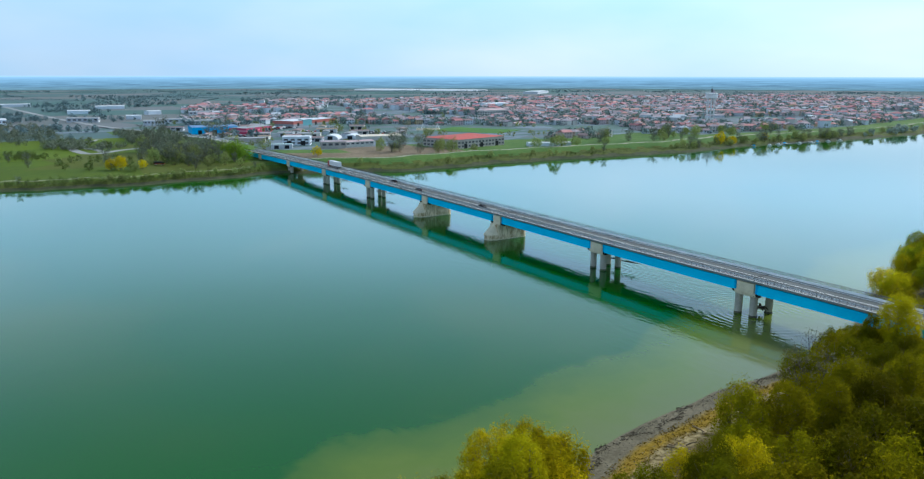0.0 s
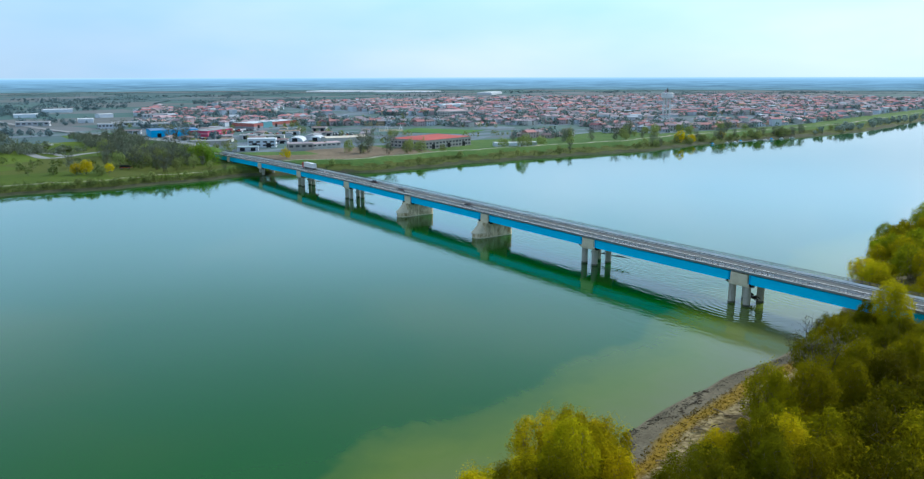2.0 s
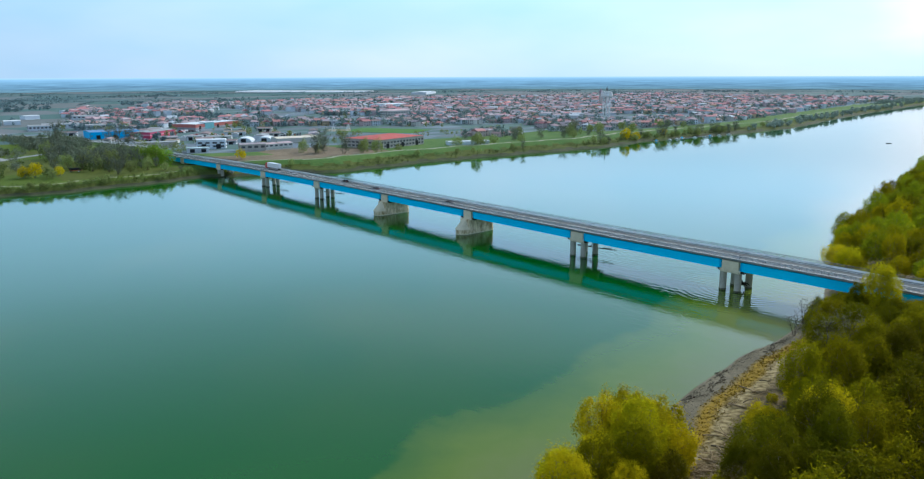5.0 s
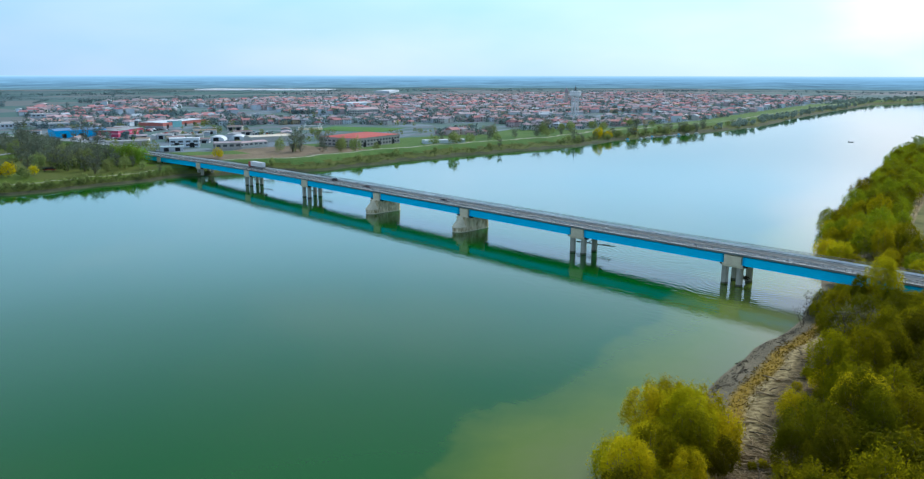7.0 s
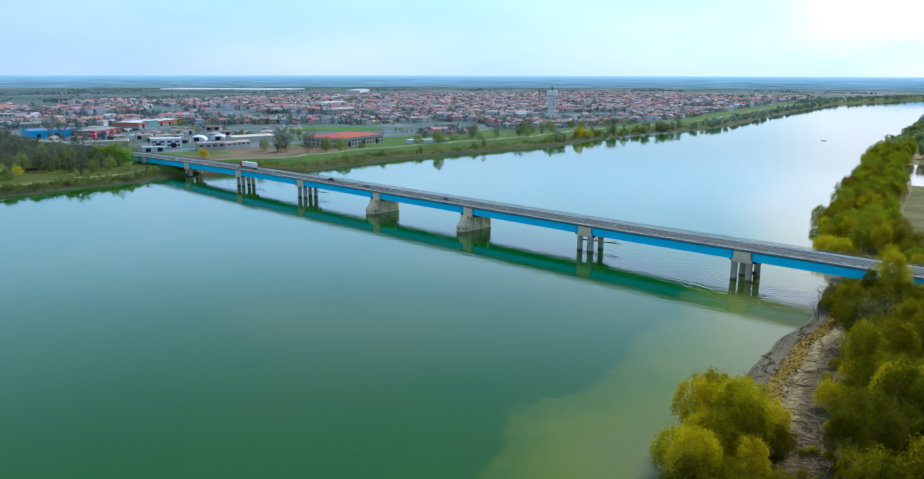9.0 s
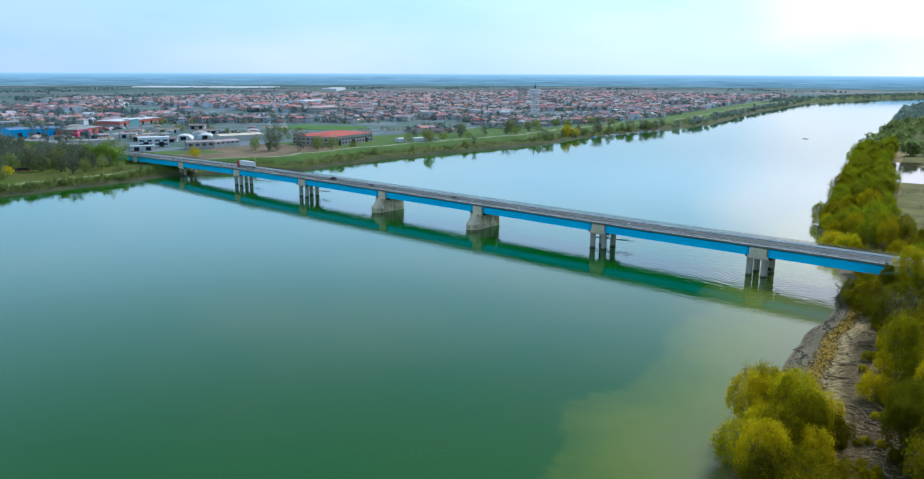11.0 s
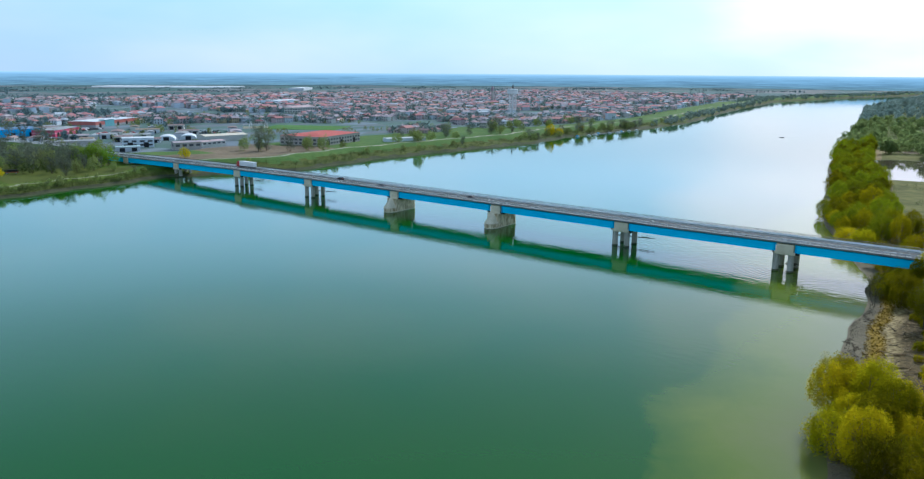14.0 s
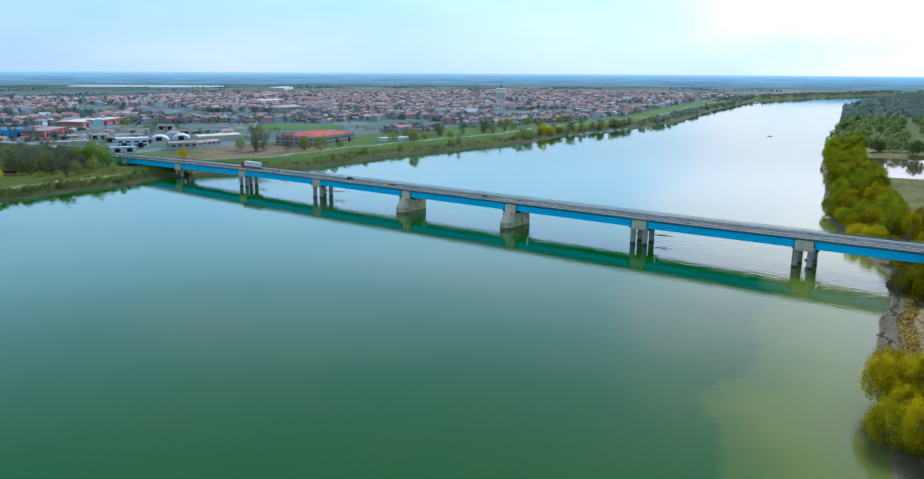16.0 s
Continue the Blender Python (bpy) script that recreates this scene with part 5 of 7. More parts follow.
spots = []
for _ in range(9000):
    y = rng.uniform(430, 2700)
    f = rng.random() ** 1.7
    x = float(right_bank(y)) + 4 + f * (420 if y > 520 else 200)
    if len(spots) < 1100 and not (y < 520 and f > 0.6 and rng.random() < 0.6):
        spots.append((x, y))
wood_mass("riverside_woods", "dense mixed riverside woods in spring leaf", [p for p in spots if p[1] < 900], LEAF_WOODS, 480, 0.75, (8, 13))
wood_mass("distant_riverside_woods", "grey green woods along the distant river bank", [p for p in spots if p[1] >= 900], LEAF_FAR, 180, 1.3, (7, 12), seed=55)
spots = []
for _ in range(500):
    y = rng.uniform(190, 450)
    x = float(right_bank(y)) + rng.uniform(85, 330)
    if abs(y - 350) > 88 or abs(x - 25) > 95:
        spots.append((x, y))
shrubs = [(float(right_bank(y)) + rng.uniform(8, 34), y) for y in (rng.uniform(18, 260) for _ in range(260))]
wood_mass("bank_thicket", "brown leafless thicket between the bank trees", shrubs, LEAF_BARE, 110, 0.45, (2.5, 5.5), seed=73)
shrubs = []
for _ in range(900):
    y = rng.uniform(30, 330)
    x = float(right_bank(y)) + rng.uniform(30, 200)
    if (abs(y - 350) > 84 or abs(x - 25) > 90) and hum(x, y, 0.03, 41) > -0.1:
        shrubs.append((x, y))
wood_mass("meadow_shrubs", "low brown green shrubs and reeds on the meadow", shrubs[:420], LEAF_SCRUB, 60, 0.5, (0.8, 2.6), seed=75)
wood_mass("meadow_trees", "scattered green trees and thickets round the meadow", spots[:130], LEAF_GREEN, 300, 0.9, (6, 12), seed=70)
spots = [(rng.uniform(70, 330), rng.uniform(14, 60)) for _ in range(50)] + [(x, y) for x, y in ((rng.uniform(70, 330), rng.uniform(-320, -10)) for _ in range(640)) if x > 157 - 0.5 * (y + 182)] + [(x, y) for x, y in ((rng.uniform(60, 190), rng.uniform(-330, -162)) for _ in range(260)) if x > right_bank(y) + 14]
wood_mass("flood_plain_woods", "olive flood plain woods on the near bank", spots, LEAF_OLIVE, 260, 0.85, (9, 14), seed=80)

# far bank: single trees along the levee and the flood plain
FAR_BANK = [dome_model("bank_tree", "green tree on the far river bank", 31, 8.5, 4.4, 900, 0.42, LEAF_PALE, BARK, stems=3, lobes=16, first=0.03, lobe=(0.26, 0.42), tall=1.2),
            dome_model("bank_tree", "olive tree on the far river bank", 32, 8, 4.2, 900, 0.42, LEAF_PALE, BARK, stems=3, lobes=14, first=0.03, lobe=(0.28, 0.44), tall=1.1),
            tree_model("bank_tree", "bare brownish tree on the far river bank", 33, 11, 5.0, 800, 0.40, LEAF_WINTER, stems=4, first=0.06, clump=1.35, limbs=6, twigs=0)]
FAR_GREEN = recolour(FAR_BANK[0], LEAF_ROUND)
tagged(FAR_GREEN, "fresh green round tree beside the bridge end")
FAR_YELLOW = recolour(FAR_BANK[1], LEAF_YELLOW)
tagged(FAR_YELLOW, "yellow blooming tree on the far river bank")
ft = []
for _ in range(24):
    ft.append((-9.0 - rng.uniform(0, 12), rng.uniform(40, 1000), rng.choice((0, 0, 1, 2)), rng.uniform(0.4, 0.8)))
for _ in range(46):
    ft.append((-4.0 - rng.uniform(0, 16), rng.uniform(370, 640), rng.choice((0, 2, 1, 2, 2)), rng.uniform(0.55, 0.95)))
for _ in range(40):
    y = rng.uniform(60, 620)
    if not 120 < y < 262:
        ft.append((-56.0 - rng.uniform(0, 60), y, rng.choice((0, 0, 1, 2, 2)), rng.uniform(0.7, 1.2)))
for _ in range(34):
    ft.append((-6.0 - rng.uniform(0, 12), rng.uniform(-230, -5), rng.choice((0, 1, 1, 2)), rng.uniform(0.25, 0.5)))
for _ in range(36):
    y = rng.uniform(-62, -12)
    ft.append((-36.0 - rng.uniform(0, 130), y, rng.choice((0, 2, 2, 0, 1)), rng.uniform(0.6, 1.2)))
for _ in range(12):
    y = rng.uniform(-200, -12)
    ft.append((-36.0 - rng.uniform(0, 150), y, rng.choice((0, 2, 2, 2, 1)), rng.uniform(0.4, 0.9)))
for d, y, k, s in ft:
    x = float(left_bank(y)) + d
    if -128 < y < -40 and -d > 60 and rng.random() < 0.75:
        continue
    if abs(y - 4.2) < 13 or (abs(d + 34) < 4 and y > 10):
        continue
    place(FAR_BANK[k], x, y, s, rng.uniform(0, 360), "far bank trees")
for x, y, k, s in ((-412, -24, 1, 0.6), (-446, -42, 2, 1.2), (-452, -14, 0, 1.3), (-462, -28, 2, 1.3), (-470, -50, 2, 1.1), (-478, -18, 0, 1.2), (-440, -64, 2, 1.0),
                   (-458, -66, 2, 1.25), (-452, -58, 0, 1.1), (-461, -52, 2, 1.3), (-455, -44, 0, 1.15), (-463, -38, 2, 1.35), (-452, -33, 2, 1.2), (-470, -60, 0, 1.25), (-474, -46, 2, 1.3), (-468, -72, 0, 1.0), (-416, -46, 1, 0.8), (-486, -36, 2, 1.2), (-500, -24, 2, 1.2), (-455, -84, 2, 1.1), (-470, -104, 2, 1.2), (-520, -70, 2, 1.1), (-540, -40, 2, 1.2), (-700, -20, 2, 1.4), (-690, 22, 2, 1.2), (-655, 20, 2, 1.3), (-400, 236, 0, 1.2), (-404, 150, 0, 1.3), (-420, 128, 2, 1.4), (-440, 112, 2, 1.3), (-541, -60, 2, 1.8), (-533, -54, 2, 1.6), (-548, -66, 0, 1.5), (-619, 19, 2, 1.5), (-612, 23, 2, 1.3), (-480, 146, 2, 1.5), (-417, 145, 0, 1.15), (-435, 117, 2, 1.25), (-433, 158, 0, 1.0), (-403, 172, 0, 0.7), (-378, 239, 0, 1.2)):
    place(FAR_BANK[k], x, y, s, rng.uniform(0, 360), "far bank trees")
for x, y, s in ((-446, -19, 1.6), (-438, -14, 1.3), (-452, -26, 1.45), (-460, -14, 1.4)):
    place(FAR_GREEN, x, y, s, rng.uniform(0, 360), "far bank trees")
for x, y, s in ((-428, -88, 0.7), (-352, 422, 1.2), (-349, 436, 1.0), (-360, 500, 0.9), (-440, 46, 0.9), (-428, -102, 1.0), (-432, -108, 0.8)):
    place(FAR_YELLOW, x, y, s, rng.uniform(0, 360), "far bank trees")
for t in NEAR + NEAR_YELLOW + NEAR_LIME + NEAR_GREEN + BARE + MID + FAR_BANK + [FAR_GREEN, FAR_YELLOW]:
    for o in list(t.children_recursive) + [t]:
        bpy.data.objects.remove(o)

spots = []
for _ in range(2600):
    y = rng.uniform(-240, 660)
    d = rng.uniform(3, 21) if y > 20 else rng.uniform(3, 24)
    if abs(y - 4.2) > 9 and hum(d * 3, y, 0.03, 9) > -0.15:
        spots.append((float(left_bank(y)) - d, y))
for _ in range(900):
    y = rng.uniform(-240, -4)
    spots.insert(0, (float(left_bank(y)) - rng.uniform(2.5, 11), y))
wood_mass("bank_scrub", "low dark green scrub along the far waterline", spots[:2200], LEAF_SCRUB, 50, 0.7, (1.1, 3.0), seed=100)
spots = []
for _ in range(3200):
    y = rng.uniform(-330, -12)
    d = rng.uniform(30, 330)
    if hum(d, y, 0.02, 13) > 0.05 and not (25 < d < 29) and not (y < -46 and 20 < d < 215):
        spots.append((float(left_bank(y)) - d, y))
wood_mass("flood_plain_thicket", "brown leafless thicket on the flood plain", spots[:560], LEAF_WINTER, 90, 1.0, (3, 7), seed=105)
band = [(rng.uniform(-770, -548), rng.uniform(-62, -6)) for _ in range(150)] + [(rng.uniform(-900, -660), rng.uniform(-215, -112)) for _ in range(150)] + [(rng.uniform(-530, -474), rng.uniform(-62, -26)) for _ in range(26)]
band = [(x, y) for x, y in band if abs(y - float(road_y(x))) > 14 and not (-508 < x < -470 and y > -24) and not (-620 < x < -545 and -118 < y < -66) and min(abs(x + 564) + abs(y + 40), abs(x + 556) + abs(y + 62)) > 9]
wood_mass("leafless_woods", "brown grey leafless woods beside the embankment road", band, LEAF_WINTER, 150, 0.8, (5, 9.5), seed=141)
wood_mass("flood_plain_bushes", "dark green bushes on the flood plain", [(x - 9, y + 6) for x, y in spots[150:420]] + [(rng.gauss(-540, 12), rng.gauss(-155, 11)) for _ in range(40)] + [(rng.uniform(-520, -420), rng.uniform(-140, -50)) for _ in range(46)], LEAF_SCRUB, 90, 1.0, (2, 6.5), seed=107)
spots = []
for _ in range(5000):
    x, y = rng.uniform(-1700, -640), rng.uniform(-160, 520)
    if hum(x, y, 0.009, 17) > 0.16 and abs(y - float(road_y(x))) > 14 and not (-800 < x < -690 and -5 < y < 120) and not (-850 < x < -760 and 120 < y < 240) and not (-700 < x < -540 and 230 < y < 372):
        spots.append((x, y))
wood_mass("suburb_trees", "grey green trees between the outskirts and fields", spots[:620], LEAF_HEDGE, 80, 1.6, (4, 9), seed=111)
# woods and hedges behind the town and in the plain
spots = []
for _ in range(16000):
    a, dist = radians(rng.uniform(104, 205)), rng.uniform(1350, 3100)
    x, y = dist * math.cos(a), dist * math.sin(a)
    d = float(left_bank(y)) - x
    if d > 150 and (d > 1250 or y > 1850 or y < 120) and hum(x, y, 0.004, 29) > 0.24 and abs(y - float(road_y(max(x, -5000)))) > 20:
        spots.append((x, y))
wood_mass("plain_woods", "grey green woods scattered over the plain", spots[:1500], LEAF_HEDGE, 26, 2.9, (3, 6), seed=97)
spots = []
for _ in range(640):
    y = rng.uniform(640, 2800) if rng.random() < 0.45 else rng.uniform(1500, 2850)
    spots.append((float(left_bank(y)) - 3 - rng.uniform(0, 18) - (60 * rng.random() if y > 1500 else 0), y))
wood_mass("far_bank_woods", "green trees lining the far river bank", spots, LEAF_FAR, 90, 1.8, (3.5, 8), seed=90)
spots = []
for _ in range(120):
    a, dist = radians(rng.uniform(106, 200)), rng.uniform(1500, 3150)
    x, y = dist * math.cos(a), dist * math.sin(a)
    t = rng.gauss(1.0, 0.5) if rng.random() < 0.7 else rng.gauss(2.6, 0.3)
    for k in range(50):
        f = (k / 24.5 - 1) * 120
        spots.append((x + f * math.cos(t) + rng.uniform(-2, 2), y + f * math.sin(t) + rng.uniform(-2, 2)))
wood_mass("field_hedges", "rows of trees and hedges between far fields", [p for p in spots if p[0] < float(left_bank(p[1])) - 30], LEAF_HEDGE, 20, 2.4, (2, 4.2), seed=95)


# ---- town ----
def plaster(name, c):
    return mat(name, tuple(v * 0.85 for v in c), c, 0.1, 9, 0.9, rnd=0.12, island=0.0)


# plasters: white and grey carry a blue cast painted in for haze
WALLS = [plaster("white plaster", (0.70, 0.755, 0.815)), plaster("cream plaster", (0.62, 0.60, 0.55)), plaster("pink plaster", (0.56, 0.45, 0.45)), plaster("ochre plaster", (0.55, 0.44, 0.28)), plaster("grey plaster", (0.56, 0.59, 0.63))]
# tile colours dulled towards lilac, which puts the distance haze into the roofs
ROOFS = [mat("terracotta tiles", (0.33, 0.15, 0.15), (0.43, 0.21, 0.21), 0.05, 9, 0.9, rnd=0.25), mat("haze tinted brown tiles", (0.27, 0.23, 0.25), (0.37, 0.32, 0.345), 0.05, 9, 0.9, rnd=0.25),
         mat("haze tinted pink tiles", (0.37, 0.28, 0.29), (0.48, 0.37, 0.38), 0.05, 9, 0.9, rnd=0.2), mat("dark brown tiles", (0.24, 0.18, 0.175), (0.33, 0.25, 0.24), 0.05, 9, 0.9, rnd=0.2),
         mat("orange tiles", (0.39, 0.21, 0.185), (0.48, 0.28, 0.245), 0.05, 9, 0.9, rnd=0.2), mat("grey cement tiles", (0.32, 0.35, 0.39), (0.43, 0.46, 0.50), 0.05, 9, 0.9, rnd=0.2)]
SHUTTER = mat("dark window", (0.06, 0.065, 0.075), (0.11, 0.115, 0.125), 1, 5, 0.4)
SHEET_WHITE = mat("white sheet roof", (0.54, 0.57, 0.60), (0.66, 0.69, 0.72), 0.05, 9, 0.6)
SHEET_BROWN = mat("rusty sheet roof", (0.22, 0.17, 0.13), (0.34, 0.27, 0.21), 0.05, 9, 0.8)
SHEET_GREY = mat("grey sheet roof", (0.26, 0.27, 0.28), (0.36, 0.37, 0.38), 0.05, 9, 0.7)
HALL_BLUE = mat("bright blue cladding", (0.01, 0.42, 0.88), (0.02, 0.50, 0.95), 0.05, 9, 0.55)
HALL_CRIMSON = mat("crimson cladding", (0.50, 0.06, 0.13), (0.58, 0.10, 0.18), 0.05, 9, 0.55)
HALL_RED = mat("red cladding", (0.44, 0.13, 0.11), (0.52, 0.18, 0.15), 0.05, 9, 0.6)
HALL_TEAL = mat("teal glazing", (0.12, 0.32, 0.36), (0.18, 0.40, 0.44), 0.1, 9, 0.3)
ROOF_ORANGE = mat("orange red roof", (0.43, 0.10, 0.085), (0.52, 0.145, 0.125), 0.05, 9, 0.8)
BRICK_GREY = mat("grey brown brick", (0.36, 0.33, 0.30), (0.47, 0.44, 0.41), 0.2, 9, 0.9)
TANK = mat("white tower tank", (0.66, 0.67, 0.67), (0.76, 0.77, 0.77), 0.2, 9, 0.6)
TOWER_C = mat("tower frame concrete", (0.58, 0.60, 0.61), (0.70, 0.71, 0.71), 0.2, 9, 0.85)


def house_shapes(w, d, h, hip, rise_h, over=0.5):
    """Walls and roof of a house round its base centre; returns two shapes."""
    wall, roof = Shape(), Shape()
    x, y = w / 2, d / 2
    if hip:
        wall.box(-x, -y, -0.6, x, y, h)
    else:
        wall.prism([(-x, -y, -0.6), (x, -y, -0.6), (x, y, -0.6), (-x, y, -0.6)], [(-x, -y, h), (x, -y, h), (x, y, h), (-x, y, h)])
        wall.add([(-x, -y, h), (-x, y, h), (-x, 0, h + rise_h * 0.93), (x, -y, h), (x, y, h), (x, 0, h + rise_h * 0.93)], [(0, 2, 1), (3, 4, 5)])
    X, Y = x + over, y + over
    k = (x - y * 0.9) if hip else X
    e = h - 0.12
    low = [(-X, -Y, e), (X, -Y, e), (X, Y, e), (-X, Y, e)]
    low2 = [(px, py, e + 0.2) for px, py, _ in low]
    roof.add(low + low2, [(3, 2, 1, 0), (0, 1, 5, 4), (1, 2, 6, 5), (2, 3, 7, 6), (3, 0, 4, 7)])
    roof.add(low2 + [(-k, 0, e + 0.2 + rise_h), (k, 0, e + 0.2 + rise_h)], [(0, 1, 5, 4), (2, 3, 4, 5), (1, 2, 5), (3, 0, 4)])
    return wall, roof


def house_model(w, d, floors, hip, wall_m, roof_m, label):
    h = 2.9 * floors + 0.2
    wall, roof = house_shapes(w, d, h, hip, d * 0.26, 0.7)
    t = thing("house", label, "house")
    part("wall", wall, wall_m, t)
    r = part("roof", roof, roof_m, t)
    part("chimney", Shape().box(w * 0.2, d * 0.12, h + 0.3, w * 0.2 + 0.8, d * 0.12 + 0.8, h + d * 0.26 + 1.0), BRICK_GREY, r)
    for f in range(floors):
        for side in (-1, 1):
            for i in range(3):
                x = w * (i - 1) * 0.3
                if f == 0 and i == 1:
                    part("door", Shape().box(x - 0.6, side * d / 2 - 0.06, 0.0, x + 0.6, side * d / 2 + 0.06, 2.2), SHUTTER, t)
                else:
                    part("window", Shape().box(x - 0.6, side * d / 2 - 0.06, f * 3 + 1.0, x + 0.6, side * d / 2 + 0.06, f * 3 + 2.5), SHUTTER, t)
    return t


NAMES_W = ["white", "cream", "pink", "ochre", "grey"]
NAMES_R = ["terracotta tile roof", "haze-tinted brown tile roof", "haze-tinted pink tile roof", "dark brown tile roof", "orange tile roof", "grey tile roof"]
rng = random.Random(21)
MODELS = []
for k in range(12):
    wi, ri = (0, 1, 0, 2, 0, 3, 1, 0, 4, 0, 1, 2)[k], (0, 1, 2, 3, 4, 1, 0, 3, 5, 2, 1, 0)[k]
    fl = 2 if k % 3 else 1
    MODELS.append(house_model(7.5 + 1.7 * (k % 4), 6.8 + 0.9 * (k % 3), fl, k % 2 == 0, WALLS[wi], ROOFS[ri], "%s %s storey town house with %s" % (NAMES_W[wi], ("one", "two")[fl - 1], NAMES_R[ri])))

# keep-out boxes round the named buildings: x0, y0, x1, y1
CLEAR = [(-700, 230, -540, 372), (-530, 130, -400, 300), (-830, 90, -700, 225), (-1190, 640, -1070, 760), (-900, 455, -760, 520), (-590, 615, -530, 685)]


def town_spot(x, y):
    xl = float(left_bank(y))
    d = xl - x
    if d < 75:
        return False
    if any(a < x < c and b < y < e for a, b, c, e in CLEAR):
        return False
    near = np.interp(y, [90, 200, 285, 335, 420, 700, 1100, 2000], [560, 330, 190, 135, 105, 92, 90, 120])
    far = np.interp(y, [90, 200, 400, 900, 1500, 2100, 2300], [800, 1080, 1260, 1200, 950, 640, 100])
    return near < d < far and y < 1850 and hum(x, y, 0.006, 5) > (-0.30 if y > 450 else 0.0)


houses = []
# quarters of the town, each with its own street grid
QUARTERS = [(rng.uniform(-1500, -430), rng.uniform(60, 1900), rng.uniform(0, 1.57)) for _ in range(34)]
for q, (qx, qy, ang) in enumerate(QUARTERS):
    ca, sa = math.cos(ang), math.sin(ang)
    row, plot = rng.uniform(12.0, 14.5), rng.uniform(12.5, 16.0)
    for i in range(-40, 41):
        for j in range(-40, 41):
            u, v = i * plot + rng.uniform(-3, 3), j * row + (j // 2) * rng.choice((6.5, 8.0)) + rng.uniform(-2.5, 2.5)
            x, y = qx + u * ca - v * sa, qy + u * sa + v * ca
            if y < 60 or rng.random() > 0.80 or min(range(34), key=lambda k: (x - QUARTERS[k][0]) ** 2 + (y - QUARTERS[k][1]) ** 2) != q:
                continue
            if town_spot(x, y):
                houses.append((math.hypot(x - 90, y + 230), x, y, math.degrees(ang) + rng.choice((0, 0, 90)) + rng.uniform(-5, 5)))
houses.sort()
for k, (d, x, y, a) in enumerate(houses[:240]):
    t = copy_thing(MODELS[rng.randrange(12)], pose(x, y, land(x, y), 0, 0, a))
    tagged(t, group="town houses")
for t in MODELS:
    for o in list(t.children_recursive) + [t]:
        bpy.data.objects.remove(o)

# roofs of the far quarter: paler and more lilac, the haze painted in
FAR_ROOFS = [mat("hazed terracotta tiles", (0.42, 0.19, 0.195), (0.53, 0.265, 0.27), 0.03, 9, 0.9), mat("hazed brown tiles", (0.36, 0.31, 0.325), (0.47, 0.41, 0.42), 0.03, 9, 0.9), mat("pale pink tiles", (0.40, 0.29, 0.305), (0.50, 0.37, 0.385), 0.03, 9, 0.9),
             mat("hazed dark brown tiles", (0.29, 0.235, 0.245), (0.38, 0.31, 0.32), 0.03, 9, 0.9), mat("hazed orange tiles", (0.50, 0.27, 0.235), (0.60, 0.345, 0.30), 0.03, 9, 0.9), mat("pale cement tiles", (0.41, 0.45, 0.49), (0.52, 0.56, 0.60), 0.03, 9, 0.9)]
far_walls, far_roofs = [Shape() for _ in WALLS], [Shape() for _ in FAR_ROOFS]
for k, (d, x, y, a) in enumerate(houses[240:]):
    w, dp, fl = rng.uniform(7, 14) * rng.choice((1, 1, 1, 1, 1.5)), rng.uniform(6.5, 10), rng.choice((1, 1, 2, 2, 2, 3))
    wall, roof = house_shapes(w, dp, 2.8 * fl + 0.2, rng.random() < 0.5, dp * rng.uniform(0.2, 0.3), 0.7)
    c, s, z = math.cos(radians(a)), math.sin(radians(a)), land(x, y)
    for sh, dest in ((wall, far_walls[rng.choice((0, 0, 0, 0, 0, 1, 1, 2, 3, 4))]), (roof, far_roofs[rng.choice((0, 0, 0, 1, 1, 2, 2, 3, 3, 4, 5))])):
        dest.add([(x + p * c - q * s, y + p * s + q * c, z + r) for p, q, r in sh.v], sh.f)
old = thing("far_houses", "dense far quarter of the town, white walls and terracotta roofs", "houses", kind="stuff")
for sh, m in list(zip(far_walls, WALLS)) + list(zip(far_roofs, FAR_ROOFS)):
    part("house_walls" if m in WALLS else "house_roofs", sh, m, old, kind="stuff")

spots = []
for d, x, y, a in houses:
    for _ in range(rng.choice((1, 2, 3, 3))):
        spots.append((x + rng.uniform(-12, 12), y + rng.uniform(-12, 12)))
wood_mass("town_trees", "garden trees between the town houses", [p for p in spots if p[0] < left_bank(p[1]) - 62], LEAF_TOWN, 24, 2.1, (4.5, 10), seed=120)
spots = []
for _ in range(900):
    x, y = rng.uniform(-900, -500), rng.uniform(20, 420)
    if left_bank(y) - x > 75 and abs(y - float(road_y(x))) > 12 and hum(x, y, 0.02, 23) > 0.12 and not (-700 < x < -560 and 240 < y < 365):
        spots.append((x, y))
wood_mass("estate_trees", "pale spring trees and shrubs round the stores", spots[:170], LEAF_PALE, 110, 0.9, (3, 8), seed=131)


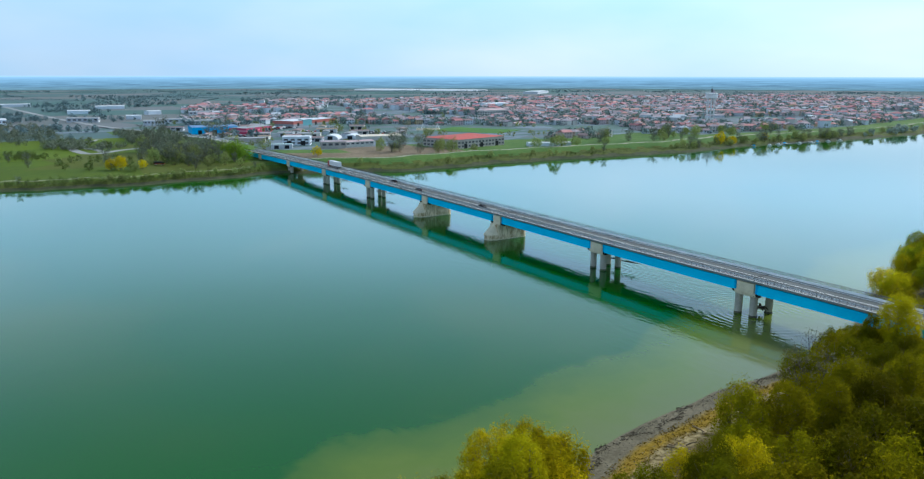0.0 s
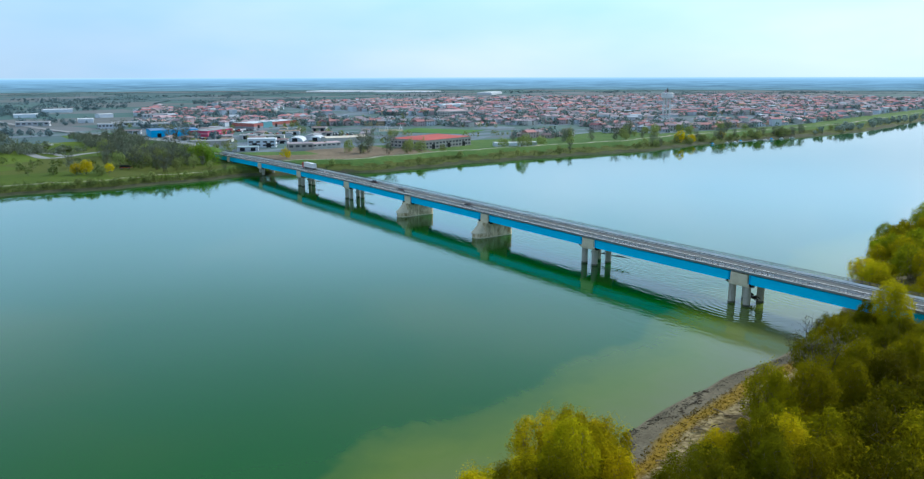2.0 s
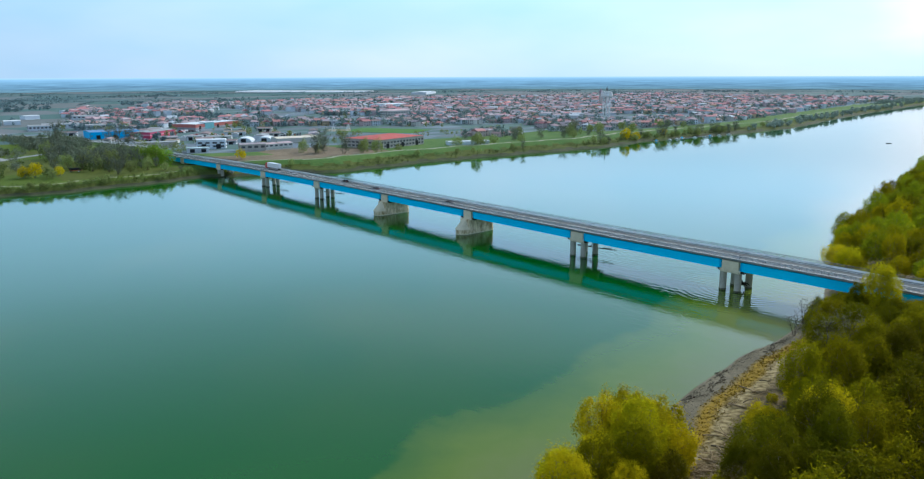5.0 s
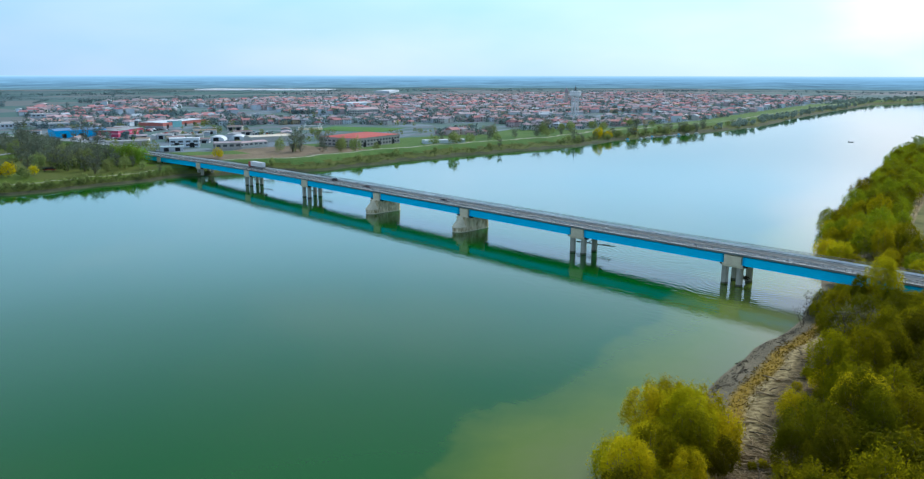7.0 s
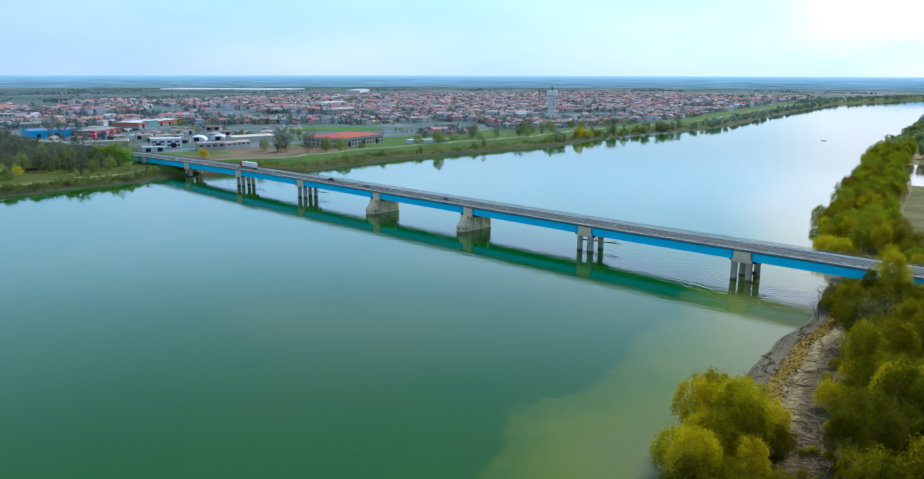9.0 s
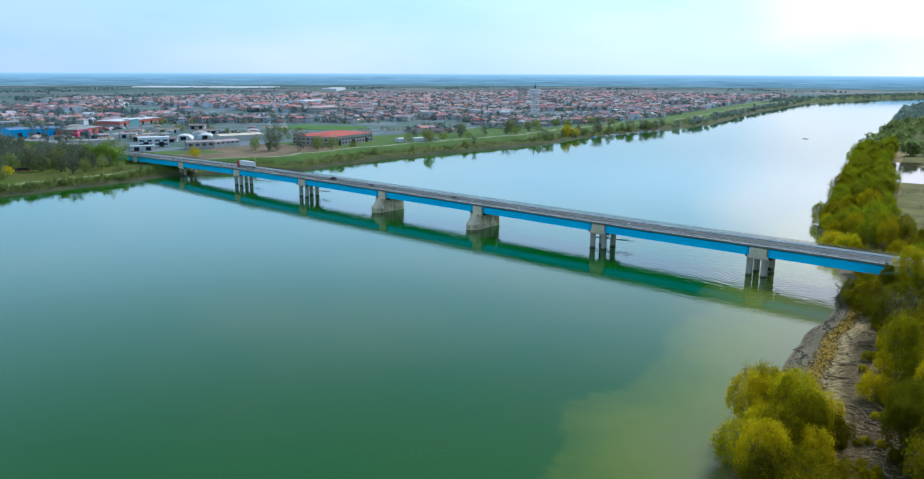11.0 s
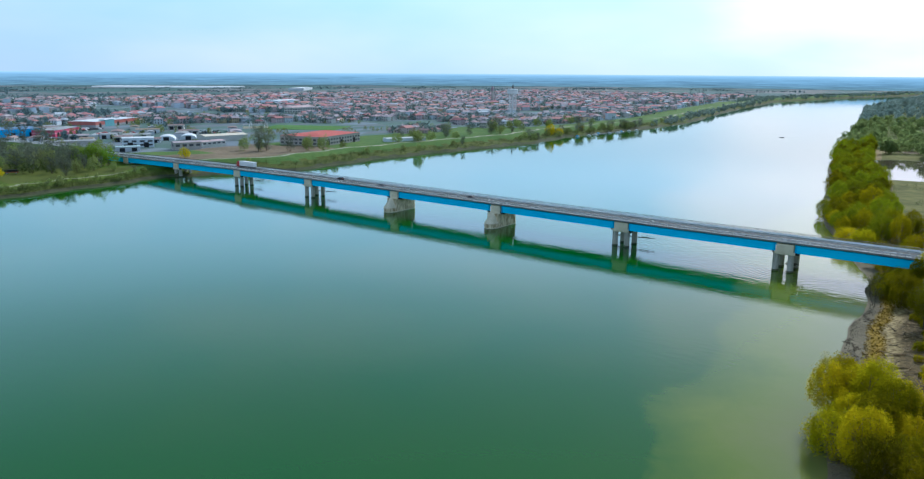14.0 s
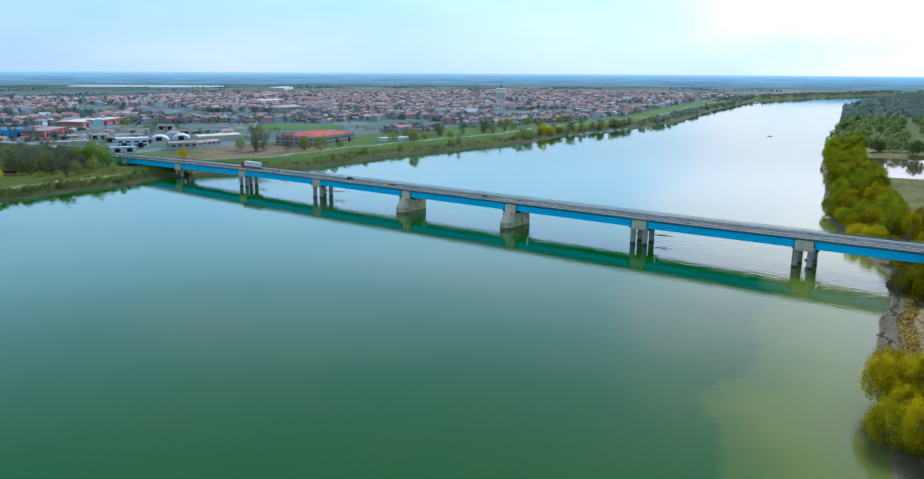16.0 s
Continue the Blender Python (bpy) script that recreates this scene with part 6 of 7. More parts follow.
# ---- the larger buildings ----
def hall(name, label, x, y, turn, w, d, h, wall_m, roof_m, roof_rise=0.6, bands=(), windows=0, category="warehouse", parapet=0.0, doors=0):
    """A hall, w along its own x, d deep, with its front at -y."""
    t = thing(name, label, category, pose(x, y, land(x, y), 0, 0, turn))
    wall = part("wall", Shape().box(-w / 2, -d / 2, -1.0, w / 2, d / 2, h), wall_m, t)
    e = 0.4
    if roof_rise > 1.5:
        r = Shape().add([(-w / 2 - e, -d / 2 - e, h), (w / 2 + e, -d / 2 - e, h), (w / 2 + e, d / 2 + e, h), (-w / 2 - e, d / 2 + e, h), (-w / 2 + d / 2, 0, h + roof_rise), (w / 2 - d / 2, 0, h + roof_rise)],
                        [(0, 1, 5, 4), (2, 3, 4, 5), (1, 2, 5), (3, 0, 4), (3, 2, 1, 0)])
    else:
        r = Shape().add([(-w / 2 - e, -d / 2 - e, h), (w / 2 + e, -d / 2 - e, h), (w / 2 + e, d / 2 + e, h), (-w / 2 - e, d / 2 + e, h), (-w / 2 - e, 0, h + roof_rise), (w / 2 + e, 0, h + roof_rise)],
                        [(0, 1, 5, 4), (2, 3, 4, 5), (1, 2, 5), (3, 0, 4), (3, 2, 1, 0)])
    roof = part("roof", r, roof_m, t)
    if parapet:
        part("parapet", Shape().box(-w / 2 - 0.2, -d / 2 - 0.2, h - parapet, w / 2 + 0.2, -d / 2 + 0.2, h + 0.5), roof_m, t)
    for z0, z1, m in bands:
        part("band", Shape().box(-w / 2 - 0.05, -d / 2 - 0.05, z0, w / 2 + 0.05, d / 2 + 0.05, z1), m, wall)
    rows_n = max(1, int((h - 1.2) / 3.1)) if windows else 0
    nd = int(windows * d / w)
    tall = 1.6 if rows_n > 1 else h * 0.32
    for k in range(rows_n):
        z0 = 1.3 + 3.1 * k if rows_n > 1 else h * 0.45
        for i in range(windows):
            x0, ww = -w / 2 + (i + 0.5) * w / windows, min(0.30 * w / windows, 2.0)
            part("window", Shape().box(x0 - ww, -d / 2 - 0.1, z0, x0 + ww, -d / 2 + 0.05, z0 + tall), SHUTTER, wall)
        for i in range(nd):
            y0, ww = -d / 2 + (i + 0.5) * d / nd, min(0.30 * d / nd, 2.0)
            part("window", Shape().box(w / 2 - 0.05, y0 - ww, z0, w / 2 + 0.1, y0 + ww, z0 + tall), SHUTTER, wall)
            part("window", Shape().box(-w / 2 - 0.1, y0 - ww, z0, -w / 2 + 0.05, y0 + ww, z0 + tall), SHUTTER, wall)
    for i in range(doors):
        x0 = -w / 2 + (i + 0.5) * w / doors
        part("loading_door", Shape().box(x0 - 2, -d / 2 - 0.12, 0, x0 + 2, -d / 2 + 0.05, min(4.2, h - 1)), DARK, wall)
    return t


# front faces look towards the river (east): turn 90 puts the front at +x
hall("blue_warehouse", "bright blue clad warehouse with blue grey roof", -735, 40, 84, 48, 36, 7.5, HALL_BLUE, mat("blue grey roof", (0.10, 0.20, 0.36), (0.16, 0.28, 0.45), 0.05, 9, 0.6), 0.8, doors=3)
hall("crimson_store", "crimson clad retail store with pink bands", -714, 77, 130, 52, 22, 6.5, HALL_CRIMSON, SHEET_GREY, 0.5, ((2.9, 4.2, mat("pink band", (0.6, 0.25, 0.30), (0.66, 0.30, 0.36), 0.1, 9, 0.6)),), doors=4, category="store")
hall("red_shopping_centre", "long red walled shopping centre with pale flat roof", -822, 182, 120, 88, 34, 6.5, HALL_RED, SHEET_WHITE, 0.4, ((0.0, 2.5, SHEET_GREY),), category="store", doors=5)
hall("glass_entrance_hall", "teal glazed entrance hall of the shopping centre", -802, 174, 120, 18, 8, 7.6, HALL_TEAL, SHEET_WHITE, 0.4, category="store")
hall("white_workshop", "white plaster workshop with wide dark openings", -545, 68, 62, 25, 14, 8.0, WALLS[0], SHEET_WHITE, 0.4, windows=4, category="workshop", doors=2)
hall("low_grey_shed", "low grey shed with pale metal roof", -518, 44, 66, 18, 8, 4.0, WALLS[4], mat("pale teal roof", (0.35, 0.48, 0.50), (0.45, 0.57, 0.58), 0.1, 9, 0.6), 0.3, category="shed", doors=2)
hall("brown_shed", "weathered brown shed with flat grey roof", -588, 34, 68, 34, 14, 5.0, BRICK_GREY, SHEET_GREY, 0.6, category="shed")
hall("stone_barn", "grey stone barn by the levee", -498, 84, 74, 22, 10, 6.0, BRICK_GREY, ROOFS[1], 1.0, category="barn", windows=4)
hall("cream_shed", "long low cream shed with pinkish roof", -512, 108, 95, 40, 14, 4.0, WALLS[1], ROOFS[2], 0.9, category="shed", windows=8)
hall("cream_hall", "cream roofed storage hall", -548, 154, 80, 42, 20, 5.0, WALLS[1], mat("cream sheet roof", (0.58, 0.52, 0.42), (0.68, 0.62, 0.52), 0.1, 9, 0.7), 1.2, category="warehouse")
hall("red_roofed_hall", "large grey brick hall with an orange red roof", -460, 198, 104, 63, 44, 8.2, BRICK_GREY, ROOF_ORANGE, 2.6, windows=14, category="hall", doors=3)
hall("long_apartment_block", "long cream apartment block with orange tiled roof", -830, 486, 96, 48, 16, 11.0, WALLS[1], ROOFS[2], 2.4, windows=9, category="apartment block")
hall("white_roofed_hall", "hall with a bright white roof amid the houses", -1130, 690, 100, 62, 44, 8.0, WALLS[0], SHEET_WHITE, 1.0, category="hall")
hall("long_white_factory", "long white factory beyond the flood plain", -1010, -205, 90, 110, 40, 7.0, WALLS[0], SHEET_WHITE, 0.6, windows=20, category="factory")
hall("concrete_yard_wall", "pale concrete store behind the levee", -415, 262, 66, 40, 10, 3.2, WALLS[0], SHEET_WHITE, 0.2, category="shed")
for x, y, w, d in ((-1250, -40, 60, 24), (-1420, 30, 90, 30), (-1180, 60, 40, 22), (-1600, -120, 110, 30), (-1050, 10, 36, 18), (-1330, 160, 70, 26)):
    hall("farm_hall", "pale farm hall in the plain", x, y, 92 + rng.uniform(-15, 15), w * 0.55, d * 0.7, 5.5, WALLS[0], SHEET_WHITE, 1.0, category="farm building")
for x, y in ((-930, 40), (-960, 90), (-1010, -60), (-905, 10), (-1120, 120), (-880, 60)):
    hall("grey_workshop", "grey workshop in the trading estate", x, y, 80 + rng.uniform(-8, 8), rng.uniform(24, 44), rng.uniform(14, 24), 6.0, WALLS[4], SHEET_GREY, 0.8, category="workshop", windows=6)

# car parks by the stores, too many cars to count
rng = random.Random(63)
YARD = [(-600, 84), (-622, 62), (-640, 92), (-655, 70), (-618, 108), (-575, 96), (-566, 76), (-610, 150), (-632, 172), (-650, 140), (-672, 150), (-690, 166), (-662, 112), (-576, 186), (-600, 206), (-628, 222), (-700, 200),
        (-730, 168), (-760, 90), (-780, 60), (-800, 110), (-648, 30), (-676, 20), (-606, 24), (-830, 60), (-850, 100), (-870, 150), (-790, 10)]
for x, y in YARD:
    w, d, h = rng.uniform(10, 24), rng.uniform(7, 13), rng.uniform(3.0, 5.0)
    k = rng.randrange(4)
    hall("yard_shed", ("low grey roofed yard shed", "low yard shed with a haze-tinted brown roof", "low yard shed with a rusty metal roof", "low yard shed with a dark brown roof")[k] + " near the levee", x, y, 60 + rng.choice((0, 90)) + rng.uniform(-12, 12), w, d, h,
         WALLS[rng.choice((1, 4, 4))], (SHEET_GREY, ROOFS[1], SHEET_BROWN, ROOFS[3])[k], 1.0, category="shed", windows=3 if k % 2 else 0, doors=2)
rng = random.Random(77)
lots = Shape()
for x0, y0, turn, rows_n, cols in ((-770, 118, 120, 5, 16), (-690, 118, 132, 4, 14), (-640, 196, 60, 4, 12), (-668, 40, 96, 3, 12), (-880, 232, 120, 3, 14)):
    c, s = math.cos(radians(turn)), math.sin(radians(turn))
    for i in range(rows_n):
        for j in range(cols):
            if rng.random() < 0.25:
                continue
            u, v = j * 2.8 - cols * 1.4, i * 9.0 - rows_n * 4.5
            cx, cy = x0 + u * c - v * s, y0 + u * s + v * c
            z = land(cx, cy) + 0.1
            b = [(cx + p * c - q * s, cy + p * s + q * c) for p, q in ((-0.9, -2.1), (0.9, -2.1), (0.9, 2.1), (-0.9, 2.1))]
            t = [(cx + p * c - q * s, cy + p * s + q * c) for p, q in ((-0.75, -1.0), (0.75, -1.0), (0.75, 1.2), (-0.75, 1.2))]
            k = rng.choice((0, 0, 1, 1, 2, 3))
            lots.prism([(p, q, z + 0.15) for p, q in b], [(p, q, z + 0.85) for p, q in b], k)
            lots.prism([(p, q, z + 0.85) for p, q in t], [(p * 0.9 + cx * 0.1, q * 0.9 + cy * 0.1, z + 1.4) for p, q in t], k)
tagged(new("parked_cars", lots.mesh("parked_cars", PAINT_WHITE, PAINT_GREY, PAINT_BLACK, PAINT_RED)), "rows of parked cars before the stores", "cars", kind="stuff")

# white barrel vaulted halls
for x, y, w in ((-590, 122, 16), (-582, 140, 16)):
    t = thing("vaulted_hall", "white barrel vaulted storage tent", "tent", pose(x, y, land(x, y), 0, 0, -35), "vaulted halls")
    prof = [(w / 2 * math.cos(math.pi * i / 10), 4.6 * math.sin(math.pi * i / 10)) for i in range(11)]
    part("vault", Shape().loft([[(xx, p, z) for p, z in prof] for xx in (-11, -5, 0, 5, 11)]), SHEET_WHITE, t)
    part("door", Shape().box(11.0, -2.5, 0, 11.1, 2.5, 3.4), DARK, t)

# greenhouses: long white plastic tunnels in the plain
for k in range(7):
    x, y = -2521 - k * 15.0, 1275 + k * 19.0
    t = thing("greenhouse", "long white plastic greenhouse tunnels in the plain", "greenhouse", pose(x, y, land(x, y), 0, 0, 37.8), "greenhouses")
    prof = [(11 * math.cos(math.pi * i / 6), 4.0 * math.sin(math.pi * i / 6)) for i in range(7)]
    part("tunnel", Shape().loft([[(xx, p, z) for p, z in prof] for xx in (-255, 0, 255)]), SHEET_WHITE, t)
hall("white_logistics_hall", "white logistics hall in the plain", -1955, 1440, 130, 180, 50, 7.5, SHEET_WHITE, SHEET_WHITE, 0.8)

# sports ground
pitch = tagged(new("sports_pitch", Shape().prism([(-672, 318, 3.2), (-640, 262, 3.2), (-560, 306, 3.2), (-590, 362, 3.2)], [(-672, 318, 3.75), (-640, 262, 3.75), (-560, 306, 3.75), (-590, 362, 3.75)]).mesh("sports_pitch", PITCH)), "green turf sports pitch", "sports pitch", kind="structure")
for x, y in ((-646, 258), (-640, 274)):
    t = thing("leaning_pylon", "white leaning pylon of the stand roof", "pylon", pose(x, y, land(x, y)), "stand pylons")
    part("mast", Shape().tube([(0, -1.5, -0.5), (0, 1.2, 8.0)], [0.5, 0.35], 6), TANK, t)
    part("stay", Shape().tube([(0, 1.2, 8.0), (0, 4, -0.3)], [0.35, 0.35], 5), TANK, t)
stand = thing("stand", "white roofed stand at the sports pitch", "stand", pose(-646, 266, land(-646, 266), 0, 0, 60))
part("roof", Shape().prism([(-14, 2, 4.2), (14, 2, 4.2), (14, 5, 4.6), (-14, 5, 4.6)], [(-14, 2, 4.4), (14, 2, 4.4), (14, 5, 4.8), (-14, 5, 4.8)]), SHEET_GREY, stand)
for k in range(4):
    part("step", Shape().box(-14, -3 + k * 1.6, -0.4, 14, -1.4 + k * 1.6, 0.6 + 0.6 * k), CONCRETE, stand)
for x in (-13, 0, 13):
    part("post", Shape().box(x - 0.15, 3.9, -0.4, x + 0.15, 4.2, 4.6), STEEL, stand)

# water tower: a wide white tank on a frame of columns
wt = thing("water_tower", "white water tower tank on an open concrete frame", "water tower", pose(-560, 655, land(-560, 655)))
n = 20
circ = lambda r, z: [(r * math.cos(6.2832 * i / n), r * math.sin(6.2832 * i / n), z) for i in range(n)]
part("tank", Shape().loft([circ(6.5, 33.0), circ(8.0, 34.2), circ(8.0, 39.5), circ(7.4, 40.3)]), TANK, wt, "white drum tank")
part("tank_rim", Shape().loft([circ(8.15, 38.8), circ(8.15, 39.3)]), SHEET_GREY, wt)
for i in range(8):
    a = 6.2832 * i / 8
    part("column", Shape().tube([(5.6 * math.cos(a), 5.6 * math.sin(a), -1), (5.2 * math.cos(a), 5.2 * math.sin(a), 33.4)], [0.42, 0.38], 6), TOWER_C, wt)
for z in (6, 12, 18, 24, 30):
    ring = [(5.5 * math.cos(6.2832 * i / 8), 5.5 * math.sin(6.2832 * i / 8)) for i in range(8)]
    for i in range(8):
        (ax, ay), (bx, by) = ring[i], ring[(i + 1) % 8]
        part("ring_beam", Shape().tube([(ax, ay, z), (bx, by, z)], [0.25, 0.25], 4), TOWER_C, wt)
part("stair_core", Shape().loft([circ(0.9, -1), circ(0.9, 33.5)]), TOWER_C, wt)
ant = part("antenna", Shape().tube([(0, 0, 40), (0, 0, 50)], [0.25, 0.12], 5), RAIL, wt)
part("antenna_arms", Shape().box(-1.5, -0.1, 42, 1.5, 0.1, 44).box(-0.1, -1.5, 44.5, 0.1, 1.5, 46), RAIL, ant)
bt = thing("bell_tower", "slim dark brick bell tower over the roofs", "tower", pose(-848, 1005, land(-848, 1005)))
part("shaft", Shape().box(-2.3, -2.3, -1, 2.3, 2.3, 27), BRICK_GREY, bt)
part("belfry", Shape().box(-2.6, -2.6, 27, 2.6, 2.6, 31), ROOFS[1], bt)
part("spire", Shape().loft([[(-2.8, -2.8, 31), (2.8, -2.8, 31), (2.8, 2.8, 31), (-2.8, 2.8, 31)], [(-0.2, -0.2, 37), (0.2, -0.2, 37), (0.2, 0.2, 37), (-0.2, 0.2, 37)]]), ROOFS[1], bt)

# lanes in the flood plain
def lane(name, pts, w, material, label):
    s = Shape()
    v = []
    for k, (x, y) in enumerate(pts):
        a, b = Vector(pts[max(k - 1, 0)]), Vector(pts[min(k + 1, len(pts) - 1)])
        d = (b - a).normalized()
        nx, ny = -d.y * w / 2, d.x * w / 2
        v += [(x + nx, y + ny, land(x + nx, y + ny) + 0.15), (x - nx, y - ny, land(x - nx, y - ny) + 0.15)]
    s.add(v, [(2 * i, 2 * i + 2, 2 * i + 3, 2 * i + 1) for i in range(len(pts) - 1)])
    tagged(new(name, s.mesh(name, material)), label, "lane", kind="structure")


def smooth_line(pts, step=6.0):
    out = []
    p = [Vector(q) for q in pts]
    p = [p[0] * 2 - p[1]] + p + [p[-1] * 2 - p[-2]]
    for i in range(1, len(p) - 2):
        k = max(2, int((p[i + 1] - p[i]).length / step))
        for j in range(k):
            t = j / k
            out.append(tuple(0.5 * ((2 * p[i]) + (p[i + 1] - p[i - 1]) * t + (2 * p[i - 1] - 5 * p[i] + 4 * p[i + 1] - p[i + 2]) * t * t + (3 * p[i] - p[i - 1] - 3 * p[i + 1] + p[i + 2]) * t ** 3)))
    out.append(tuple(p[-2]))
    return out


lane("flood_plain_lane", smooth_line([(-700, -80), (-676, -94), (-650, -108), (-617, -114), (-582, -113), (-552, -107), (-560, -92), (-573, -80), (-586, -60), (-602, -46), (-622, -43)]), 8.0, ROAD, "pale asphalt lane curving through the flood plain")
lane("flood_plain_branch", smooth_line([(-617, -113), (-604, -104), (-590, -98), (-574, -96), (-562, -92)]), 6.0, ROAD, "pale asphalt side lane in the flood plain")
trailer = thing("red_trailer", "red farm trailer parked under bank trees", "trailer", pose(-443, -74, land(-443, -74), 0, 0, 60))
part("bed", Shape().box(-4, -1.3, 0.9, 4, 1.3, 1.3), PAINT_RED, trailer)
part("load", Shape().box(-3.8, -1.2, 1.3, 3.8, 1.2, 2.6, bev=0.2), RUBBER, trailer)
for x in (-2.5, 2.5):
    for y in (-1.1, 1.1):
        wheel(trailer, x, y, 0.45, 0.3)

# moored boats along the far bank
rng = random.Random(55)
pont = thing("pontoon", "grey floating landing stage by the far bank", "pontoon", pose(float(left_bank(520)) + 2.5, 520, 0, 0, 0, 92))
part("deck", Shape().box(-30, -1.0, 0.15, 30, 1.0, 0.5), WALKWAY, pont)
for k in range(5):
    part("float", Shape().box(-28 + k * 13, -0.8, -0.4, -24 + k * 13, 0.8, 0.15), SHEET_GREY, pont)
for k in range(9):
    y = 455 + k * 16 + rng.uniform(-2, 2)
    b = thing("moored_boat", "small white boat moored at the far bank", "boat", pose(float(left_bank(y)) + rng.uniform(3, 6), y, -0.1, 0, 0, rng.uniform(-25, 25)), "moored boats")
    L = rng.uniform(2.4, 3.4)
    part("hull", Shape().loft([[(x * L / 3, w * c, z) for c, z in ((-1, 0.8), (-0.8, 0.1), (0, -0.15), (0.8, 0.1), (1, 0.8))] for x, w in ((-3.0, 0.95), (-1.5, 1.15), (0.5, 1.15), (2.0, 0.8), (3.2, 0.08))]), PAINT_WHITE, b)
    part("cabin", Shape().prism([(-1.2, -0.8, 0.8), (1.0, -0.8, 0.8), (1.0, 0.8, 0.8), (-1.2, 0.8, 0.8)], [(-1.1, -0.65, 1.7), (0.5, -0.65, 1.7), (0.5, 0.65, 1.7), (-1.1, 0.65, 1.7)]), PAINT_WHITE if k % 3 else HALL_BLUE, b)

# ---- the near shore: driftwood, stones and litter ----
rng = random.Random(31)
LOGS = [log_shape(rng.uniform(3.5, 8), rng.uniform(0.12, 0.24), 0.15, rng.randrange(1, 5)) for _ in range(7)]
LOG_MESH = [s.mesh("driftwood_log", DRIFT if k % 4 else BARK) for k, s in enumerate(LOGS)]
for k in range(110):
    y = rng.uniform(-150, 8)
    d = rng.choice((rng.uniform(13, 24), rng.uniform(14, 30), rng.uniform(10, 16)))
    x = float(right_bank(y)) + d
    o = tagged(new("driftwood_log", LOG_MESH[rng.randrange(7)]), "bleached driftwood log stranded on the river bank", "driftwood", "stranded logs")
    o.matrix_basis = pose(x, y, land(x, y) - 0.02, rng.uniform(-3, 3), rng.uniform(-4, 4), rng.uniform(0, 180))
    sc = rng.uniform(0.5, 1.0)
    o.scale = (sc, sc, sc)
# the drift pile left by high water behind the willows
for k in range(85):
    x, y = rng.gauss(63.5, 3.2), rng.gauss(-111, 9.0)
    o = tagged(new("driftwood_log", LOG_MESH[rng.randrange(7)]), "bleached driftwood log in a tangled drift pile", "driftwood", "drift pile logs")
    o.matrix_basis = pose(x, y, land(x, y) + rng.uniform(-0.05, 0.25), rng.uniform(-6, 6), rng.uniform(-8, 8), rng.gauss(20, 50))
    sc = rng.uniform(0.35, 0.9)
    o.scale = (sc, sc, sc)
s = Shape()
for k in range(2600):
    y = rng.uniform(-160, 10)
    d = abs(rng.gauss(0, 1.0)) * 0.9 + 0.6 if rng.random() < 0.6 else rng.uniform(1, 12)
    x = float(right_bank(y)) + d
    r = rng.uniform(0.05, 0.15)
    z = land(x, y)
    s.prism([(x - r, y - r * 0.7, z - 0.1), (x + r, y - r * 0.9, z - 0.1), (x + r * 0.8, y + r, z - 0.1), (x - r * 0.9, y + r * 0.8, z - 0.1)],
            [(x - r * 0.5, y - r * 0.4, z + r * 0.7), (x + r * 0.6, y - r * 0.4, z + r * 0.5), (x + r * 0.4, y + r * 0.5, z + r * 0.8), (x - r * 0.4, y + r * 0.4, z + r * 0.6)])
tagged(new("shore_stones", s.mesh("shore_stones", mat("dark shore stones", (0.07, 0.064, 0.045), (0.19, 0.17, 0.125), 0.4, 6, 0.9, island=0.4))), "dark stones and clods along the waterline", "stones", kind="stuff")
s = Shape()
for k in range(1500):
    y = rng.uniform(-160, 8)
    x = float(right_bank(y)) + rng.uniform(13, 30)
    z = land(x, y) + 0.05
    a, ln = rng.uniform(0, 6.28), rng.uniform(0.5, 2.2)
    d = Vector((math.cos(a) * ln, math.sin(a) * ln, rng.uniform(-0.05, 0.25)))
    p = Vector((x, y, z))
    s.tube([p - d * 0.5, p + d * 0.5], [rng.uniform(0.03, 0.07), 0.02], 3)
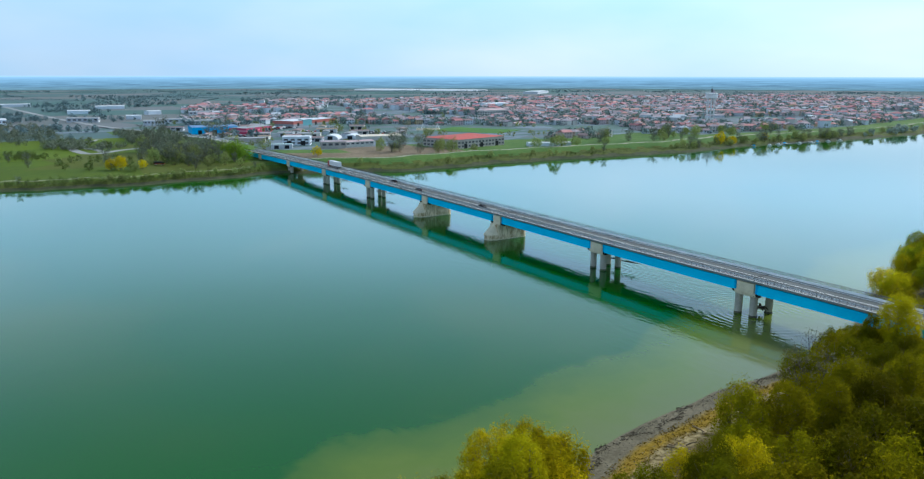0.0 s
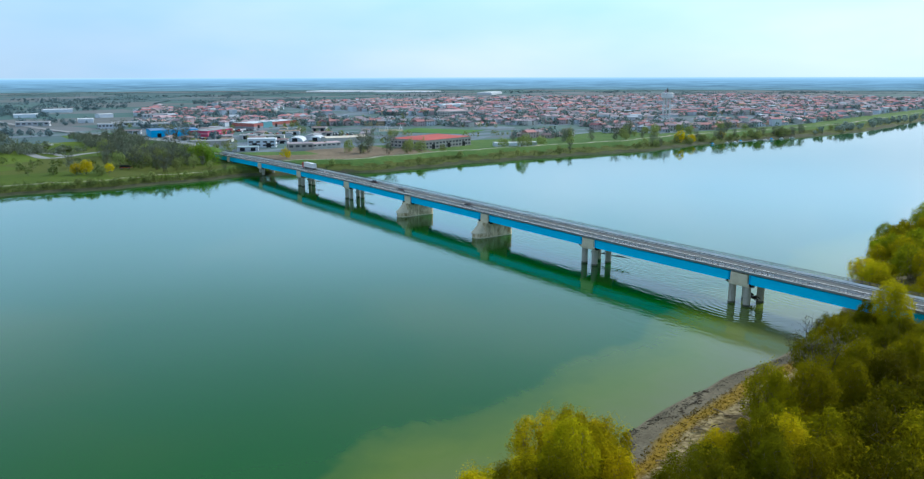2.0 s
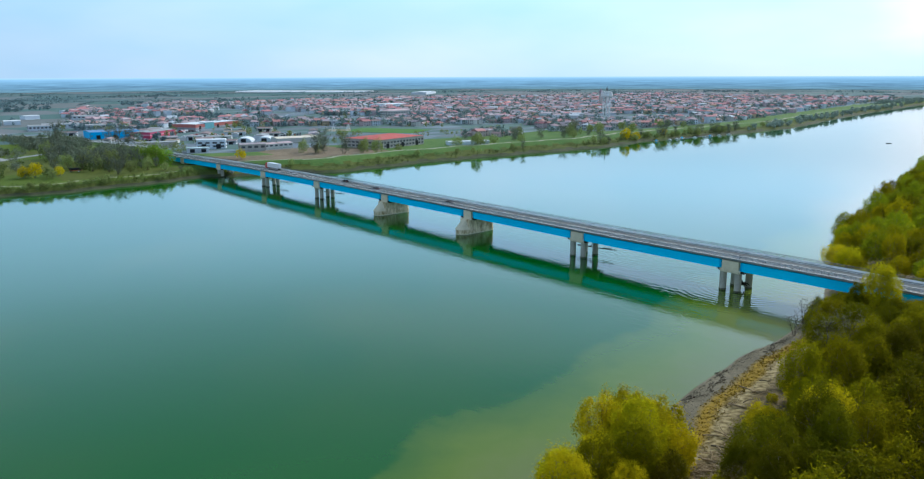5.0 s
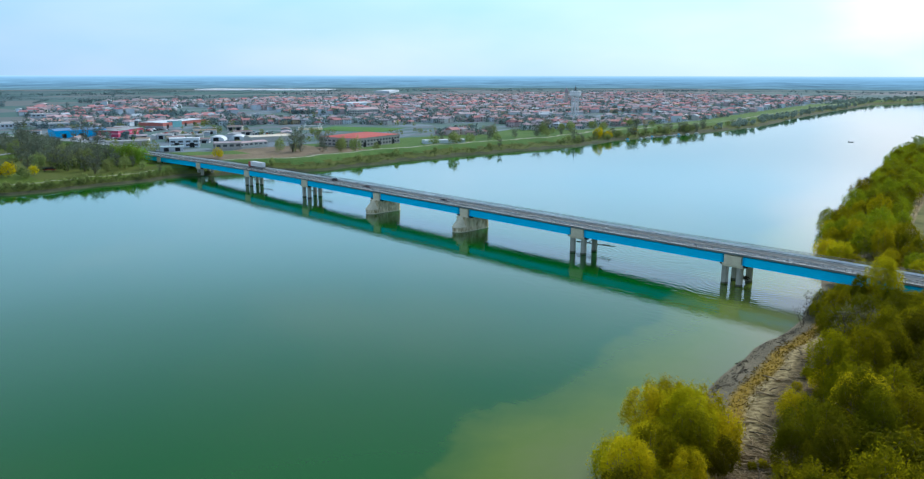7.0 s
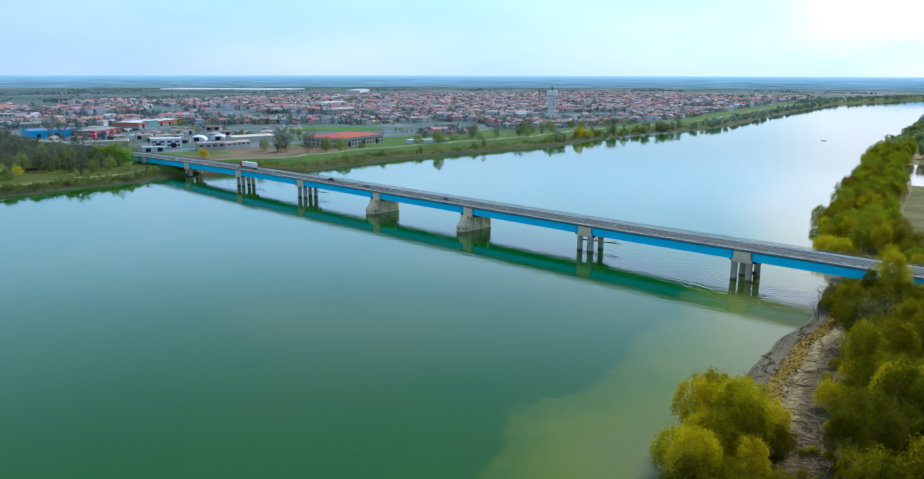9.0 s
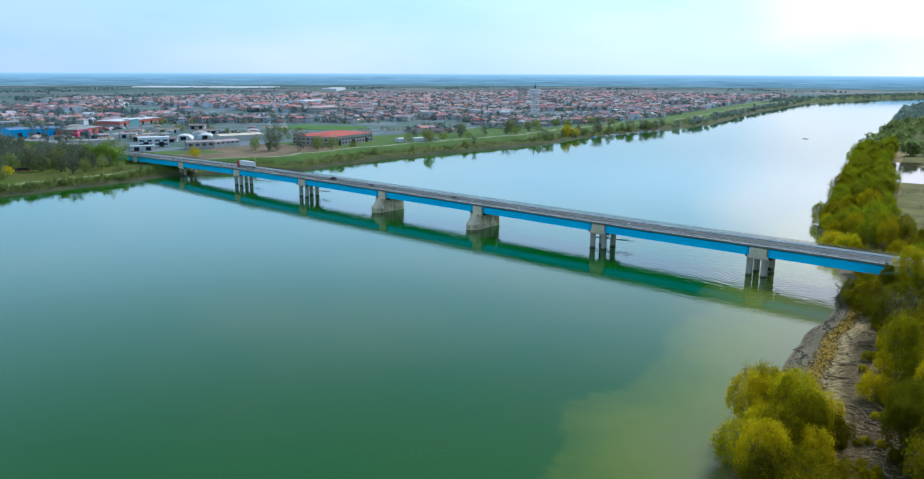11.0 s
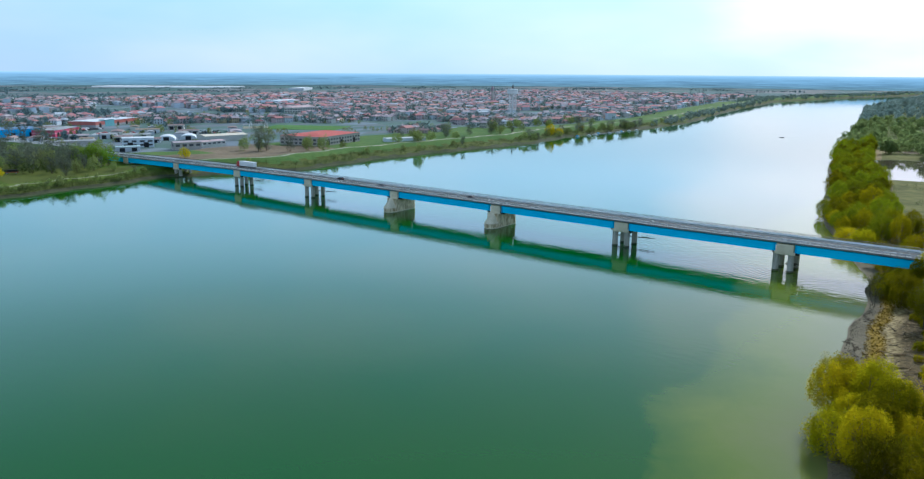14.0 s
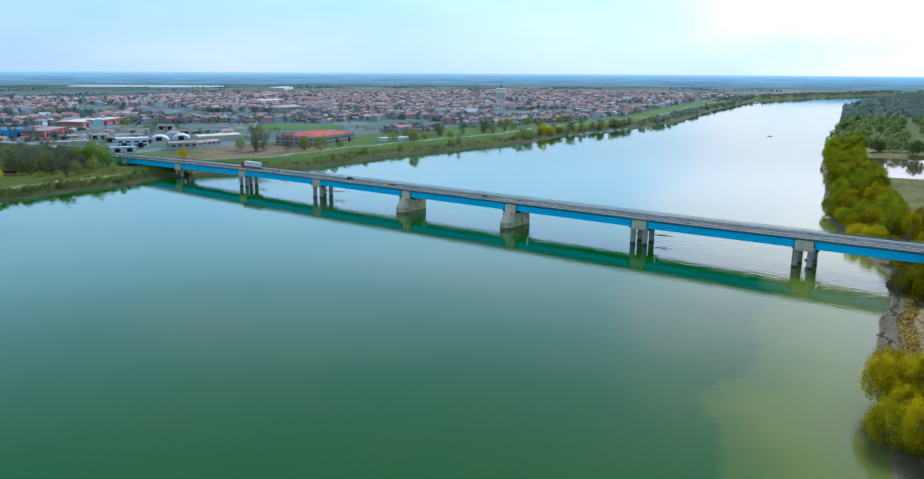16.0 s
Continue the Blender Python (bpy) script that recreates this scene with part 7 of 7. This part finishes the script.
for k in range(1100):
    x, y = rng.gauss(63.0, 3.6), rng.gauss(-112, 10.0)
    a, ln = rng.gauss(0.4, 0.8), rng.uniform(0.6, 2.6)
    d = Vector((math.cos(a) * ln, math.sin(a) * ln, rng.uniform(-0.1, 0.4)))
    p = Vector((x, y, land(x, y) + rng.uniform(0.02, 0.2)))
    s.tube([p - d * 0.5, p + d * 0.5], [rng.uniform(0.03, 0.08), 0.025], 3)
wrack = Shape()
for k in range(800):
    y = rng.uniform(-110, -8)
    x = float(right_bank(y)) + 2.2 + 1.3 * math.sin(y * 0.23) + 0.8 * math.sin(y * 0.71) + rng.gauss(0, 0.45)
    if hum(x, y, 0.12, 51) < -0.12:
        continue
    p = Vector((x, y, land(x, y) + 0.05))
    a, ln = rng.gauss(1.5, 0.7), rng.uniform(0.3, 1.1)
    d = Vector((math.cos(a) * ln, math.sin(a) * ln, rng.uniform(-0.03, 0.12)))
    wrack.tube([p - d * 0.5, p + Vector((0, 0, 0.1)), p + d * 0.5], [0.03, rng.uniform(0.03, 0.075), 0.02], 4)
tagged(new("wrack_line", wrack.mesh("wrack_line", BARK)), "dark line of wet wood and debris along the waterline", "wrack", kind="stuff")
tagged(new("drift_twigs", s.mesh("drift_twigs", DRIFT)), "litter of bleached twigs washed up on the bank", "twigs", kind="stuff")
s = Shape()
for k in range(2200):
    y = rng.uniform(-150, 6)
    w = float(np.interp(y, [-100, -20], [1.0, 0.62]))
    x = float(right_bank(y)) + rng.uniform(5.5, 11.5) * w
    z = land(x, y)
    for b in range(3):
        a, h = rng.uniform(0, 6.28), rng.uniform(0.12, 0.35)
        p = Vector((x + rng.uniform(-0.3, 0.3), y + rng.uniform(-0.3, 0.3), z - 0.03))
        q = Vector((math.cos(a), math.sin(a), 0)) * 0.12
        s.add([p - q, p + q, p + Vector((q.y * 3, q.x * 3, h))], [(0, 1, 2)])
tagged(new("dry_grass_tufts", s.mesh("dry_grass_tufts", mat("dry tufts", (0.14, 0.088, 0.006), (0.21, 0.134, 0.010), 0.2, 6, 0.9, island=0.3))), "ochre dry grass tufts on the sandy bank", "grass", kind="stuff")
